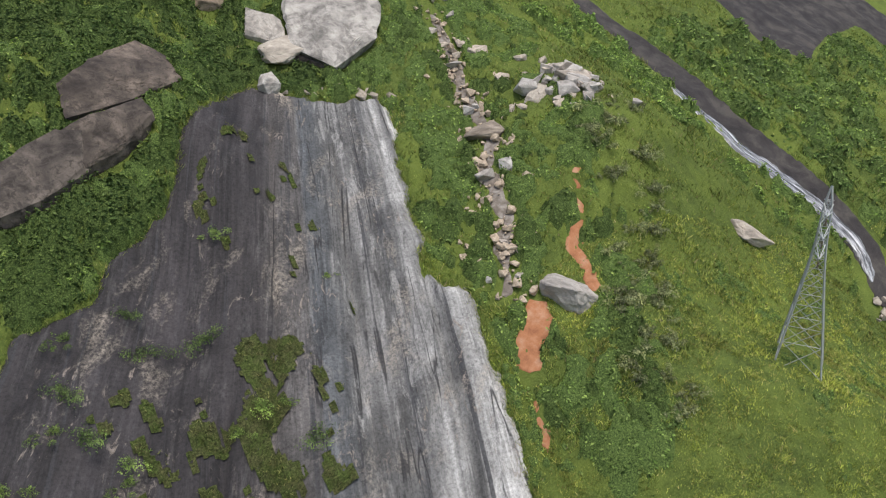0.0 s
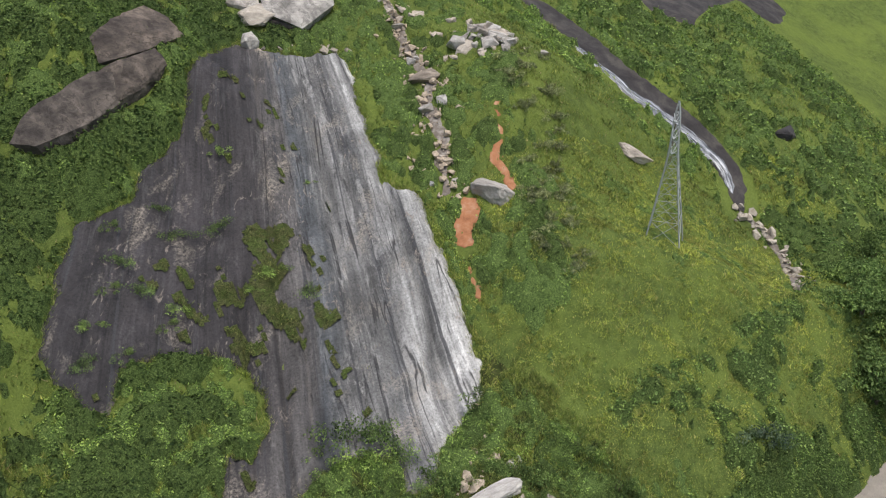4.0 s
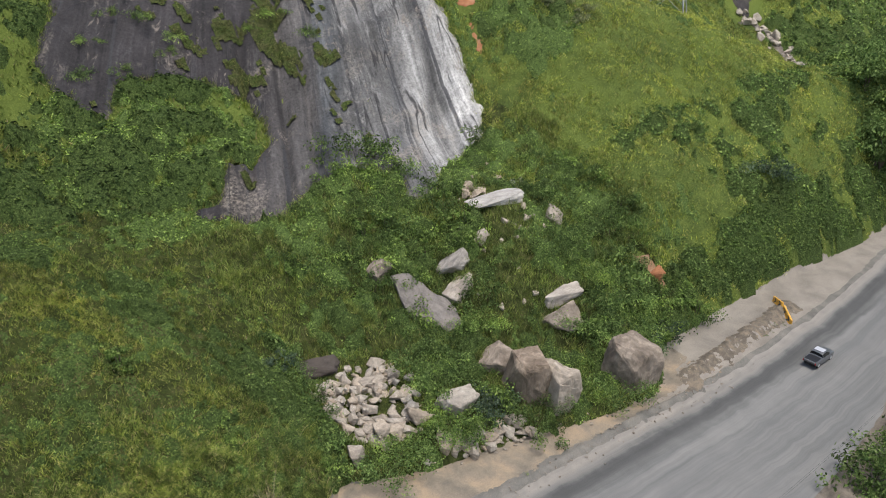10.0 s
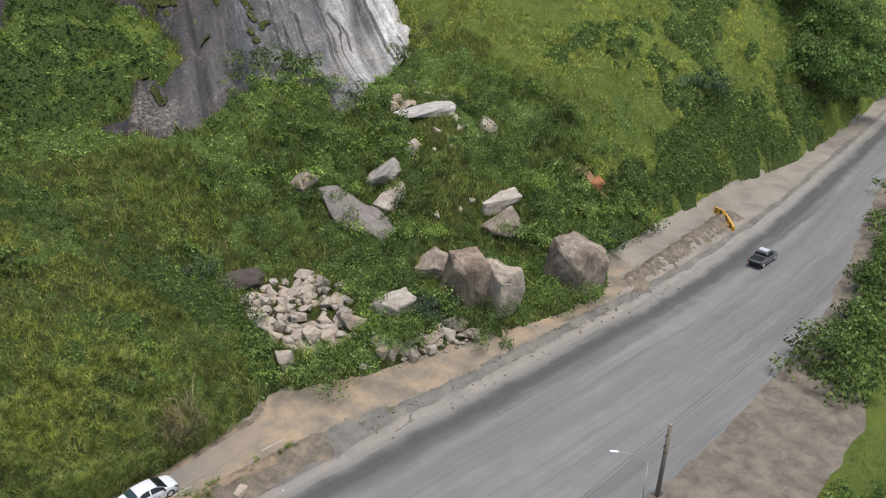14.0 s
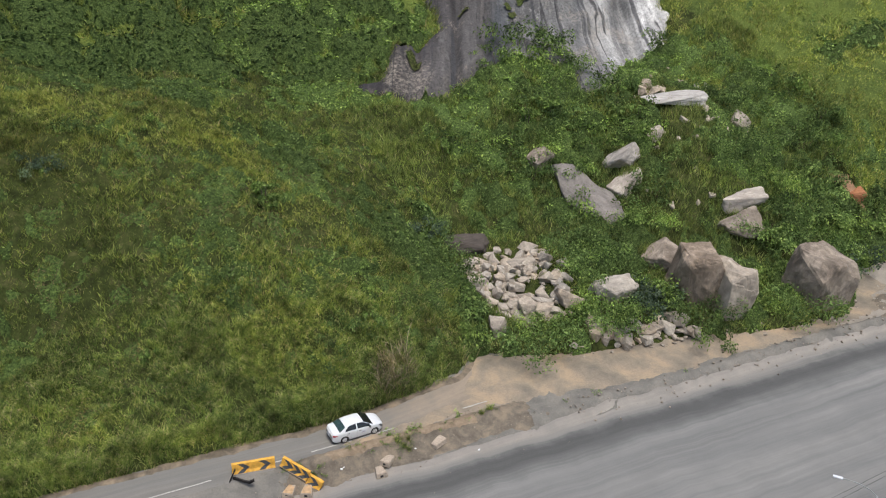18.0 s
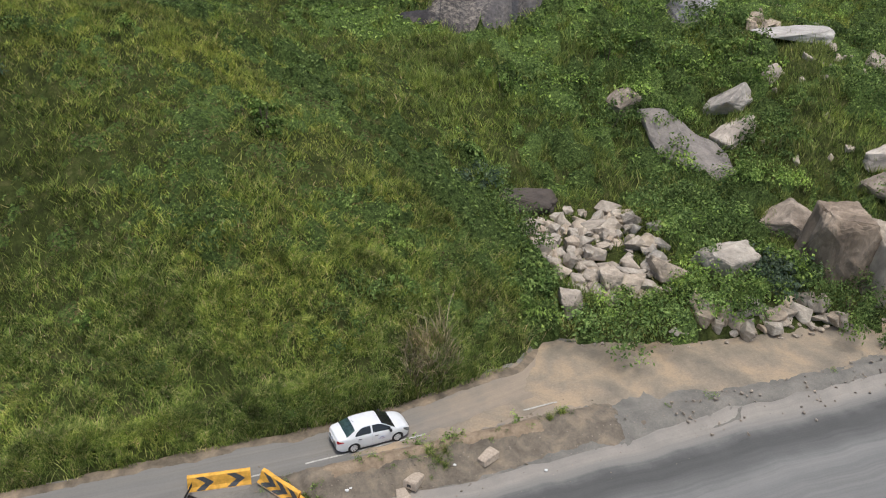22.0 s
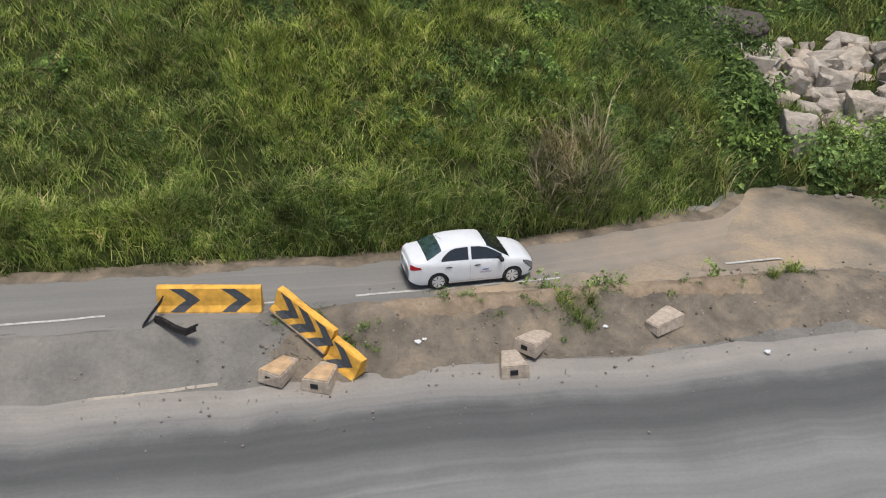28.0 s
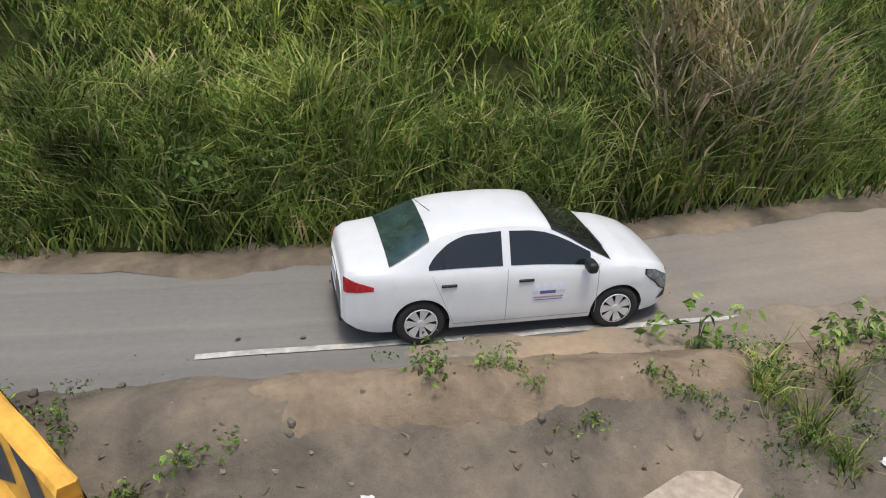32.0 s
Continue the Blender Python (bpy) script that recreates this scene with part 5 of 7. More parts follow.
# ---- shrubs and trees ----
def leaf_cloud(seed, clumps, leaves, size, spread, tall, droop=0.2):
    """Vertices and faces of small folded leaves gathered in uneven clumps."""
    g = np.random.default_rng(seed)
    cc = np.stack([g.normal(0, spread * 0.42, clumps), g.normal(0, spread * 0.42, clumps), g.uniform(0.15, 0.85, clumps) * tall], 1)
    cr = g.uniform(0.22, 0.42, clumps) * spread
    which = g.integers(0, clumps, leaves)
    d = g.normal(0, 1, (leaves, 3))
    d /= np.linalg.norm(d, axis=1)[:, None]
    d[:, 2] = np.abs(d[:, 2]) * 1.0 - 0.25
    p = cc[which] + d * (cr[which] * g.uniform(0.45, 1.1, leaves))[:, None]
    p[:, 2] = np.maximum(p[:, 2], 0.02)
    s = size * g.uniform(0.6, 1.4, leaves)
    nrm = d * np.array([0.7, 0.7, 0.7]) + np.array([0, 0, 0.45]) + g.normal(0, 0.45, (leaves, 3))
    nrm /= np.linalg.norm(nrm, axis=1)[:, None]
    out = np.cross(nrm, g.normal(0, 1, (leaves, 3)))
    out[:, 2] -= droop
    out /= np.linalg.norm(out, axis=1)[:, None]
    side = np.cross(nrm, out)
    a = p
    b = p + out * (s * 0.5)[:, None] + side * (s * 0.28)[:, None] + nrm * (s * 0.1)[:, None]
    c = p + out * s[:, None] - np.array([0, 0, 1.0]) * (s * 0.15)[:, None]
    e = p + out * (s * 0.5)[:, None] - side * (s * 0.28)[:, None] + nrm * (s * 0.1)[:, None]
    v = np.stack([a, b, c, e], 1).reshape(-1, 3)
    o = np.arange(leaves)[:, None, None] * 4
    f = (np.array([[0, 1, 2], [0, 2, 3]])[None] + o).reshape(-1, 3)
    return v, f


def stems_bm(seed, n, tall, spread, thick):
    r = random.Random(seed)
    bm = bmesh.new()
    for _ in range(n):
        a = r.uniform(0, 6.28)
        top = Vector((math.cos(a) * spread * r.uniform(0.1, 0.4), math.sin(a) * spread * r.uniform(0.1, 0.4), tall * r.uniform(0.5, 0.85)))
        mid = top * 0.5 + Vector((r.uniform(-.1, .1) * spread, r.uniform(-.1, .1) * spread, 0.1 * tall))
        rings = []
        for p, w in ((Vector((0, 0, -0.3)), thick), (mid, thick * 0.65), (top, thick * 0.2)):
            rings.append([bm.verts.new(p + Vector((math.cos(k * 1.2566) * w, math.sin(k * 1.2566) * w, 0))) for k in range(5)])
        for lo, hi in zip(rings, rings[1:]):
            for k in range(5):
                bm.faces.new((lo[k], lo[(k + 1) % 5], hi[(k + 1) % 5], hi[k]))
    return bm


def shrub(seed, mat, spread=2.0, tall=1.6, clumps=9, leaves=420, size=0.26, label="", name="shrub", droop=0.2):
    v, f = leaf_cloud(seed, clumps, leaves, size, spread, tall, droop)
    root = new(name, None)
    crown = new("foliage", raw_mesh("foliage", v, f, mat, None, False))
    crown.parent = root
    part("stem", stems_bm(seed, 4, tall, spread, 0.03), M_BARK, root)
    return tagged(root, label, "shrub")


def tree(seed, mat, spread=5.0, tall=5.5, leaves=2600, size=0.42, label=""):
    root = new("tree", None)
    v, f = leaf_cloud(seed, 22, leaves, size, spread, tall * 0.75)
    v[:, 2] += tall * 0.25
    crown = new("crown", raw_mesh("crown", v, f, mat, None, False))
    crown.parent = root
    part("trunk", stems_bm(seed, 6, tall, spread * 0.8, 0.14), M_BARK, root)
    return tagged(root, label, "tree")


rb = random.Random(21)


def plant(template, spots, group=""):
    """The template at the first spot, copies at the others: x, y, scale."""
    for i, (x, y, s) in enumerate(spots):
        on_face = float(cliff_in(np.array(x), np.array(y))) > 0.4
        z = float((face_height if on_face else ground_height)(np.array(x), np.array(y)))
        m = Matrix.Translation((x, y, z - 0.05)) @ pose(0, 0, 0, rb.uniform(-8, 8), rb.uniform(-8, 8), rb.uniform(0, 360)) @ Matrix.Diagonal((s, s, s * rb.uniform(0.85, 1.15), 1))
        if i == 0:
            template.matrix_basis = m
            if group:
                template["group"] = group
        else:
            copy_thing(template, m @ Matrix.Diagonal((*[1 / k for k in template.scale], 1)))


def near_rock(x, y):
    for ob in ROCKS:
        m = ob.matrix_world
        r = 0.5 * max(m.to_scale().x, m.to_scale().y)
        dy = m[1][3] - y
        if math.hypot(x - m[0][3], dy) < r + 0.3 or (abs(x + 0.55 * dy - m[0][3]) < r * 0.7 and 0 < dy < r + 2.5):
            return True
    return False


def wild(n, x0, x1, y0, y1, s0, s1, dens=None, seed=71, freq=0.09, cut=0.0):
    """Random spots in a rectangle, kept where a slow noise is high and the ground is not bare."""
    out, tries = [], 0
    while len(out) < n and tries < 60 * n:
        tries += 1
        x, y = rb.uniform(x0, x1), rb.uniform(y0, y1)
        if bool(bare(np.array(x), np.array(y))) or float(fbm(np.array(x * freq), np.array(y * freq), seed)) < cut:
            continue
        if float(inside(PILE, np.array(x), np.array(y))) > -0.5 or (dens and not dens(x, y)) or near_rock(x, y):
            continue
        out.append((x, y, s0 + (s1 - s0) * rb.random() ** 1.7))
    return out


kinds = [shrub(201, M_LEAF, 2.2, 1.3, 11, 760, 0.19, "dense dark green shrub on the slope"),
         shrub(202, M_LEAF, 1.8, 1.5, 9, 640, 0.17, "upright dark green shrub in the grass"),
         shrub(203, M_LEAF_LIGHT, 2.0, 1.3, 10, 700, 0.18, "bright green leafy shrub on the slope"),
         shrub(204, M_LEAF, 2.6, 1.1, 13, 800, 0.2, "low spreading dark shrub in grass"),
         shrub(205, M_LEAF_BLUE, 2.2, 1.5, 10, 640, 0.24, "shrub with large bluish green leaves"),
         shrub(206, M_LEAF_LIGHT, 1.2, 2.2, 7, 430, 0.2, "slender light green sapling on the slope", "sapling"),
         shrub(208, M_LEAF, 3.4, 2.2, 16, 2600, 0.2, "rounded feathery green bush beside the rubble"),
         shrub(209, M_LEAF_LIGHT, 3.0, 2.0, 14, 2200, 0.19, "rounded light green bush beside the rubble")]

gully = wild(120, 26, 74, 6, 46, 0.8, 1.7, None, 71, 0.13, -0.08) + [(43, 46, 1.6), (47, 45.5, 1.6), (50, 43.5, 1.3), (59, 39.5, 1.4), (39, 44.5, 1.3), (55, 34, 1.1), (61, 33, 1.1), (36, 41, 1.1), (66, 27, 1.2), (63, 21, 1.1), (60, 18, 1.2), (64, 15, 1.2), (48, 30, 1.2), (40, 33, 1.2), (33, 34, 1.2), (31, 30, 1.0)]
left_edge = [(19.2, 15.5, 1.1), (18.8, 13, 1.2), (18.6, 18, 1.1), (19.6, 20, 1.1), (20.2, 23, 1.0), (18.2, 10.5, 1.1), (17.4, 8.6, 0.9), (18, 21.5, 0.9), (19, 25.5, 0.9)]
front = [(31.6, 12.6, 1.0), (29.6, 5.2, 1.05), (30.4, 6.0, 0.9), (22.8, 5.2, 1.0), (23.8, 6.0, 0.8), (39.0, 2.4, 0.85), (50.6, 0.9, 0.9), (53.0, 9.4, 1.0), (62.1, 8.7, 1.1), (35.4, 15.8, 0.9), (42.0, 16.2, 0.9), (46.4, 3.0, 0.7), (47.8, 6.4, 0.9), (57.8, 8, 1.0), (60, 11, 1.0), (63, 8.5, 1.0), (58, 14, 1.0), (56, 19, 0.9), (36, 21.6, 0.8)]
hillside = wild(26, -22, 18, 5, 44, 0.4, 0.9, None, 73, 0.12, 0.02) + [(6, 9.4, 0.9), (7.6, 8.8, 1.0), (8.6, 9.0, 0.8), (-2, 14, 1.2), (-7, 7, 0.7)]
on_face = [(49.1, 96.5, 1.3), (42.8, 85.0, 1.5), (47.3, 74.9, 1.6), (51.3, 69.0, 1.5), (28.1, 77.7, 1.4), (43.3, 73.3, 0.9), (35.9, 84.8, 1.2), (31.1, 75.0, 1.5), (33.7, 67.1, 1.3), (29.8, 72.9, 1.2), (62.2, 88.7, 0.7), (27.0, 82.8, 1.3), (27.8, 89.1, 1.2), (24, 79, 1.2), (36, 90, 1.0), (19, 75, 1.3), (17, 71, 1.2), (22, 70, 1.2)]
lots = [[] for _ in kinds]
for spot in gully + left_edge + hillside:
    lots[rb.choices(range(6), [0.3, 0.2, 0.2, 0.15, 0.05, 0.1])[0]].append((spot[0], spot[1], spot[2] * 1.15))
for spot in front:
    lots[rb.choice((6, 6, 7))].append((spot[0], spot[1], spot[2] * 1.25))
lots[4] += [(34.9, 6.4, 1.4), (37.2, 5.5, 1.4), (36.0, 6.6, 1.3), (98, 17, 1.7), (101, 15.5, 1.5)]
for spot in on_face:
    lots[rb.choice((2, 2, 3))].append((spot[0], spot[1], spot[2] * 0.8))
lots[5] += [(3.0, 21.2, 1.5), (3.3, 20.8, 1.3), (12.5, 33, 1.1)]
lots[0] += [(-0.6, 3.9, 0.55), (0.2, 4.2, 0.6), (-0.2, 5.0, 0.6), (0.8, 4.8, 0.5)]
for template, spots in zip(kinds, lots):
    plant(template, spots, "shrubs on the hillside")

silver = wild(60, 88, 124, 46, 100, 0.8, 1.5, lambda x, y: abs((x - 89) - 0.62 * (y - 50)) < 6, 79, 0.12, -0.14)
pale_bush = shrub(207, M_SILVER, 1.8, 1.6, 9, 380, 0.3, "pale silvery green shrub beside the scar", "shrub")
plant(pale_bush, silver, "pale shrubs beside the scar")

woods = tree(231, M_LEAF, 5.5, 5.5, 3000, 0.42, "broad dark green tree in the valley")
plant(woods, wild(26, 128, 178, 10, 46, 0.8, 1.5, lambda x, y: y < 16 + 0.55 * (x - 128), 83, 0.08, -0.2) + [(139, 24, 1.3), (146, 27, 1.4), (152, 34, 1.3), (134, 18, 1.1)], "trees in the valley")
roadside = shrub(241, M_LEAF, 3.0, 2.2, 12, 620, 0.32, "dense roadside bush below the highway")
plant(roadside, [(x + rb.uniform(-1, 1), float(y_far(np.array(x))) - 3.2 - rb.uniform(0, 4), rb.uniform(0.9, 1.5)) for x in range(58, 128, 2)] + [(x + rb.uniform(-0.8, 0.8), -32.8 - rb.uniform(0, 5), rb.uniform(0.8, 1.4)) for x in range(24, 58, 2)], "bushes below the highway")


# ---- paint and vehicle materials ----
def paint(name, color, rough=0.3, coat=0.6):
    m, nt, b = material(name, rough, 0.5)
    f = noise_tex(nt, coords(nt), 3.0, 6)
    nt.links.new(ramp(nt, f, [(0.35, tuple(c * 0.93 for c in color)), (0.65, color)]), b.inputs["Base Color"])
    b.inputs["Coat Weight"].default_value = coat
    b.inputs["Coat Roughness"].default_value = 0.08
    return m


M_WHITE = paint("white_car_paint", (0.68, 0.685, 0.68))
M_GREYCAR = paint("grey_car_paint", (0.10, 0.105, 0.11))
M_ALLOY = plain("alloy", (0.68, 0.68, 0.68), 0.38, 0.45, 40, 0.1)
M_RUBBER = plain("tyre_rubber", (0.022, 0.022, 0.022), 0.85, 0, 60, 0.3)
M_BLACK = plain("black_plastic", (0.015, 0.015, 0.016), 0.5, 0, 30, 0.2)
M_GLASS = plain("tinted_glass", (0.012, 0.014, 0.015), 0.04, 0, 2, 0.1, 0.6)
M_REARGLASS = plain("rear_glass", (0.03, 0.055, 0.05), 0.05, 0, 4, 0.5, 0.6)
M_LAMP = plain("lamp_glass", (0.18, 0.19, 0.2), 0.08, 0.3, 25, 0.6, 0.7)
M_TAIL = plain("red_lamp", (0.35, 0.012, 0.02), 0.12, 0, 20, 0.3, 0.6)
M_PRINT = plain("door_sticker", (0.62, 0.64, 0.68), 0.5, 0, 20, 0.08)
M_INK = plain("blue_print", (0.12, 0.14, 0.3), 0.5, 0, 20, 0.1)
M_REDINK = plain("faded_red_print", (0.45, 0.25, 0.25), 0.5, 0, 20, 0.1)
M_SEAM = plain("shut_line", (0.25, 0.25, 0.25), 0.7, 0, 20, 0.1)


class Shell:
    """The skin of a car: x forward, y to the left, z up; lines given by stations."""

    def __init__(self, top, belt, wide, rail, arches, r_arch, floor, tumble=0.46):
        self.top, self.belt, self.wide, self.rail = top, belt, wide, rail
        self.arches, self.r, self.floor, self.tumble = arches, r_arch, floor, tumble

    def line(self, pts, x):
        return float(np.interp(x, [p[0] for p in pts], [p[1] for p in pts]))

    def low(self, x):
        z = self.floor + 0.16 * max(0.0, (-1.8 - x) / 0.37) ** 1.5 + 0.05 * max(0.0, (x - 1.7) / 0.35)
        for c in self.arches:
            if abs(x - c) < self.r:
                z = max(z, 0.29 + math.sqrt(self.r ** 2 - (x - c) ** 2))
        return z

    def side(self, x, z):
        w, zb = self.line(self.wide, x), self.line(self.belt, x)
        t = max(0.0, (0.42 - z) / 0.2)
        return w - 0.035 * t * t - 0.035 * max(0.0, 1 - abs(z - zb) / 0.16) ** 2 + 0.008 * math.exp(-((z - 0.66) / 0.05) ** 2)

    def upper(self, x, q):
        """A point of the side above the belt, q from belt to roof rail."""
        zt, zb = self.line(self.top, x), self.line(self.belt, x)
        zr = zb + self.line(self.rail, x) * (zt - zb)
        y0 = self.side(x, zb)
        y1 = y0 - self.tumble * (zr - zb) - 0.02
        return y0 + (y1 - y0) * q + 0.02 * math.sin(q * math.pi) * (zr - zb), zb + (zr - zb) * q

    def roof(self, x, a):
        yr, zr = self.upper(x, 1.0)
        zt = self.line(self.top, x)
        return yr * math.cos(a) ** 0.75 if a < math.pi / 2 - 1e-6 else 0.0, zr + (zt - zr) * math.sin(a)

    def ring(self, x):
        lo, zb = self.low(x), self.line(self.belt, x)
        pts = []
        for k in (0, 0.1, 0.25, 0.45, 0.65, 0.82, 0.93):
            z = lo + (zb - lo) * k
            pts.append((self.side(x, z), z))
        pts += [self.upper(x, q) for q in (0, 0.2, 0.5, 0.8)]
        pts += [self.roof(x, math.pi / 2 * k / 7) for k in range(8)]
        return pts

    def skin(self, xs):
        bm = bmesh.new()
        rows = []
        for x in xs:
            half = self.ring(x)
            full = [(-y, z) for y, z in half] + [(y, z) for y, z in half[-2::-1]]
            rows.append([bm.verts.new((x, y, z)) for y, z in full])
        for a, b in zip(rows, rows[1:]):
            for k in range(len(a) - 1):
                bm.faces.new((a[k], b[k], b[k + 1], a[k + 1]))
        bm.faces.new(rows[0][::-1])
        bm.faces.new(rows[-1])
        return bm

    def patch(self, x0, x1, nx, ny, at, off=0.006):
        """A panel that lies on the skin: at(x, t) gives (y, z) for t from 0 to 1."""
        bm = bmesh.new()
        g = []
        for i in range(nx):
            x = x0 + (x1 - x0) * i / (nx - 1)
            row = []
            for j in range(ny):
                y, z = at(x, j / (ny - 1))
                n = Vector((0, y, max(0.02, (z - 0.75)) * 0.9)).normalized()
                row.append(bm.verts.new(Vector((x, y, z)) + n * off))
            g.append(row)
        for a, b in zip(g, g[1:]):
            for k in range(ny - 1):
                bm.faces.new((a[k], b[k], b[k + 1], a[k + 1]))
        return bm


def box_bm(cx, cy, cz, sx, sy, sz, bevel=0.0, seg=2):
    bm = bmesh.new()
    bmesh.ops.create_cube(bm, size=1.0, matrix=Matrix.Translation((cx, cy, cz)) @ Matrix.Diagonal((sx, sy, sz, 1)))
    if bevel:
        bmesh.ops.bevel(bm, geom=bm.edges[:], offset=bevel, segments=seg, affect="EDGES", profile=0.5)
    return bm


def ring_bm(profile, n=32):
    """A turned body about the y axis: profile of (radius, y)."""
    bm = bmesh.new()
    rows = []
    for r, y in profile:
        rows.append([bm.verts.new((r * math.cos(6.28318 * k / n), y, r * math.sin(6.28318 * k / n))) for k in range(n)])
    for a, b in zip(rows, rows[1:]):
        for k in range(n):
            bm.faces.new((a[k], a[(k + 1) % n], b[(k + 1) % n], b[k]))
    return bm


def wheel(parent, x, y, out, spokes=7):
    """A wheel with tyre, rim and spokes; out is -1 or 1, the side that faces outwards."""
    tyre = smooth(part("wheel", ring_bm([(0.20, -0.08), (0.275, -0.09), (0.298, -0.06), (0.302, 0.0), (0.298, 0.06), (0.275, 0.09), (0.20, 0.085), (0.19, 0.06)]), M_RUBBER, parent, "black rubber tyre with alloy rim"))
    tyre.location = (x, y, 0.29)
    if out < 0:
        tyre.rotation_euler = (0, 0, math.pi)
    smooth(part("rim", ring_bm([(0.205, 0.07), (0.198, 0.088), (0.185, 0.085), (0.175, 0.045), (0.0, 0.035)]), M_BLACK, tyre))
    smooth(part("rim_lip", ring_bm([(0.206, 0.072), (0.2, 0.092), (0.186, 0.09)]), M_ALLOY, tyre))
    for k in range(spokes):
        bm = bmesh.new()
        for d in (-0.16, 0.16):
            a0, a1 = 6.28318 * k / spokes, 6.28318 * k / spokes + d
            vs = []
            for (rad, ang, w) in ((0.03, a0, 0.018), (0.19, a1, 0.026)):
                for sgn in (-1, 1):
                    px, pz = rad * math.cos(ang) - sgn * w * math.sin(ang), rad * math.sin(ang) + sgn * w * math.cos(ang)
                    vs.append(bm.verts.new((px, 0.085 if rad > 0.1 else 0.075, pz)))
                    vs.append(bm.verts.new((px, 0.06, pz)))
            for f in ((0, 2, 6, 4), (0, 4, 5, 1), (2, 3, 7, 6)):
                bm.faces.new([vs[i] for i in f])
        part("spoke", bm, M_ALLOY, tyre)
    part("hub", ring_bm([(0.045, 0.06), (0.045, 0.09), (0.0, 0.092)], 16), M_ALLOY, tyre)
    return tyre


def sedan():
    root = new("car", None)
    tagged(root, "white four-door sedan car parked on the lane", "car")
    top = [(-2.17, 0.78), (-2.15, 0.93), (-2.10, 1.01), (-2.0, 1.035), (-1.75, 1.055), (-1.64, 1.075), (-1.35, 1.24), (-1.12, 1.355), (-0.95, 1.405), (-0.7, 1.445), (-0.25, 1.468), (0.1, 1.45), (0.28, 1.415),
           (0.42, 1.36), (0.8, 1.15), (1.08, 0.995), (1.16, 0.97), (1.4, 0.945), (1.7, 0.875), (1.9, 0.78), (1.99, 0.68), (2.05, 0.52)]
    belt = [(-2.17, 0.70), (-2.12, 0.88), (-2.0, 0.955), (-1.5, 0.965), (0, 0.935), (0.9, 0.905), (1.4, 0.86), (1.75, 0.77), (1.95, 0.64), (2.05, 0.46)]
    wide = [(-2.17, 0.60), (-2.12, 0.69), (-2.0, 0.755), (-1.7, 0.81), (-1.2, 0.828), (0, 0.83), (1.2, 0.825), (1.55, 0.79), (1.8, 0.715), (1.95, 0.62), (2.02, 0.52), (2.05, 0.42)]
    rail = [(-2.17, 0.5), (-1.7, 0.5), (-1.2, 0.8), (-0.9, 0.86), (0.2, 0.87), (0.6, 0.86), (1.05, 0.7), (1.2, 0.45), (2.05, 0.4)]
    sh = Shell(top, belt, wide, rail, (-1.24, 1.23), 0.345, 0.20)
    xs = sorted(set([round(v, 4) for v in np.linspace(-2.17, 2.05, 76)] + [round(c + 0.345 * math.cos(a), 4) for c in (-1.24, 1.23) for a in np.linspace(0, math.pi, 25)] + [-2.15, -2.12, -2.09, 2.0, 2.03]))
    smooth(part("body", sh.skin(xs), M_WHITE, root, "glossy white bodywork"))
    part("underbody", box_bm(-0.05, 0, 0.36, 3.7, 1.2, 0.36, 0.05), M_BLACK, root)
    for s in (-1, 1):
        def rear_pane(x, t):
            hi = 0.90 * math.sqrt(max(0.02, 1 - (max(0, -0.62 - x) / 0.56) ** 2))
            y, z = sh.upper(x, 0.10 + (hi - 0.10) * t)
            return s * y, z

        def front_pane(x, t):
            y, z = sh.upper(x, 0.10 + 0.8 * t)
            return s * y, z

        part("rear_door_window", sh.patch(-1.16, -0.27, 26, 8, rear_pane), M_GLASS, root, "dark tinted window")
        part("front_door_window", sh.patch(-0.17, 0.84, 26, 8, front_pane), M_GLASS, root, "dark tinted window")
        part("window_divider", sh.patch(-1.0, -0.965, 2, 6, rear_pane, 0.009), M_BLACK, root)

        def seam(x0):
            return sh.patch(x0 - 0.004, x0 + 0.004, 2, 12, lambda x, t: (s * sh.side(x, 0.27 + 0.68 * t), 0.27 + 0.68 * t), 0.002)
        for x0 in (-0.21, 0.94):
            part("door_seam", seam(x0), M_SEAM, root)
        part("door_seam", sh.patch(-1.12, -0.86, 12, 2, lambda x, t: (s * sh.side(x, 0.92 - (x + 1.12) * 2.4 + 0.012 * t), 0.92 - (x + 1.12) * 2.4 + 0.012 * t), 0.002), M_SEAM, root)
        part("sill_line", sh.patch(-0.86, 0.86, 20, 2, lambda x, t: (s * sh.side(x, 0.262 + 0.008 * t), 0.262 + 0.008 * t), 0.002), M_SEAM, root)
        for hx in (-0.92, 0.02):
            smooth(part("door_handle", box_bm(hx, s * (sh.side(hx, 0.80) + 0.012), 0.80, 0.19, 0.03, 0.035, 0.012), M_BLACK, root, "black door handle"))
        smooth(part("mirror", box_bm(0.78, s * 0.93, 0.985, 0.13, 0.2, 0.14, 0.045, 3), M_BLACK, root, "black wing mirror"))
        part("headlight", sh.patch(1.60, 2.0, 14, 6, lambda x, t: (s * sh.side(x, sh.line(belt, x) - 0.03 - (0.05 + 0.13 * min(1, (x - 1.58) / 0.25)) * (1 - t)), sh.line(belt, x) - 0.03 - (0.05 + 0.13 * min(1, (x - 1.58) / 0.25)) * (1 - t)), 0.008), M_LAMP, root, "clear wrap-around headlight")
        part("lamp_surround", sh.patch(1.575, 2.01, 14, 6, lambda x, t: (s * sh.side(x, sh.line(belt, x) - 0.02 - (0.06 + 0.15 * min(1, (x - 1.56) / 0.25)) * (1 - t)), sh.line(belt, x) - 0.02 - (0.06 + 0.15 * min(1, (x - 1.56) / 0.25)) * (1 - t)), 0.004), M_BLACK, root)
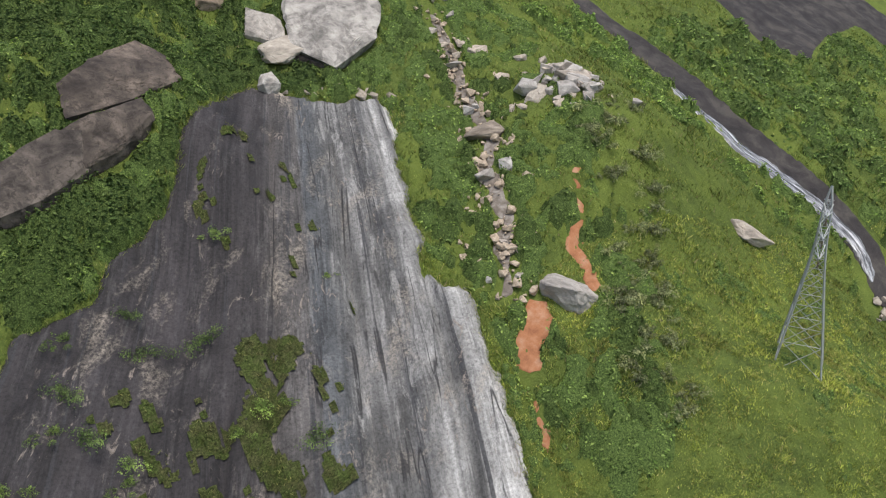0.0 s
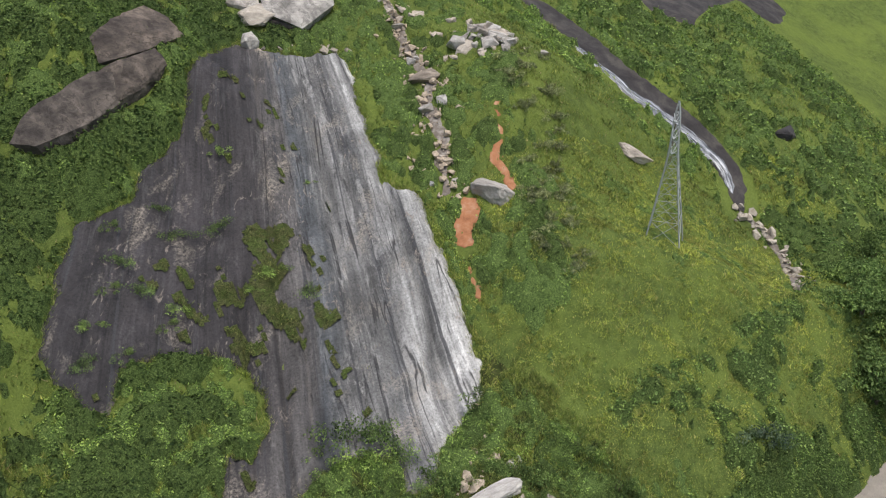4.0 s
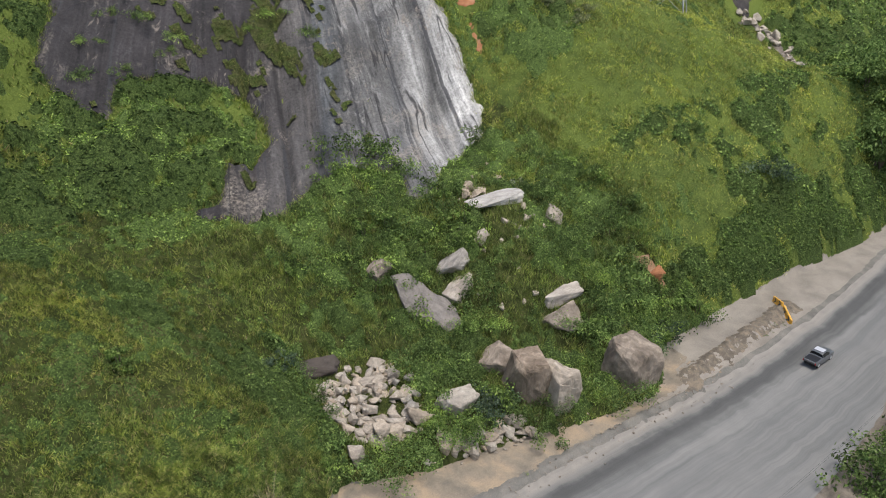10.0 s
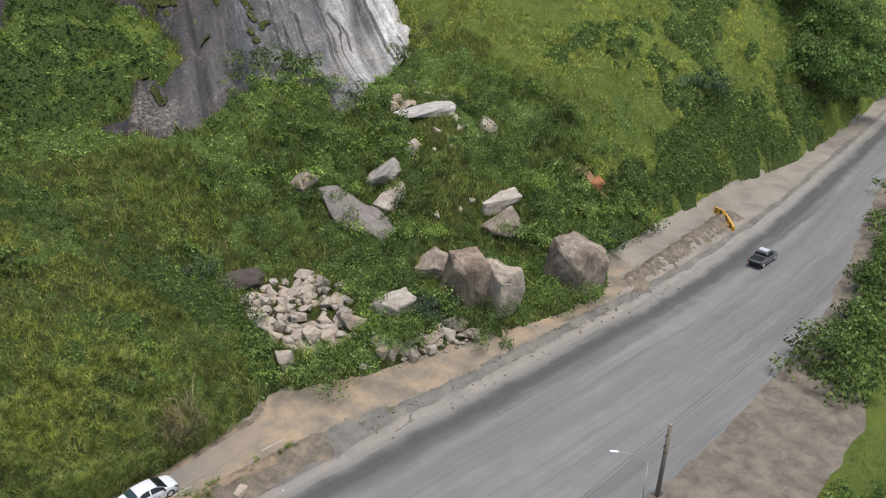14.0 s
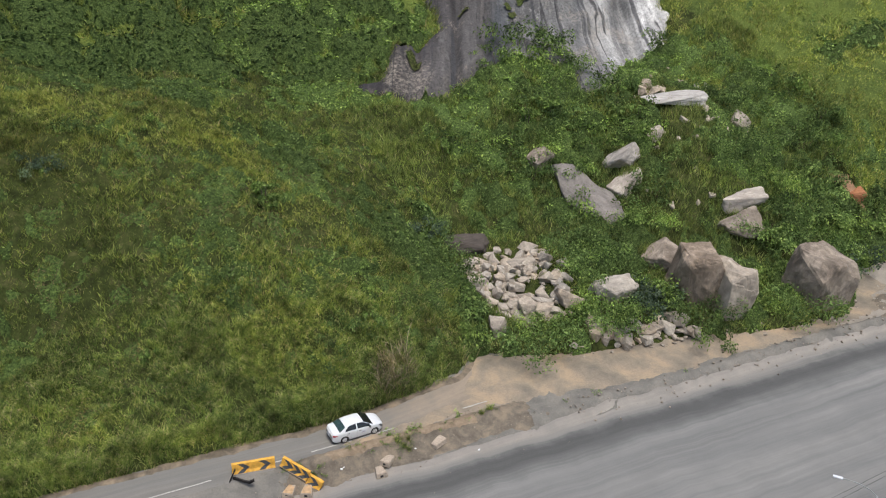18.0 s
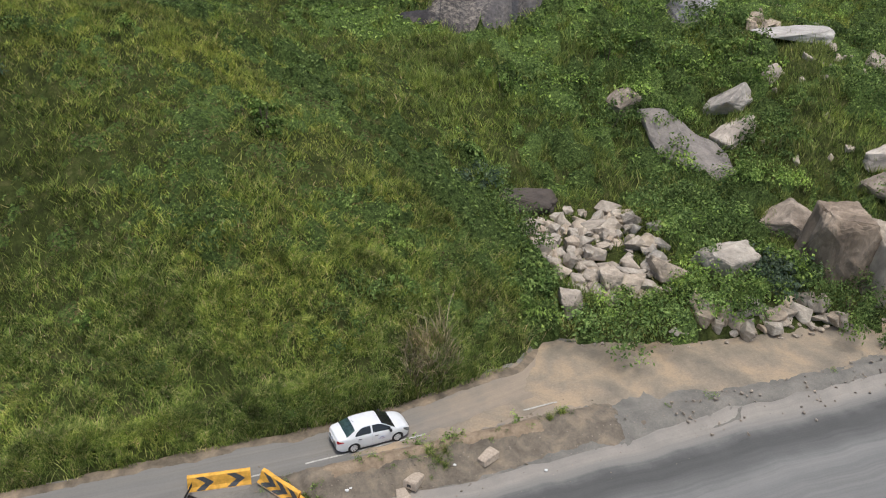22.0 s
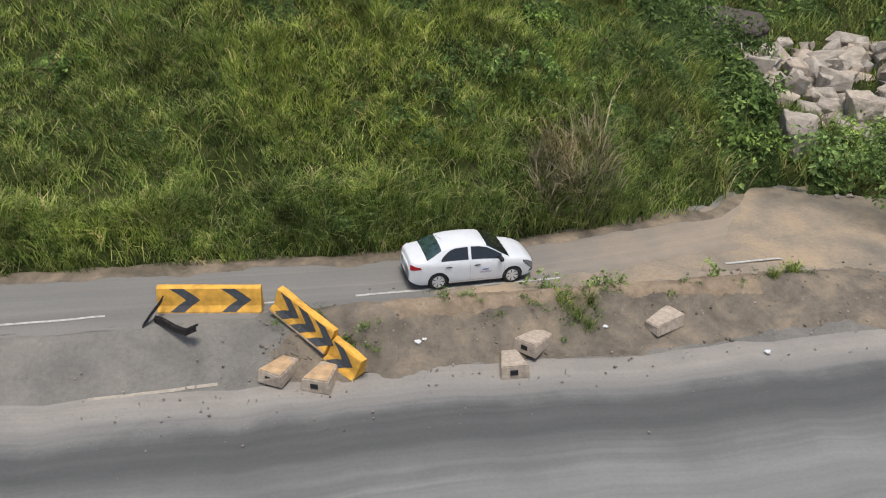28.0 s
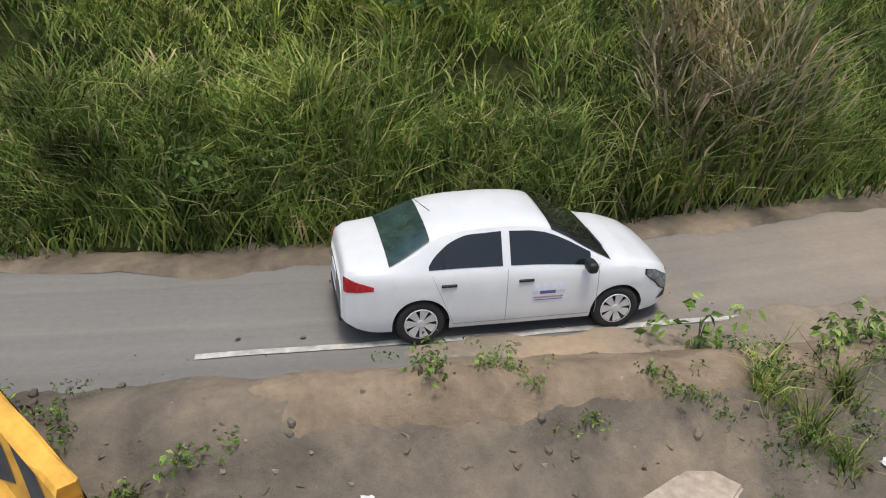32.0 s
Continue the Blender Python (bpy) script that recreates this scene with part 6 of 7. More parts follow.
        part("tail_light", sh.patch(-2.14, -1.80, 12, 6, lambda x, t: (s * sh.side(x, 0.84 - 0.06 * (x + 1.8) / 0.34 * -1 + (t - 0.5) * (0.04 + 0.15 * (-1.78 - x) / 0.36)), 0.80 - 0.1 * (x + 1.8) + (t - 0.5) * (0.04 + 0.15 * (-1.78 - x) / 0.36)), 0.007), M_TAIL, root, "red tail light")
        part("fog_lamp_recess", sh.patch(1.82, 2.0, 8, 5, lambda x, t: (s * sh.side(x, 0.32 + 0.15 * t * (x - 1.78) / 0.22), 0.32 + 0.15 * t * (x - 1.78) / 0.22), 0.006), M_BLACK, root)
        sticker = part("door_sticker", sh.patch(0.10, 0.52, 8, 6, lambda x, t: (s * sh.side(x, 0.50 + 0.24 * t), 0.50 + 0.24 * t), 0.004), M_PRINT, root, "pale grey printed panel")
        part("print_bar", sh.patch(0.20, 0.40, 4, 3, lambda x, t: (s * sh.side(x, 0.60 + 0.045 * t), 0.60 + 0.045 * t), 0.007), M_INK, sticker)
        part("print_bar", sh.patch(0.12, 0.50, 4, 3, lambda x, t: (s * sh.side(x, 0.545 + 0.02 * t), 0.545 + 0.02 * t), 0.007), M_REDINK, sticker)
        part("print_bar", sh.patch(0.13, 0.49, 4, 3, lambda x, t: (s * sh.side(x, 0.515 + 0.012 * t), 0.515 + 0.012 * t), 0.007), M_INK, sticker)
        wheel(root, -1.24, s * 0.715, s)
        wheel(root, 1.23, s * 0.715, s)

    def screen(x, t):
        a = math.radians(7 + 166 * t)
        y, z = sh.roof(x, a if a <= math.pi / 2 else math.pi - a)
        return (y if a <= math.pi / 2 else -y), z
    part("windscreen", sh.patch(0.36, 1.10, 16, 21, screen, 0.008), M_GLASS, root, "dark sloping windscreen")
    part("rear_window", sh.patch(-1.62, -1.13, 14, 21, screen, 0.008), M_REARGLASS, root, "greenish sloping rear window")
    part("grille", box_bm(2.035, 0, 0.56, 0.03, 0.8, 0.07, 0.01), M_BLACK, root)
    part("lower_grille", box_bm(2.045, 0, 0.34, 0.03, 0.8, 0.12, 0.01), M_BLACK, root)
    part("rear_bumper_trim", box_bm(-2.165, 0, 0.32, 0.03, 1.1, 0.1, 0.01), M_BLACK, root)
    part("plate", box_bm(-2.182, 0, 0.70, 0.012, 0.4, 0.13, 0.004), M_PRINT, root)
    part("wiper", box_bm(1.06, -0.25, 1.03, 0.03, 0.55, 0.012, 0.004), M_BLACK, root)
    bm = bmesh.new()
    bmesh.ops.create_cone(bm, cap_ends=True, segments=6, radius1=0.006, radius2=0.003, depth=0.28, matrix=Matrix.Translation((-1.12, 0.0, 1.49)) @ Matrix.Rotation(radians(-50), 4, "Y"))
    part("antenna", bm, M_BLACK, root)
    return root


car = sedan()
CAR_YAW = 3.4
cx0, cy0 = 3.86 - 0.715 * math.sin(radians(CAR_YAW)), 0.075 + 0.715 * math.cos(radians(CAR_YAW))
car.matrix_world = Matrix.Translation((cx0, cy0, float(road_height(cx0)) + 0.075)) @ pose(0, 0, 0, 0, 2.06, CAR_YAW)


def pickup():
    root = new("pickup_truck", None)
    tagged(root, "dark grey pickup truck driving on the highway", "pickup truck")
    top = [(-2.5, 0.95), (-2.45, 1.06), (-0.9, 1.08), (-0.85, 1.12), (-0.78, 1.6), (-0.5, 1.72), (0.3, 1.72), (0.55, 1.62), (1.15, 1.16), (1.3, 1.12), (2.2, 1.0), (2.45, 0.85), (2.5, 0.6)]
    belt = [(-2.5, 0.9), (-2.45, 1.02), (-0.9, 1.04), (0, 1.06), (1.2, 1.05), (2.2, 0.92), (2.5, 0.5)]
    wide = [(-2.5, 0.8), (-2.3, 0.88), (0, 0.9), (1.6, 0.89), (2.3, 0.8), (2.5, 0.6)]
    rail = [(-2.5, 0.4), (-0.85, 0.4), (-0.75, 0.86), (0.5, 0.86), (1.1, 0.7), (1.3, 0.4), (2.5, 0.4)]
    sh = Shell(top, belt, wide, rail, (-1.55, 1.55), 0.42, 0.35, 0.3)
    smooth(part("body", sh.skin(sorted(list(np.linspace(-2.5, 2.5, 60)) + [-0.86, -0.84, -0.78])), M_GREYCAR, root, "dark grey paint"))
    part("underbody", box_bm(0, 0, 0.5, 4.4, 1.3, 0.4, 0.05), M_BLACK, root)
    part("cargo_bed", box_bm(-1.68, 0, 1.09, 1.35, 1.5, 0.05, 0.01), M_BLACK, root, "dark cargo bed cover")
    part("roof_panel", box_bm(-0.1, 0, 1.735, 0.9, 1.15, 0.03, 0.01), M_ALLOY, root, "light reflecting roof")

    def screen(x, t):
        a = math.radians(8 + 164 * t)
        y, z = sh.roof(x, a if a <= math.pi / 2 else math.pi - a)
        return (y if a <= math.pi / 2 else -y), z
    part("windscreen", sh.patch(0.6, 1.15, 10, 15, screen, 0.01), M_GLASS, root)
    part("rear_window", sh.patch(-0.84, -0.79, 4, 15, screen, 0.02), M_GLASS, root)
    for s in (-1, 1):
        part("side_window", sh.patch(-0.7, 0.9, 14, 5, lambda x, t: (s * sh.upper(x, 0.1 + 0.8 * t)[0], sh.upper(x, 0.1 + 0.8 * t)[1]), 0.01), M_GLASS, root)
        part("tail_light", box_bm(-2.5, s * 0.76, 0.86, 0.04, 0.12, 0.3, 0.01), M_TAIL, root)
        for wx in (-1.55, 1.55):
            w = wheel(root, wx, s * 0.78, s, 6)
            w.scale, w.location.z = (1.25, 1.1, 1.25), 0.36
    return root


TRUCK = (77.5, -7.2)
truck = pickup()
truck.matrix_world = Matrix.Translation((TRUCK[0], TRUCK[1], float(ground_height(*TRUCK)) + 0.07)) @ pose(0, 0, 0, 0, 2.06, 4)

# ---- concrete barriers with painted chevrons ----
M_YELLOW = plain("worn_yellow_paint", (0.62, 0.33, 0.05), 0.75, 0, 3, 0.3)
M_CHEVRON = plain("dark_grey_paint", (0.055, 0.06, 0.065), 0.75, 0, 6, 0.3)
M_CONCRETE = plain("raw_concrete", (0.37, 0.305, 0.235), 0.9, 0, 6, 0.3)
M_DUSTYTOP = plain("dusty_orange_concrete", (0.46, 0.31, 0.17), 0.9, 0, 3, 0.3)


def barrier_bm(length, h=0.82, base=0.6, crest=0.2, jag=0.0, seed=1):
    r = random.Random(seed)
    prof = [(-base / 2, 0), (-base / 2, 0.09), (-base / 2 + 0.1, 0.26), (-crest / 2 - 0.02, h - 0.03), (-crest / 2 + 0.02, h), (crest / 2 - 0.02, h), (crest / 2 + 0.02, h - 0.03), (base / 2 - 0.1, 0.26), (base / 2, 0.09), (base / 2, 0)]
    bm = bmesh.new()
    n = max(4, int(length / 0.22))
    rows = []
    for i in range(n + 1):
        x = -length / 2 + length * i / n
        row = []
        for y, z in prof:
            e = jag if i in (0, n) else 0.006
            row.append(bm.verts.new((x + r.uniform(-1, 1) * e, y + r.uniform(-1, 1) * 0.006, z + (r.uniform(-1, 1) * (0.006 + jag * 0.3) if z > 0.1 else 0))))
        rows.append(row)
    for a, b in zip(rows, rows[1:]):
        for k in range(len(prof)):
            bm.faces.new((a[k], b[k], b[(k + 1) % len(prof)], a[(k + 1) % len(prof)]))
    bm.faces.new(rows[0])
    bm.faces.new(rows[-1][::-1])
    return bm


def chevron_bm(x, side, h=0.82, base=0.6, crest=0.2, w=0.42, reach=0.5):
    """A pointed arrow painted on one sloping face: its tip points to +x."""
    y0, z0, y1, z1 = side * (base / 2 - 0.1), 0.26, side * (crest / 2 + 0.02), h - 0.03
    bm = bmesh.new()

    def at(px, t):
        if t < 0.0:
            return bm.verts.new((px, side * (base / 2 - 0.1 + 0.1 * -t / 0.3) + side * 0.005, 0.26 + 0.17 * t / 0.3))
        return bm.verts.new((px, y0 + (y1 - y0) * t + side * 0.006, z0 + (z1 - z0) * t + 0.002))
    ts = [-0.3, 0.0, 0.32, 0.66, 1.0]
    L, R = [], []
    for t in ts:
        off = reach * (1 - abs((t + 0.3) / 1.3 - 0.5) * 2)
        L.append(at(x + off, t))
        R.append(at(x + off + w, t))
    for k in range(len(ts) - 1):
        bm.faces.new((L[k], R[k], R[k + 1], L[k + 1]))
    return bm


def barrier(length, marks, label, seed, jag=0.0, flip=1):
    body = part("barrier", barrier_bm(length, jag=jag, seed=seed), M_YELLOW)
    tagged(body, label, "road barrier", "chevron barriers")
    for x in marks:
        for s in (-1, 1):
            part("chevron", chevron_bm(x, s), M_CHEVRON, body, "dark grey painted chevron")
    part("worn_base", box_bm(0, 0, 0.03, length * 0.98, 0.63, 0.06, 0.015), M_CONCRETE, body, "bare grey concrete foot")
    return body


def lay(ob, ax, ay, bx, by, lift=0.05, roll=0.0):
    mx, my = (ax + bx) / 2, (ay + by) / 2
    z = float(ground_height(mx, my))
    slope = float(ground_height(bx, by) - ground_height(ax, ay)) / math.hypot(bx - ax, by - ay)
    ob.matrix_world = Matrix.Translation((mx, my, z + lift)) @ pose(0, 0, 0, roll, -math.degrees(math.atan(slope)), math.degrees(math.atan2(by - ay, bx - ax)))
    return ob


lay(barrier(3.05, (-1.15, 0.35), "yellow concrete barrier with grey chevrons across the lane", 1), -5.8, -0.06, -2.92, -0.46)
lay(barrier(2.25, (-1.0, -0.3, 0.4), "yellow chevron barrier set at an angle", 2, 0.03), -2.38, -0.75, -1.0, -2.25)
lay(barrier(1.15, (-0.5,), "short broken yellow barrier at the end of the row", 3, 0.07), -0.96, -2.3, -0.3, -3.05)
lay(barrier(3.0, (-1.15, 0.35), "distant yellow concrete barrier on its dirt island", 4), 86.0, 4.6, 84.2, 2.2)
lay(barrier(3.0, (-1.15, 0.35), "distant yellow barrier beside the highway", 5), 84.0, 2.0, 82.2, -0.4)


def broken_block(seed, label, top_mat):
    """A broken barrier end: wedge-shaped, with a square lifting hole."""
    r = random.Random(seed)
    bm = bmesh.new()
    L, W0, W1, H0, H1 = 1.1, 0.86, 0.6, 0.42, 0.32
    x0, x1 = -L / 2, L / 2
    cols = []
    for x, w, h in ((x0, W0, H0), (x1, W1, H1)):
        cols.append([bm.verts.new((x + r.uniform(-.05, .05), y + r.uniform(-.04, .04), z)) for y, z in ((-w / 2, 0), (w / 2, 0), (w / 2 - 0.05, h), (-w / 2 + 0.05, h))])
    a, b = cols
    for k in range(4):
        bm.faces.new((a[k], b[k], b[(k + 1) % 4], a[(k + 1) % 4]))
    bm.faces.new(a[::-1])
    bm.faces.new(b)
    bmesh.ops.bevel(bm, geom=bm.edges[:], offset=0.03, segments=2, affect="EDGES")
    ob = part("concrete_block", bm, M_CONCRETE)
    tagged(ob, label, "concrete block", "broken concrete blocks")
    t = bmesh.new()
    for x, w, h in ((x0 + 0.05, W0 - 0.16, H0), (x1 - 0.05, W1 - 0.16, H1)):
        for y in (-w / 2, w / 2):
            t.verts.new((x, y, h + 0.004))
    t.verts.ensure_lookup_table()
    t.faces.new([t.verts[i] for i in (0, 2, 3, 1)])
    part("painted_top", t, top_mat, ob, "worn paint on the top")
    part("lifting_hole", box_bm(x0 - 0.002, 0.02, 0.22, 0.05, 0.22, 0.15), M_BLACK, ob, "dark square hole")
    return ob


for i, (bx, by, yaw, mat, lb) in enumerate([(-2.45, -2.75, 55, M_DUSTYTOP, "orange-topped broken concrete block on the gravel"), (-1.3, -3.15, 65, M_DUSTYTOP, "yellow-topped broken concrete block on the gravel"),
                                             (4.2, -3.3, 85, M_CONCRETE, "grey-brown broken concrete block"), (5.15, -2.5, 40, M_CONCRETE, "tilted grey-brown broken concrete block"), (9.4, -2.3, 205, M_CONCRETE, "broken concrete block against the dirt bank")]):
    blk = broken_block(40 + i, lb, mat)
    blk.matrix_world = Matrix.Translation((bx, by, float(ground_height(bx, by)) + 0.03)) @ pose(0, 0, 0, 0, 2, yaw)

# ---- road markings ----
M_LINE = plain("worn_white_line", (0.40, 0.385, 0.345), 0.9, 0, 8, 0.35)


def marking(x0, x1, yf, wide, lift, label):
    n = max(4, int((x1 - x0) / 0.25))
    xs = np.linspace(x0, x1, n)
    yc = yf(xs)
    e = 0.035 * fbm(xs * 2.1, xs * 0, 15)
    X = np.stack([xs, xs], 1)
    Y = np.stack([yc - wide / 2 + e, yc + wide / 2 + e * 0.5], 1)
    Z = ground_height(X, Y) + lift
    ob = new("lane_marking", raw_mesh("lane_marking", np.stack([X.ravel(), Y.ravel(), Z.ravel()], 1), grid_faces(n, 2), M_LINE))
    return tagged(ob, label, "road marking", kind="structure")


old_edge = lambda x: -0.08 + 0.03 * x
for a, b in ((-24.0, -16.0), (-13.5, -7.4), (-2.9, -2.2), (0.0, 11.4), (12.8, 15.0)):
    marking(a, b, old_edge, 0.11, 0.135 if a > 12 else 0.09, "worn white edge line on the lane")
M_FADED = plain("faded_line", (0.33, 0.29, 0.23), 0.9, 0, 6, 0.2)
marking(-7.6, -4.2, lambda x: -3.0 + 0.05 * (x + 6), 0.12, 0.064, "faded yellowish edge line on the shoulder").data.materials[0] = M_FADED

# ---- lattice pylon ----
M_STEEL = plain("galvanised_steel", (0.40, 0.41, 0.40), 0.6, 0.3, 20, 0.2)


def bar_bm(bm, a, b, w):
    a, b = Vector(a), Vector(b)
    d = (b - a)
    u = d.cross(Vector((0.3, 0.5, 0.81))).normalized() * w
    v = d.cross(u).normalized() * w
    ends = [[bm.verts.new(p + o) for o in (u, v, -u, -v)] for p in (a, b)]
    for k in range(4):
        bm.faces.new((ends[0][k], ends[0][(k + 1) % 4], ends[1][(k + 1) % 4], ends[1][k]))


def pylon(x, y, yaw):
    root = new("electricity_pylon", None)
    tagged(root, "grey steel lattice electricity pylon on the grassy ridge", "pylon")
    z0 = float(ground_height(x, y))
    root.matrix_world = Matrix.Translation((x, y, z0)) @ pose(0, 0, 0, 0, 0, yaw) @ Matrix.Diagonal((1.4, 1.4, 1.22, 1))
    levels = [(0.0, 2.2), (3.6, 1.75), (6.6, 1.38), (9.2, 1.05), (11.4, 0.78), (13.2, 0.6), (14.8, 0.48), (16.4, 0.42), (18.0, 0.36), (19.4, 0.25), (21.0, 0.02)]
    sgn = [(1, 1), (-1, 1), (-1, -1), (1, -1)]
    for sx, sy in sgn:
        bm = bmesh.new()
        gz = float(ground_height(x + 2.2 * sx * 0.7, y + 2.2 * sy * 0.7)) - z0
        pts = [(sx * 2.25, sy * 2.25, min(0.0, gz) - 0.6)] + [(sx * w, sy * w, h) for h, w in levels]
        rings = [[bm.verts.new(Vector(p) + Vector(o) * 0.09) for o in ((1, 0, 0), (0, 1, 0), (-1, 0, 0), (0, -1, 0))] for p in pts]
        for lo, hi in zip(rings, rings[1:]):
            for k in range(4):
                bm.faces.new((lo[k], lo[(k + 1) % 4], hi[(k + 1) % 4], hi[k]))
        part("leg", bm, M_STEEL, root)
    for k in range(4):
        (ax, ay), (bx, by) = sgn[k], sgn[(k + 1) % 4]
        for (h0, w0), (h1, w1) in zip(levels[:-2], levels[1:-1]):
            for lo, hi in (((ax * w0, ay * w0, h0), (bx * w1, by * w1, h1)), ((bx * w0, by * w0, h0), (ax * w1, ay * w1, h1)), ((ax * w1, ay * w1, h1), (bx * w1, by * w1, h1))):
                bm = bmesh.new()
                bar_bm(bm, lo, hi, 0.036)
                part("brace", bm, M_STEEL, root)
    for h, reach in ((14.0, 2.9), (16.2, 2.9), (18.4, 2.4)):
        for s in (-1, 1):
            bm = bmesh.new()
            w = 0.5
            for sy in (-1, 1):
                bar_bm(bm, (s * w, sy * w * 0.8, h), (s * reach, 0, h + 0.25), 0.06)
                bar_bm(bm, (s * w, sy * w * 0.8, h + 0.9), (s * reach, 0, h + 0.25), 0.05)
            arm = part("cross_arm", bm, M_STEEL, root)
            ins = bmesh.new()
            for q in range(5):
                bmesh.ops.create_cone(ins, cap_ends=True, segments=8, radius1=0.09, radius2=0.05, depth=0.12, matrix=Matrix.Translation((s * reach, 0, h - 0.05 - q * 0.16)))
            part("insulator", ins, M_BARK, arm, "brown insulator string")
    return root


pylon(112.6, 49.8, 33)

# ---- utility pole, street lamp and wires on the outer side of the highway ----
M_WOOD = plain("weathered_pole_wood", (0.17, 0.145, 0.115), 0.9, 0, 14, 0.4)
M_CABLE = plain("black_cable", (0.03, 0.03, 0.03), 0.7, 0, 20, 0.2)


def cone_bm(r0, r1, h, seg=14, at=(0, 0, 0)):
    bm = bmesh.new()
    bmesh.ops.create_cone(bm, cap_ends=True, segments=seg, radius1=r0, radius2=r1, depth=h, matrix=Matrix.Translation((at[0], at[1], at[2] + h / 2)))
    return bm


def utility_pole(x, y, h):
    root = new("utility_pole", None)
    tagged(root, "weathered brown wooden utility pole beside the highway", "utility pole")
    root.matrix_world = Matrix.Translation((x, y, float(ground_height(x, y)) - 0.3)) @ pose(0, 0, 0, 1.5, 1.0, 0)
    smooth(part("pole", cone_bm(0.19, 0.15, h), M_WOOD, root))
    smooth(part("pole_cap", cone_bm(0.12, 0.10, 0.03, 14, (0, 0, h)), M_CONCRETE, root, "hollow pale pole top"))
    for k, z in enumerate((h - 0.9, h - 1.9)):
        arm = part("bracket", box_bm(-0.3, 0, z, 0.5, 0.05, 0.05, 0.01), M_CABLE, root)
        for j in range(2):
            part("insulator", cone_bm(0.05, 0.03, 0.14, 8, (-0.35 + 0.12 * j, 0, z)), M_CABLE, arm)
    part("band", cone_bm(0.185, 0.185, 0.08, 14, (0, 0, h - 2.6)), M_CABLE, root)
    coil = bmesh.new()
    ring = [Vector((0.28 * math.cos(a), -0.22, 0.55 + 0.28 * math.sin(a))) for a in np.linspace(0, 6.28318, 17)]
    for a, b in zip(ring, ring[1:]):
        bar_bm(coil, a, b, 0.035)
    part("cable_coil", coil, M_CABLE, root, "black coil of spare cable")
    return root


utility_pole(33.4, -22.9, 7.2)


def street_lamp(x, y, h, yaw):
    root = new("street_lamp", None)
    tagged(root, "slim pale grey street lamp with a curved arm", "street lamp")
    root.matrix_world = Matrix.Translation((x, y, float(ground_height(x, y)))) @ pose(0, 0, 0, 0, 0, yaw)
    smooth(part("post", cone_bm(0.07, 0.04, h, 10), M_STEEL, root))
    bm = bmesh.new()
    pts = [Vector((0, 0, h - 0.1)), Vector((0.5, 0, h + 0.35)), Vector((1.3, 0, h + 0.6)), Vector((2.2, 0, h + 0.65))]
    for a, b in zip(pts, pts[1:]):
        bar_bm(bm, a, b, 0.03)
    part("arm", bm, M_STEEL, root)
    smooth(part("lamp_head", box_bm(2.45, 0, h + 0.65, 0.6, 0.22, 0.09, 0.03), M_PRINT, root, "pale lamp head"))
    return root


street_lamp(30.6, -23.4, 5.2, 130)


def wire(a, b, sag, label):
    bm = bmesh.new()
    pts = []
    for k in range(25):
        t = k / 24
        p = Vector(a).lerp(Vector(b), t)
        p.z -= sag * 4 * t * (1 - t)
        pts.append(p)
    for p, q in zip(pts, pts[1:]):
        bar_bm(bm, p, q, 0.012)
    return tagged(part("overhead_wire", bm, M_CABLE), label, "wire", "overhead wires")


for dy, dz in ((0, 0), (0.25, -0.9)):
    wire((33.1, -22.9 + dy, 5.0 + dz), (78.0, -19.5 + dy, 3.6 + dz), 0.7, "thin black overhead wire from the pole")
    wire((33.1, -22.9 + dy, 5.0 + dz), (-12.0, -25.2 + dy, 6.6 + dz), 0.7, "thin black overhead wire along the road")

# ---- scrap, litter and plants by the lane ----
M_SCRAP = plain("burnt_black_plastic", (0.035, 0.03, 0.027), 0.6, 0, 5, 0.6)
M_LITTER = plain("white_litter", (0.62, 0.62, 0.6), 0.5, 0, 20, 0.2)


def scrap(x, y, yaw):
    root = new("car_bumper_scrap", None)
    tagged(root, "torn black car bumper lying on the gravel", "scrap")
    root.matrix_world = Matrix.Translation((x, y, float(ground_height(x, y)) + 0.06)) @ pose(0, 0, 0, 0, 0, yaw)
    for nm, pts, w in (("bumper_strip", [(-0.75, 0.35, 0.05), (-0.35, 0.1, 0.16), (0.1, -0.1, 0.10), (0.5, -0.28, 0.12), (0.85, -0.25, 0.3)], 0.13), ("torn_flap", [(-0.95, -0.05, 0.02), (-0.8, 0.2, 0.25), (-0.62, 0.55, 0.5), (-0.55, 0.62, 0.62)], 0.1)):
        bm = bmesh.new()
        rows = []
        for i, p in enumerate(pts):
            p = Vector(p)
            rows.append([bm.verts.new(p + Vector((0.02 * k, w * math.cos(k * 1.1) - w, w * math.sin(k * 1.1)))) for k in range(4)])
        for a, b in zip(rows, rows[1:]):
            for k in range(3):
                bm.faces.new((a[k], b[k], b[k + 1], a[k + 1]))
        bmesh.ops.solidify(bm, geom=bm.faces[:], thickness=0.02)
        part(nm, bm, M_SCRAP, root)
    return root


scrap(-5.35, -1.1, -20)


def crumpled(x, y, s, seed, label):
    bm = bmesh.new()
    bmesh.ops.create_icosphere(bm, subdivisions=2, radius=1)
    for v in bm.verts:
        v.co *= 0.7 + 0.6 * noise.noise(v.co * 2.1 + Vector((seed, 0, 0)))
        v.co.z = max(0, v.co.z * 0.5 + 0.2)
    ob = part("litter", bm, M_LITTER)
    ob.matrix_world = Matrix.Translation((x, y, float(ground_height(x, y)) + 0.12)) @ Matrix.Diagonal((s, s, s, 1))
    return tagged(ob, label, "litter", "roadside litter")


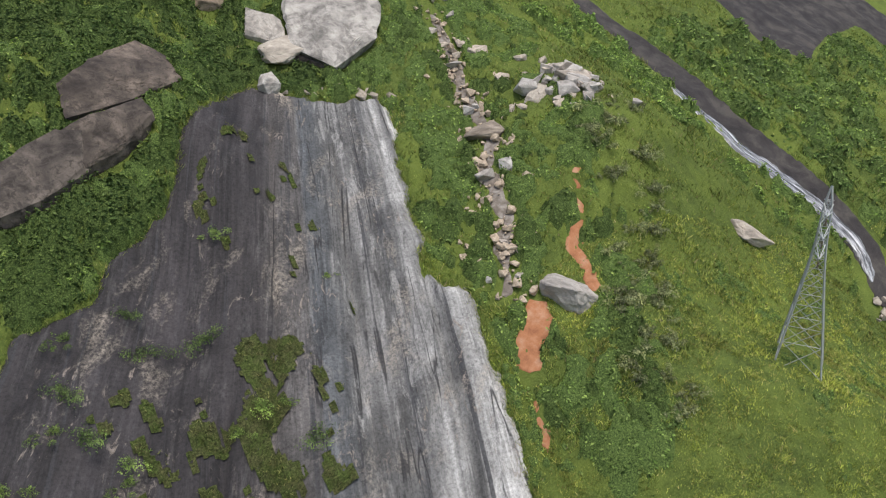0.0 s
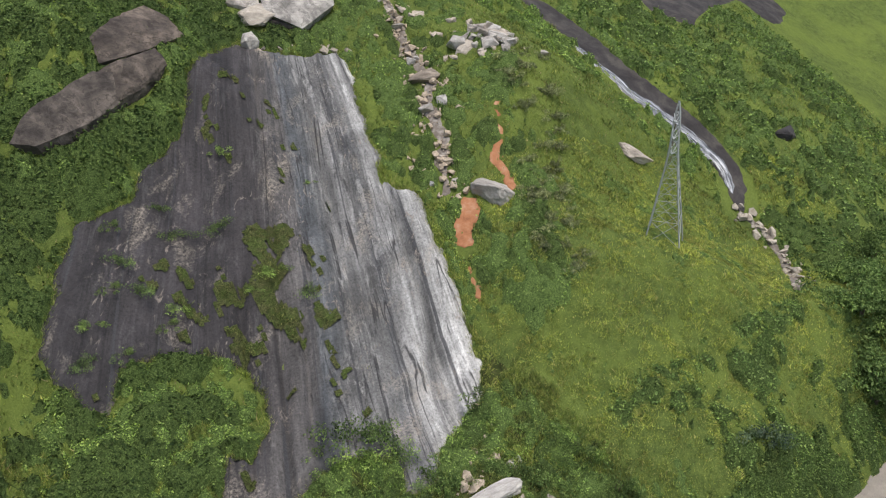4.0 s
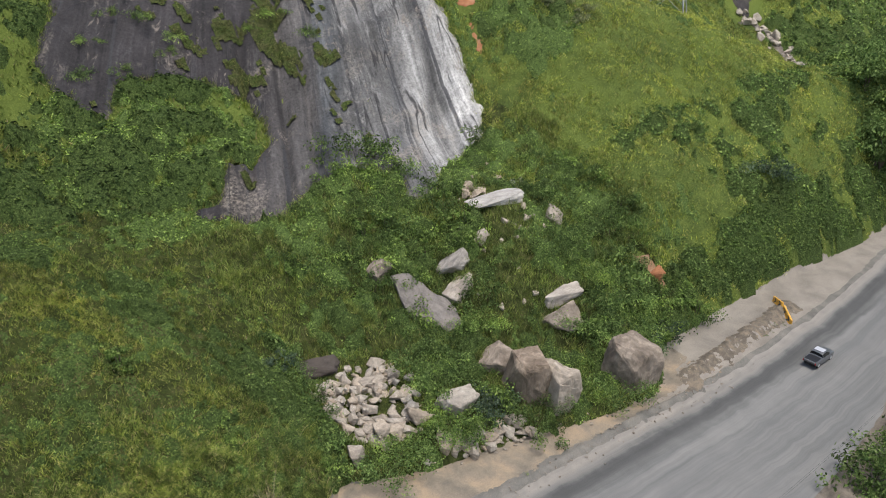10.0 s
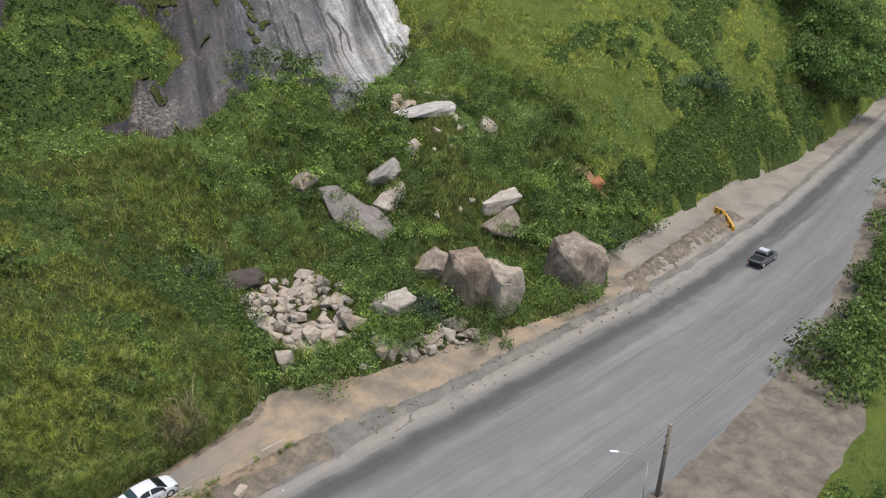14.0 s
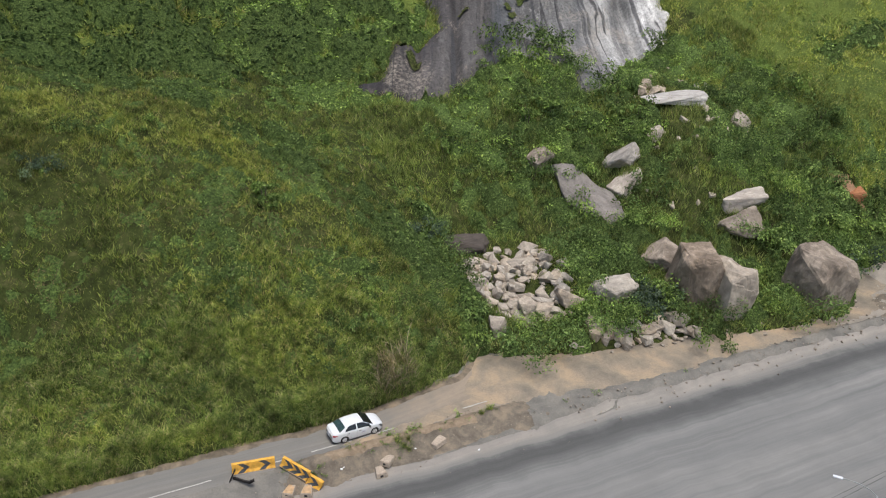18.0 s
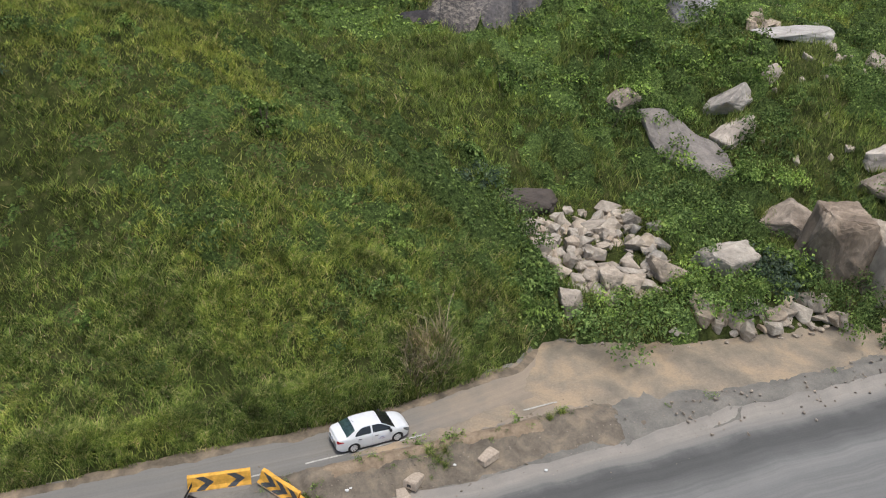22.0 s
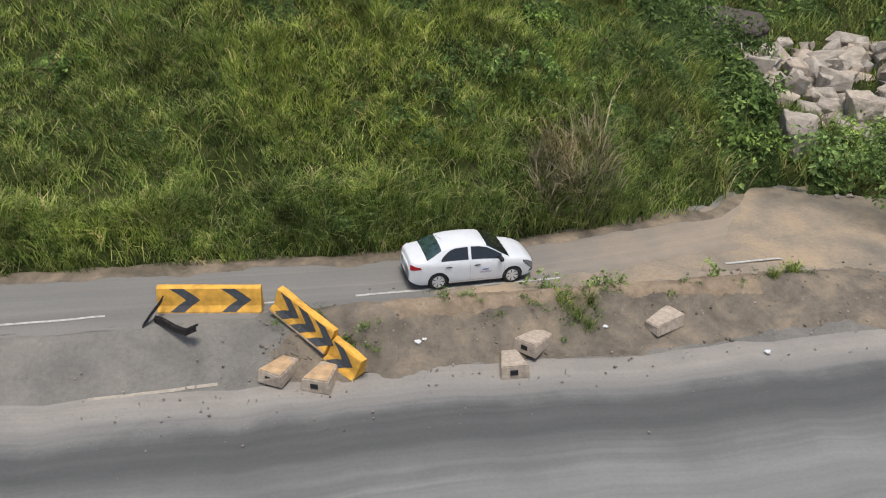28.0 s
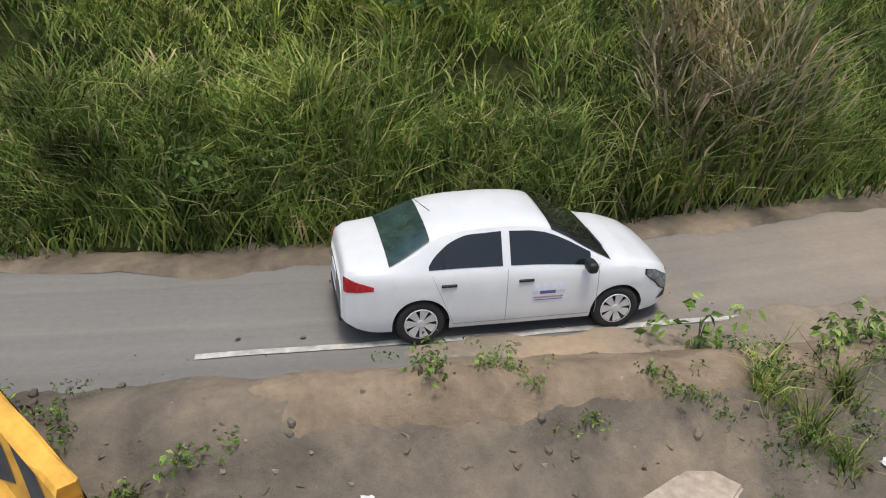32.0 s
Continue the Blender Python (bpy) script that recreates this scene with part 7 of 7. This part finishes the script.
crumpled(1.6, -2.2, 0.14, 3.0, "crumpled clear white plastic litter")
crumpled(1.82, -2.13, 0.09, 5.0, "small white crumpled piece of litter")
crumpled(7.5, -2.2, 0.1, 7.0, "small white litter on the bank")
crumpled(12.0, -4.1, 0.13, 9.0, "white litter beside the highway")


weeds = [shrub(401, M_LEAF_LIGHT, 0.5, 0.26, 7, 150, 0.06, "small green weed on the dirt bank", "weed"), shrub(402, M_LEAF, 0.6, 0.3, 8, 190, 0.065, "dark green weed on the dirt bank", "weed"), shrub(403, M_LEAF_LIGHT, 0.45, 0.5, 6, 90, 0.1, "tall green weed with broad leaves", "weed")]
for w in weeds:
    w["category"], w["group"] = "weed", "weeds on the dirt bank"
    w.children[1].scale = (0.25, 0.25, 0.8)
weed_spots = [[(-1.9, -1.0), (-1.6, -1.5), (-0.4, -2.0), (0.2, -2.2), (3.2, -0.9), (3.6, -1.1), (5.2, -1.3), (6.0, -2.5), (-2.3, -1.2), (2.5, -1.2), (9.8, -1.6), (12.5, -1.4), (0.0, -1.7), (4.2, -1.7), (14.4, -0.9), (33, -2.6), (21, -2.0), (24, -2.4)],
              [(6.2, -1.2), (6.6, -1.5), (7.0, -1.3), (6.4, -1.9), (7.3, -1.8), (5.6, -1.6), (13.6, -1.0), (14.8, -0.8), (7.8, -1.4), (-1.2, -1.2), (10.6, -1.2), (78, -0.2), (80, 0.6), (76.5, -0.4), (81, -0.2)],
              [(8.0, -0.8), (8.5, -0.7), (7.7, -0.9), (5.9, -0.7), (14.9, -0.5), (12.0, -0.6)]]
for w, spots in zip(weeds, weed_spots):
    for i, (x, y) in enumerate(spots):
        sc = rb.uniform(0.7, 1.3)
        m = Matrix.Translation((x, y, float(ground_height(x, y)) + 0.08)) @ pose(0, 0, 0, 0, 0, rb.uniform(0, 360)) @ Matrix.Diagonal((sc, sc, sc, 1))
        if i == 0:
            w.matrix_basis = m
        else:
            copy_thing(w, m)


def tuft(x, y, n, tall, mat, label):
    a, r = rng.uniform(0, 6.28, n), rng.uniform(0, 0.22, n)
    px, py = x + r * np.cos(a), y + r * np.sin(a)
    ob = grow("grass_tuft", px, py, ground_height(px, py) + 0.1, np.full(n, tall), 0.022, mat, 1.1, label, "grass tuft")
    del ob["kind"]
    return ob


for x, y, t in ((6.7, -1.9, 0.55), (6.3, -1.55, 0.5), (7.2, -1.6, 0.5), (14.6, -0.9, 0.5), (13.7, -1.2, 0.4), (7.0, -2.2, 0.4), (-0.5, -2.1, 0.3)):
    tuft(x, y, 90, t, M_TALL, "arching green grass tuft on the bank")
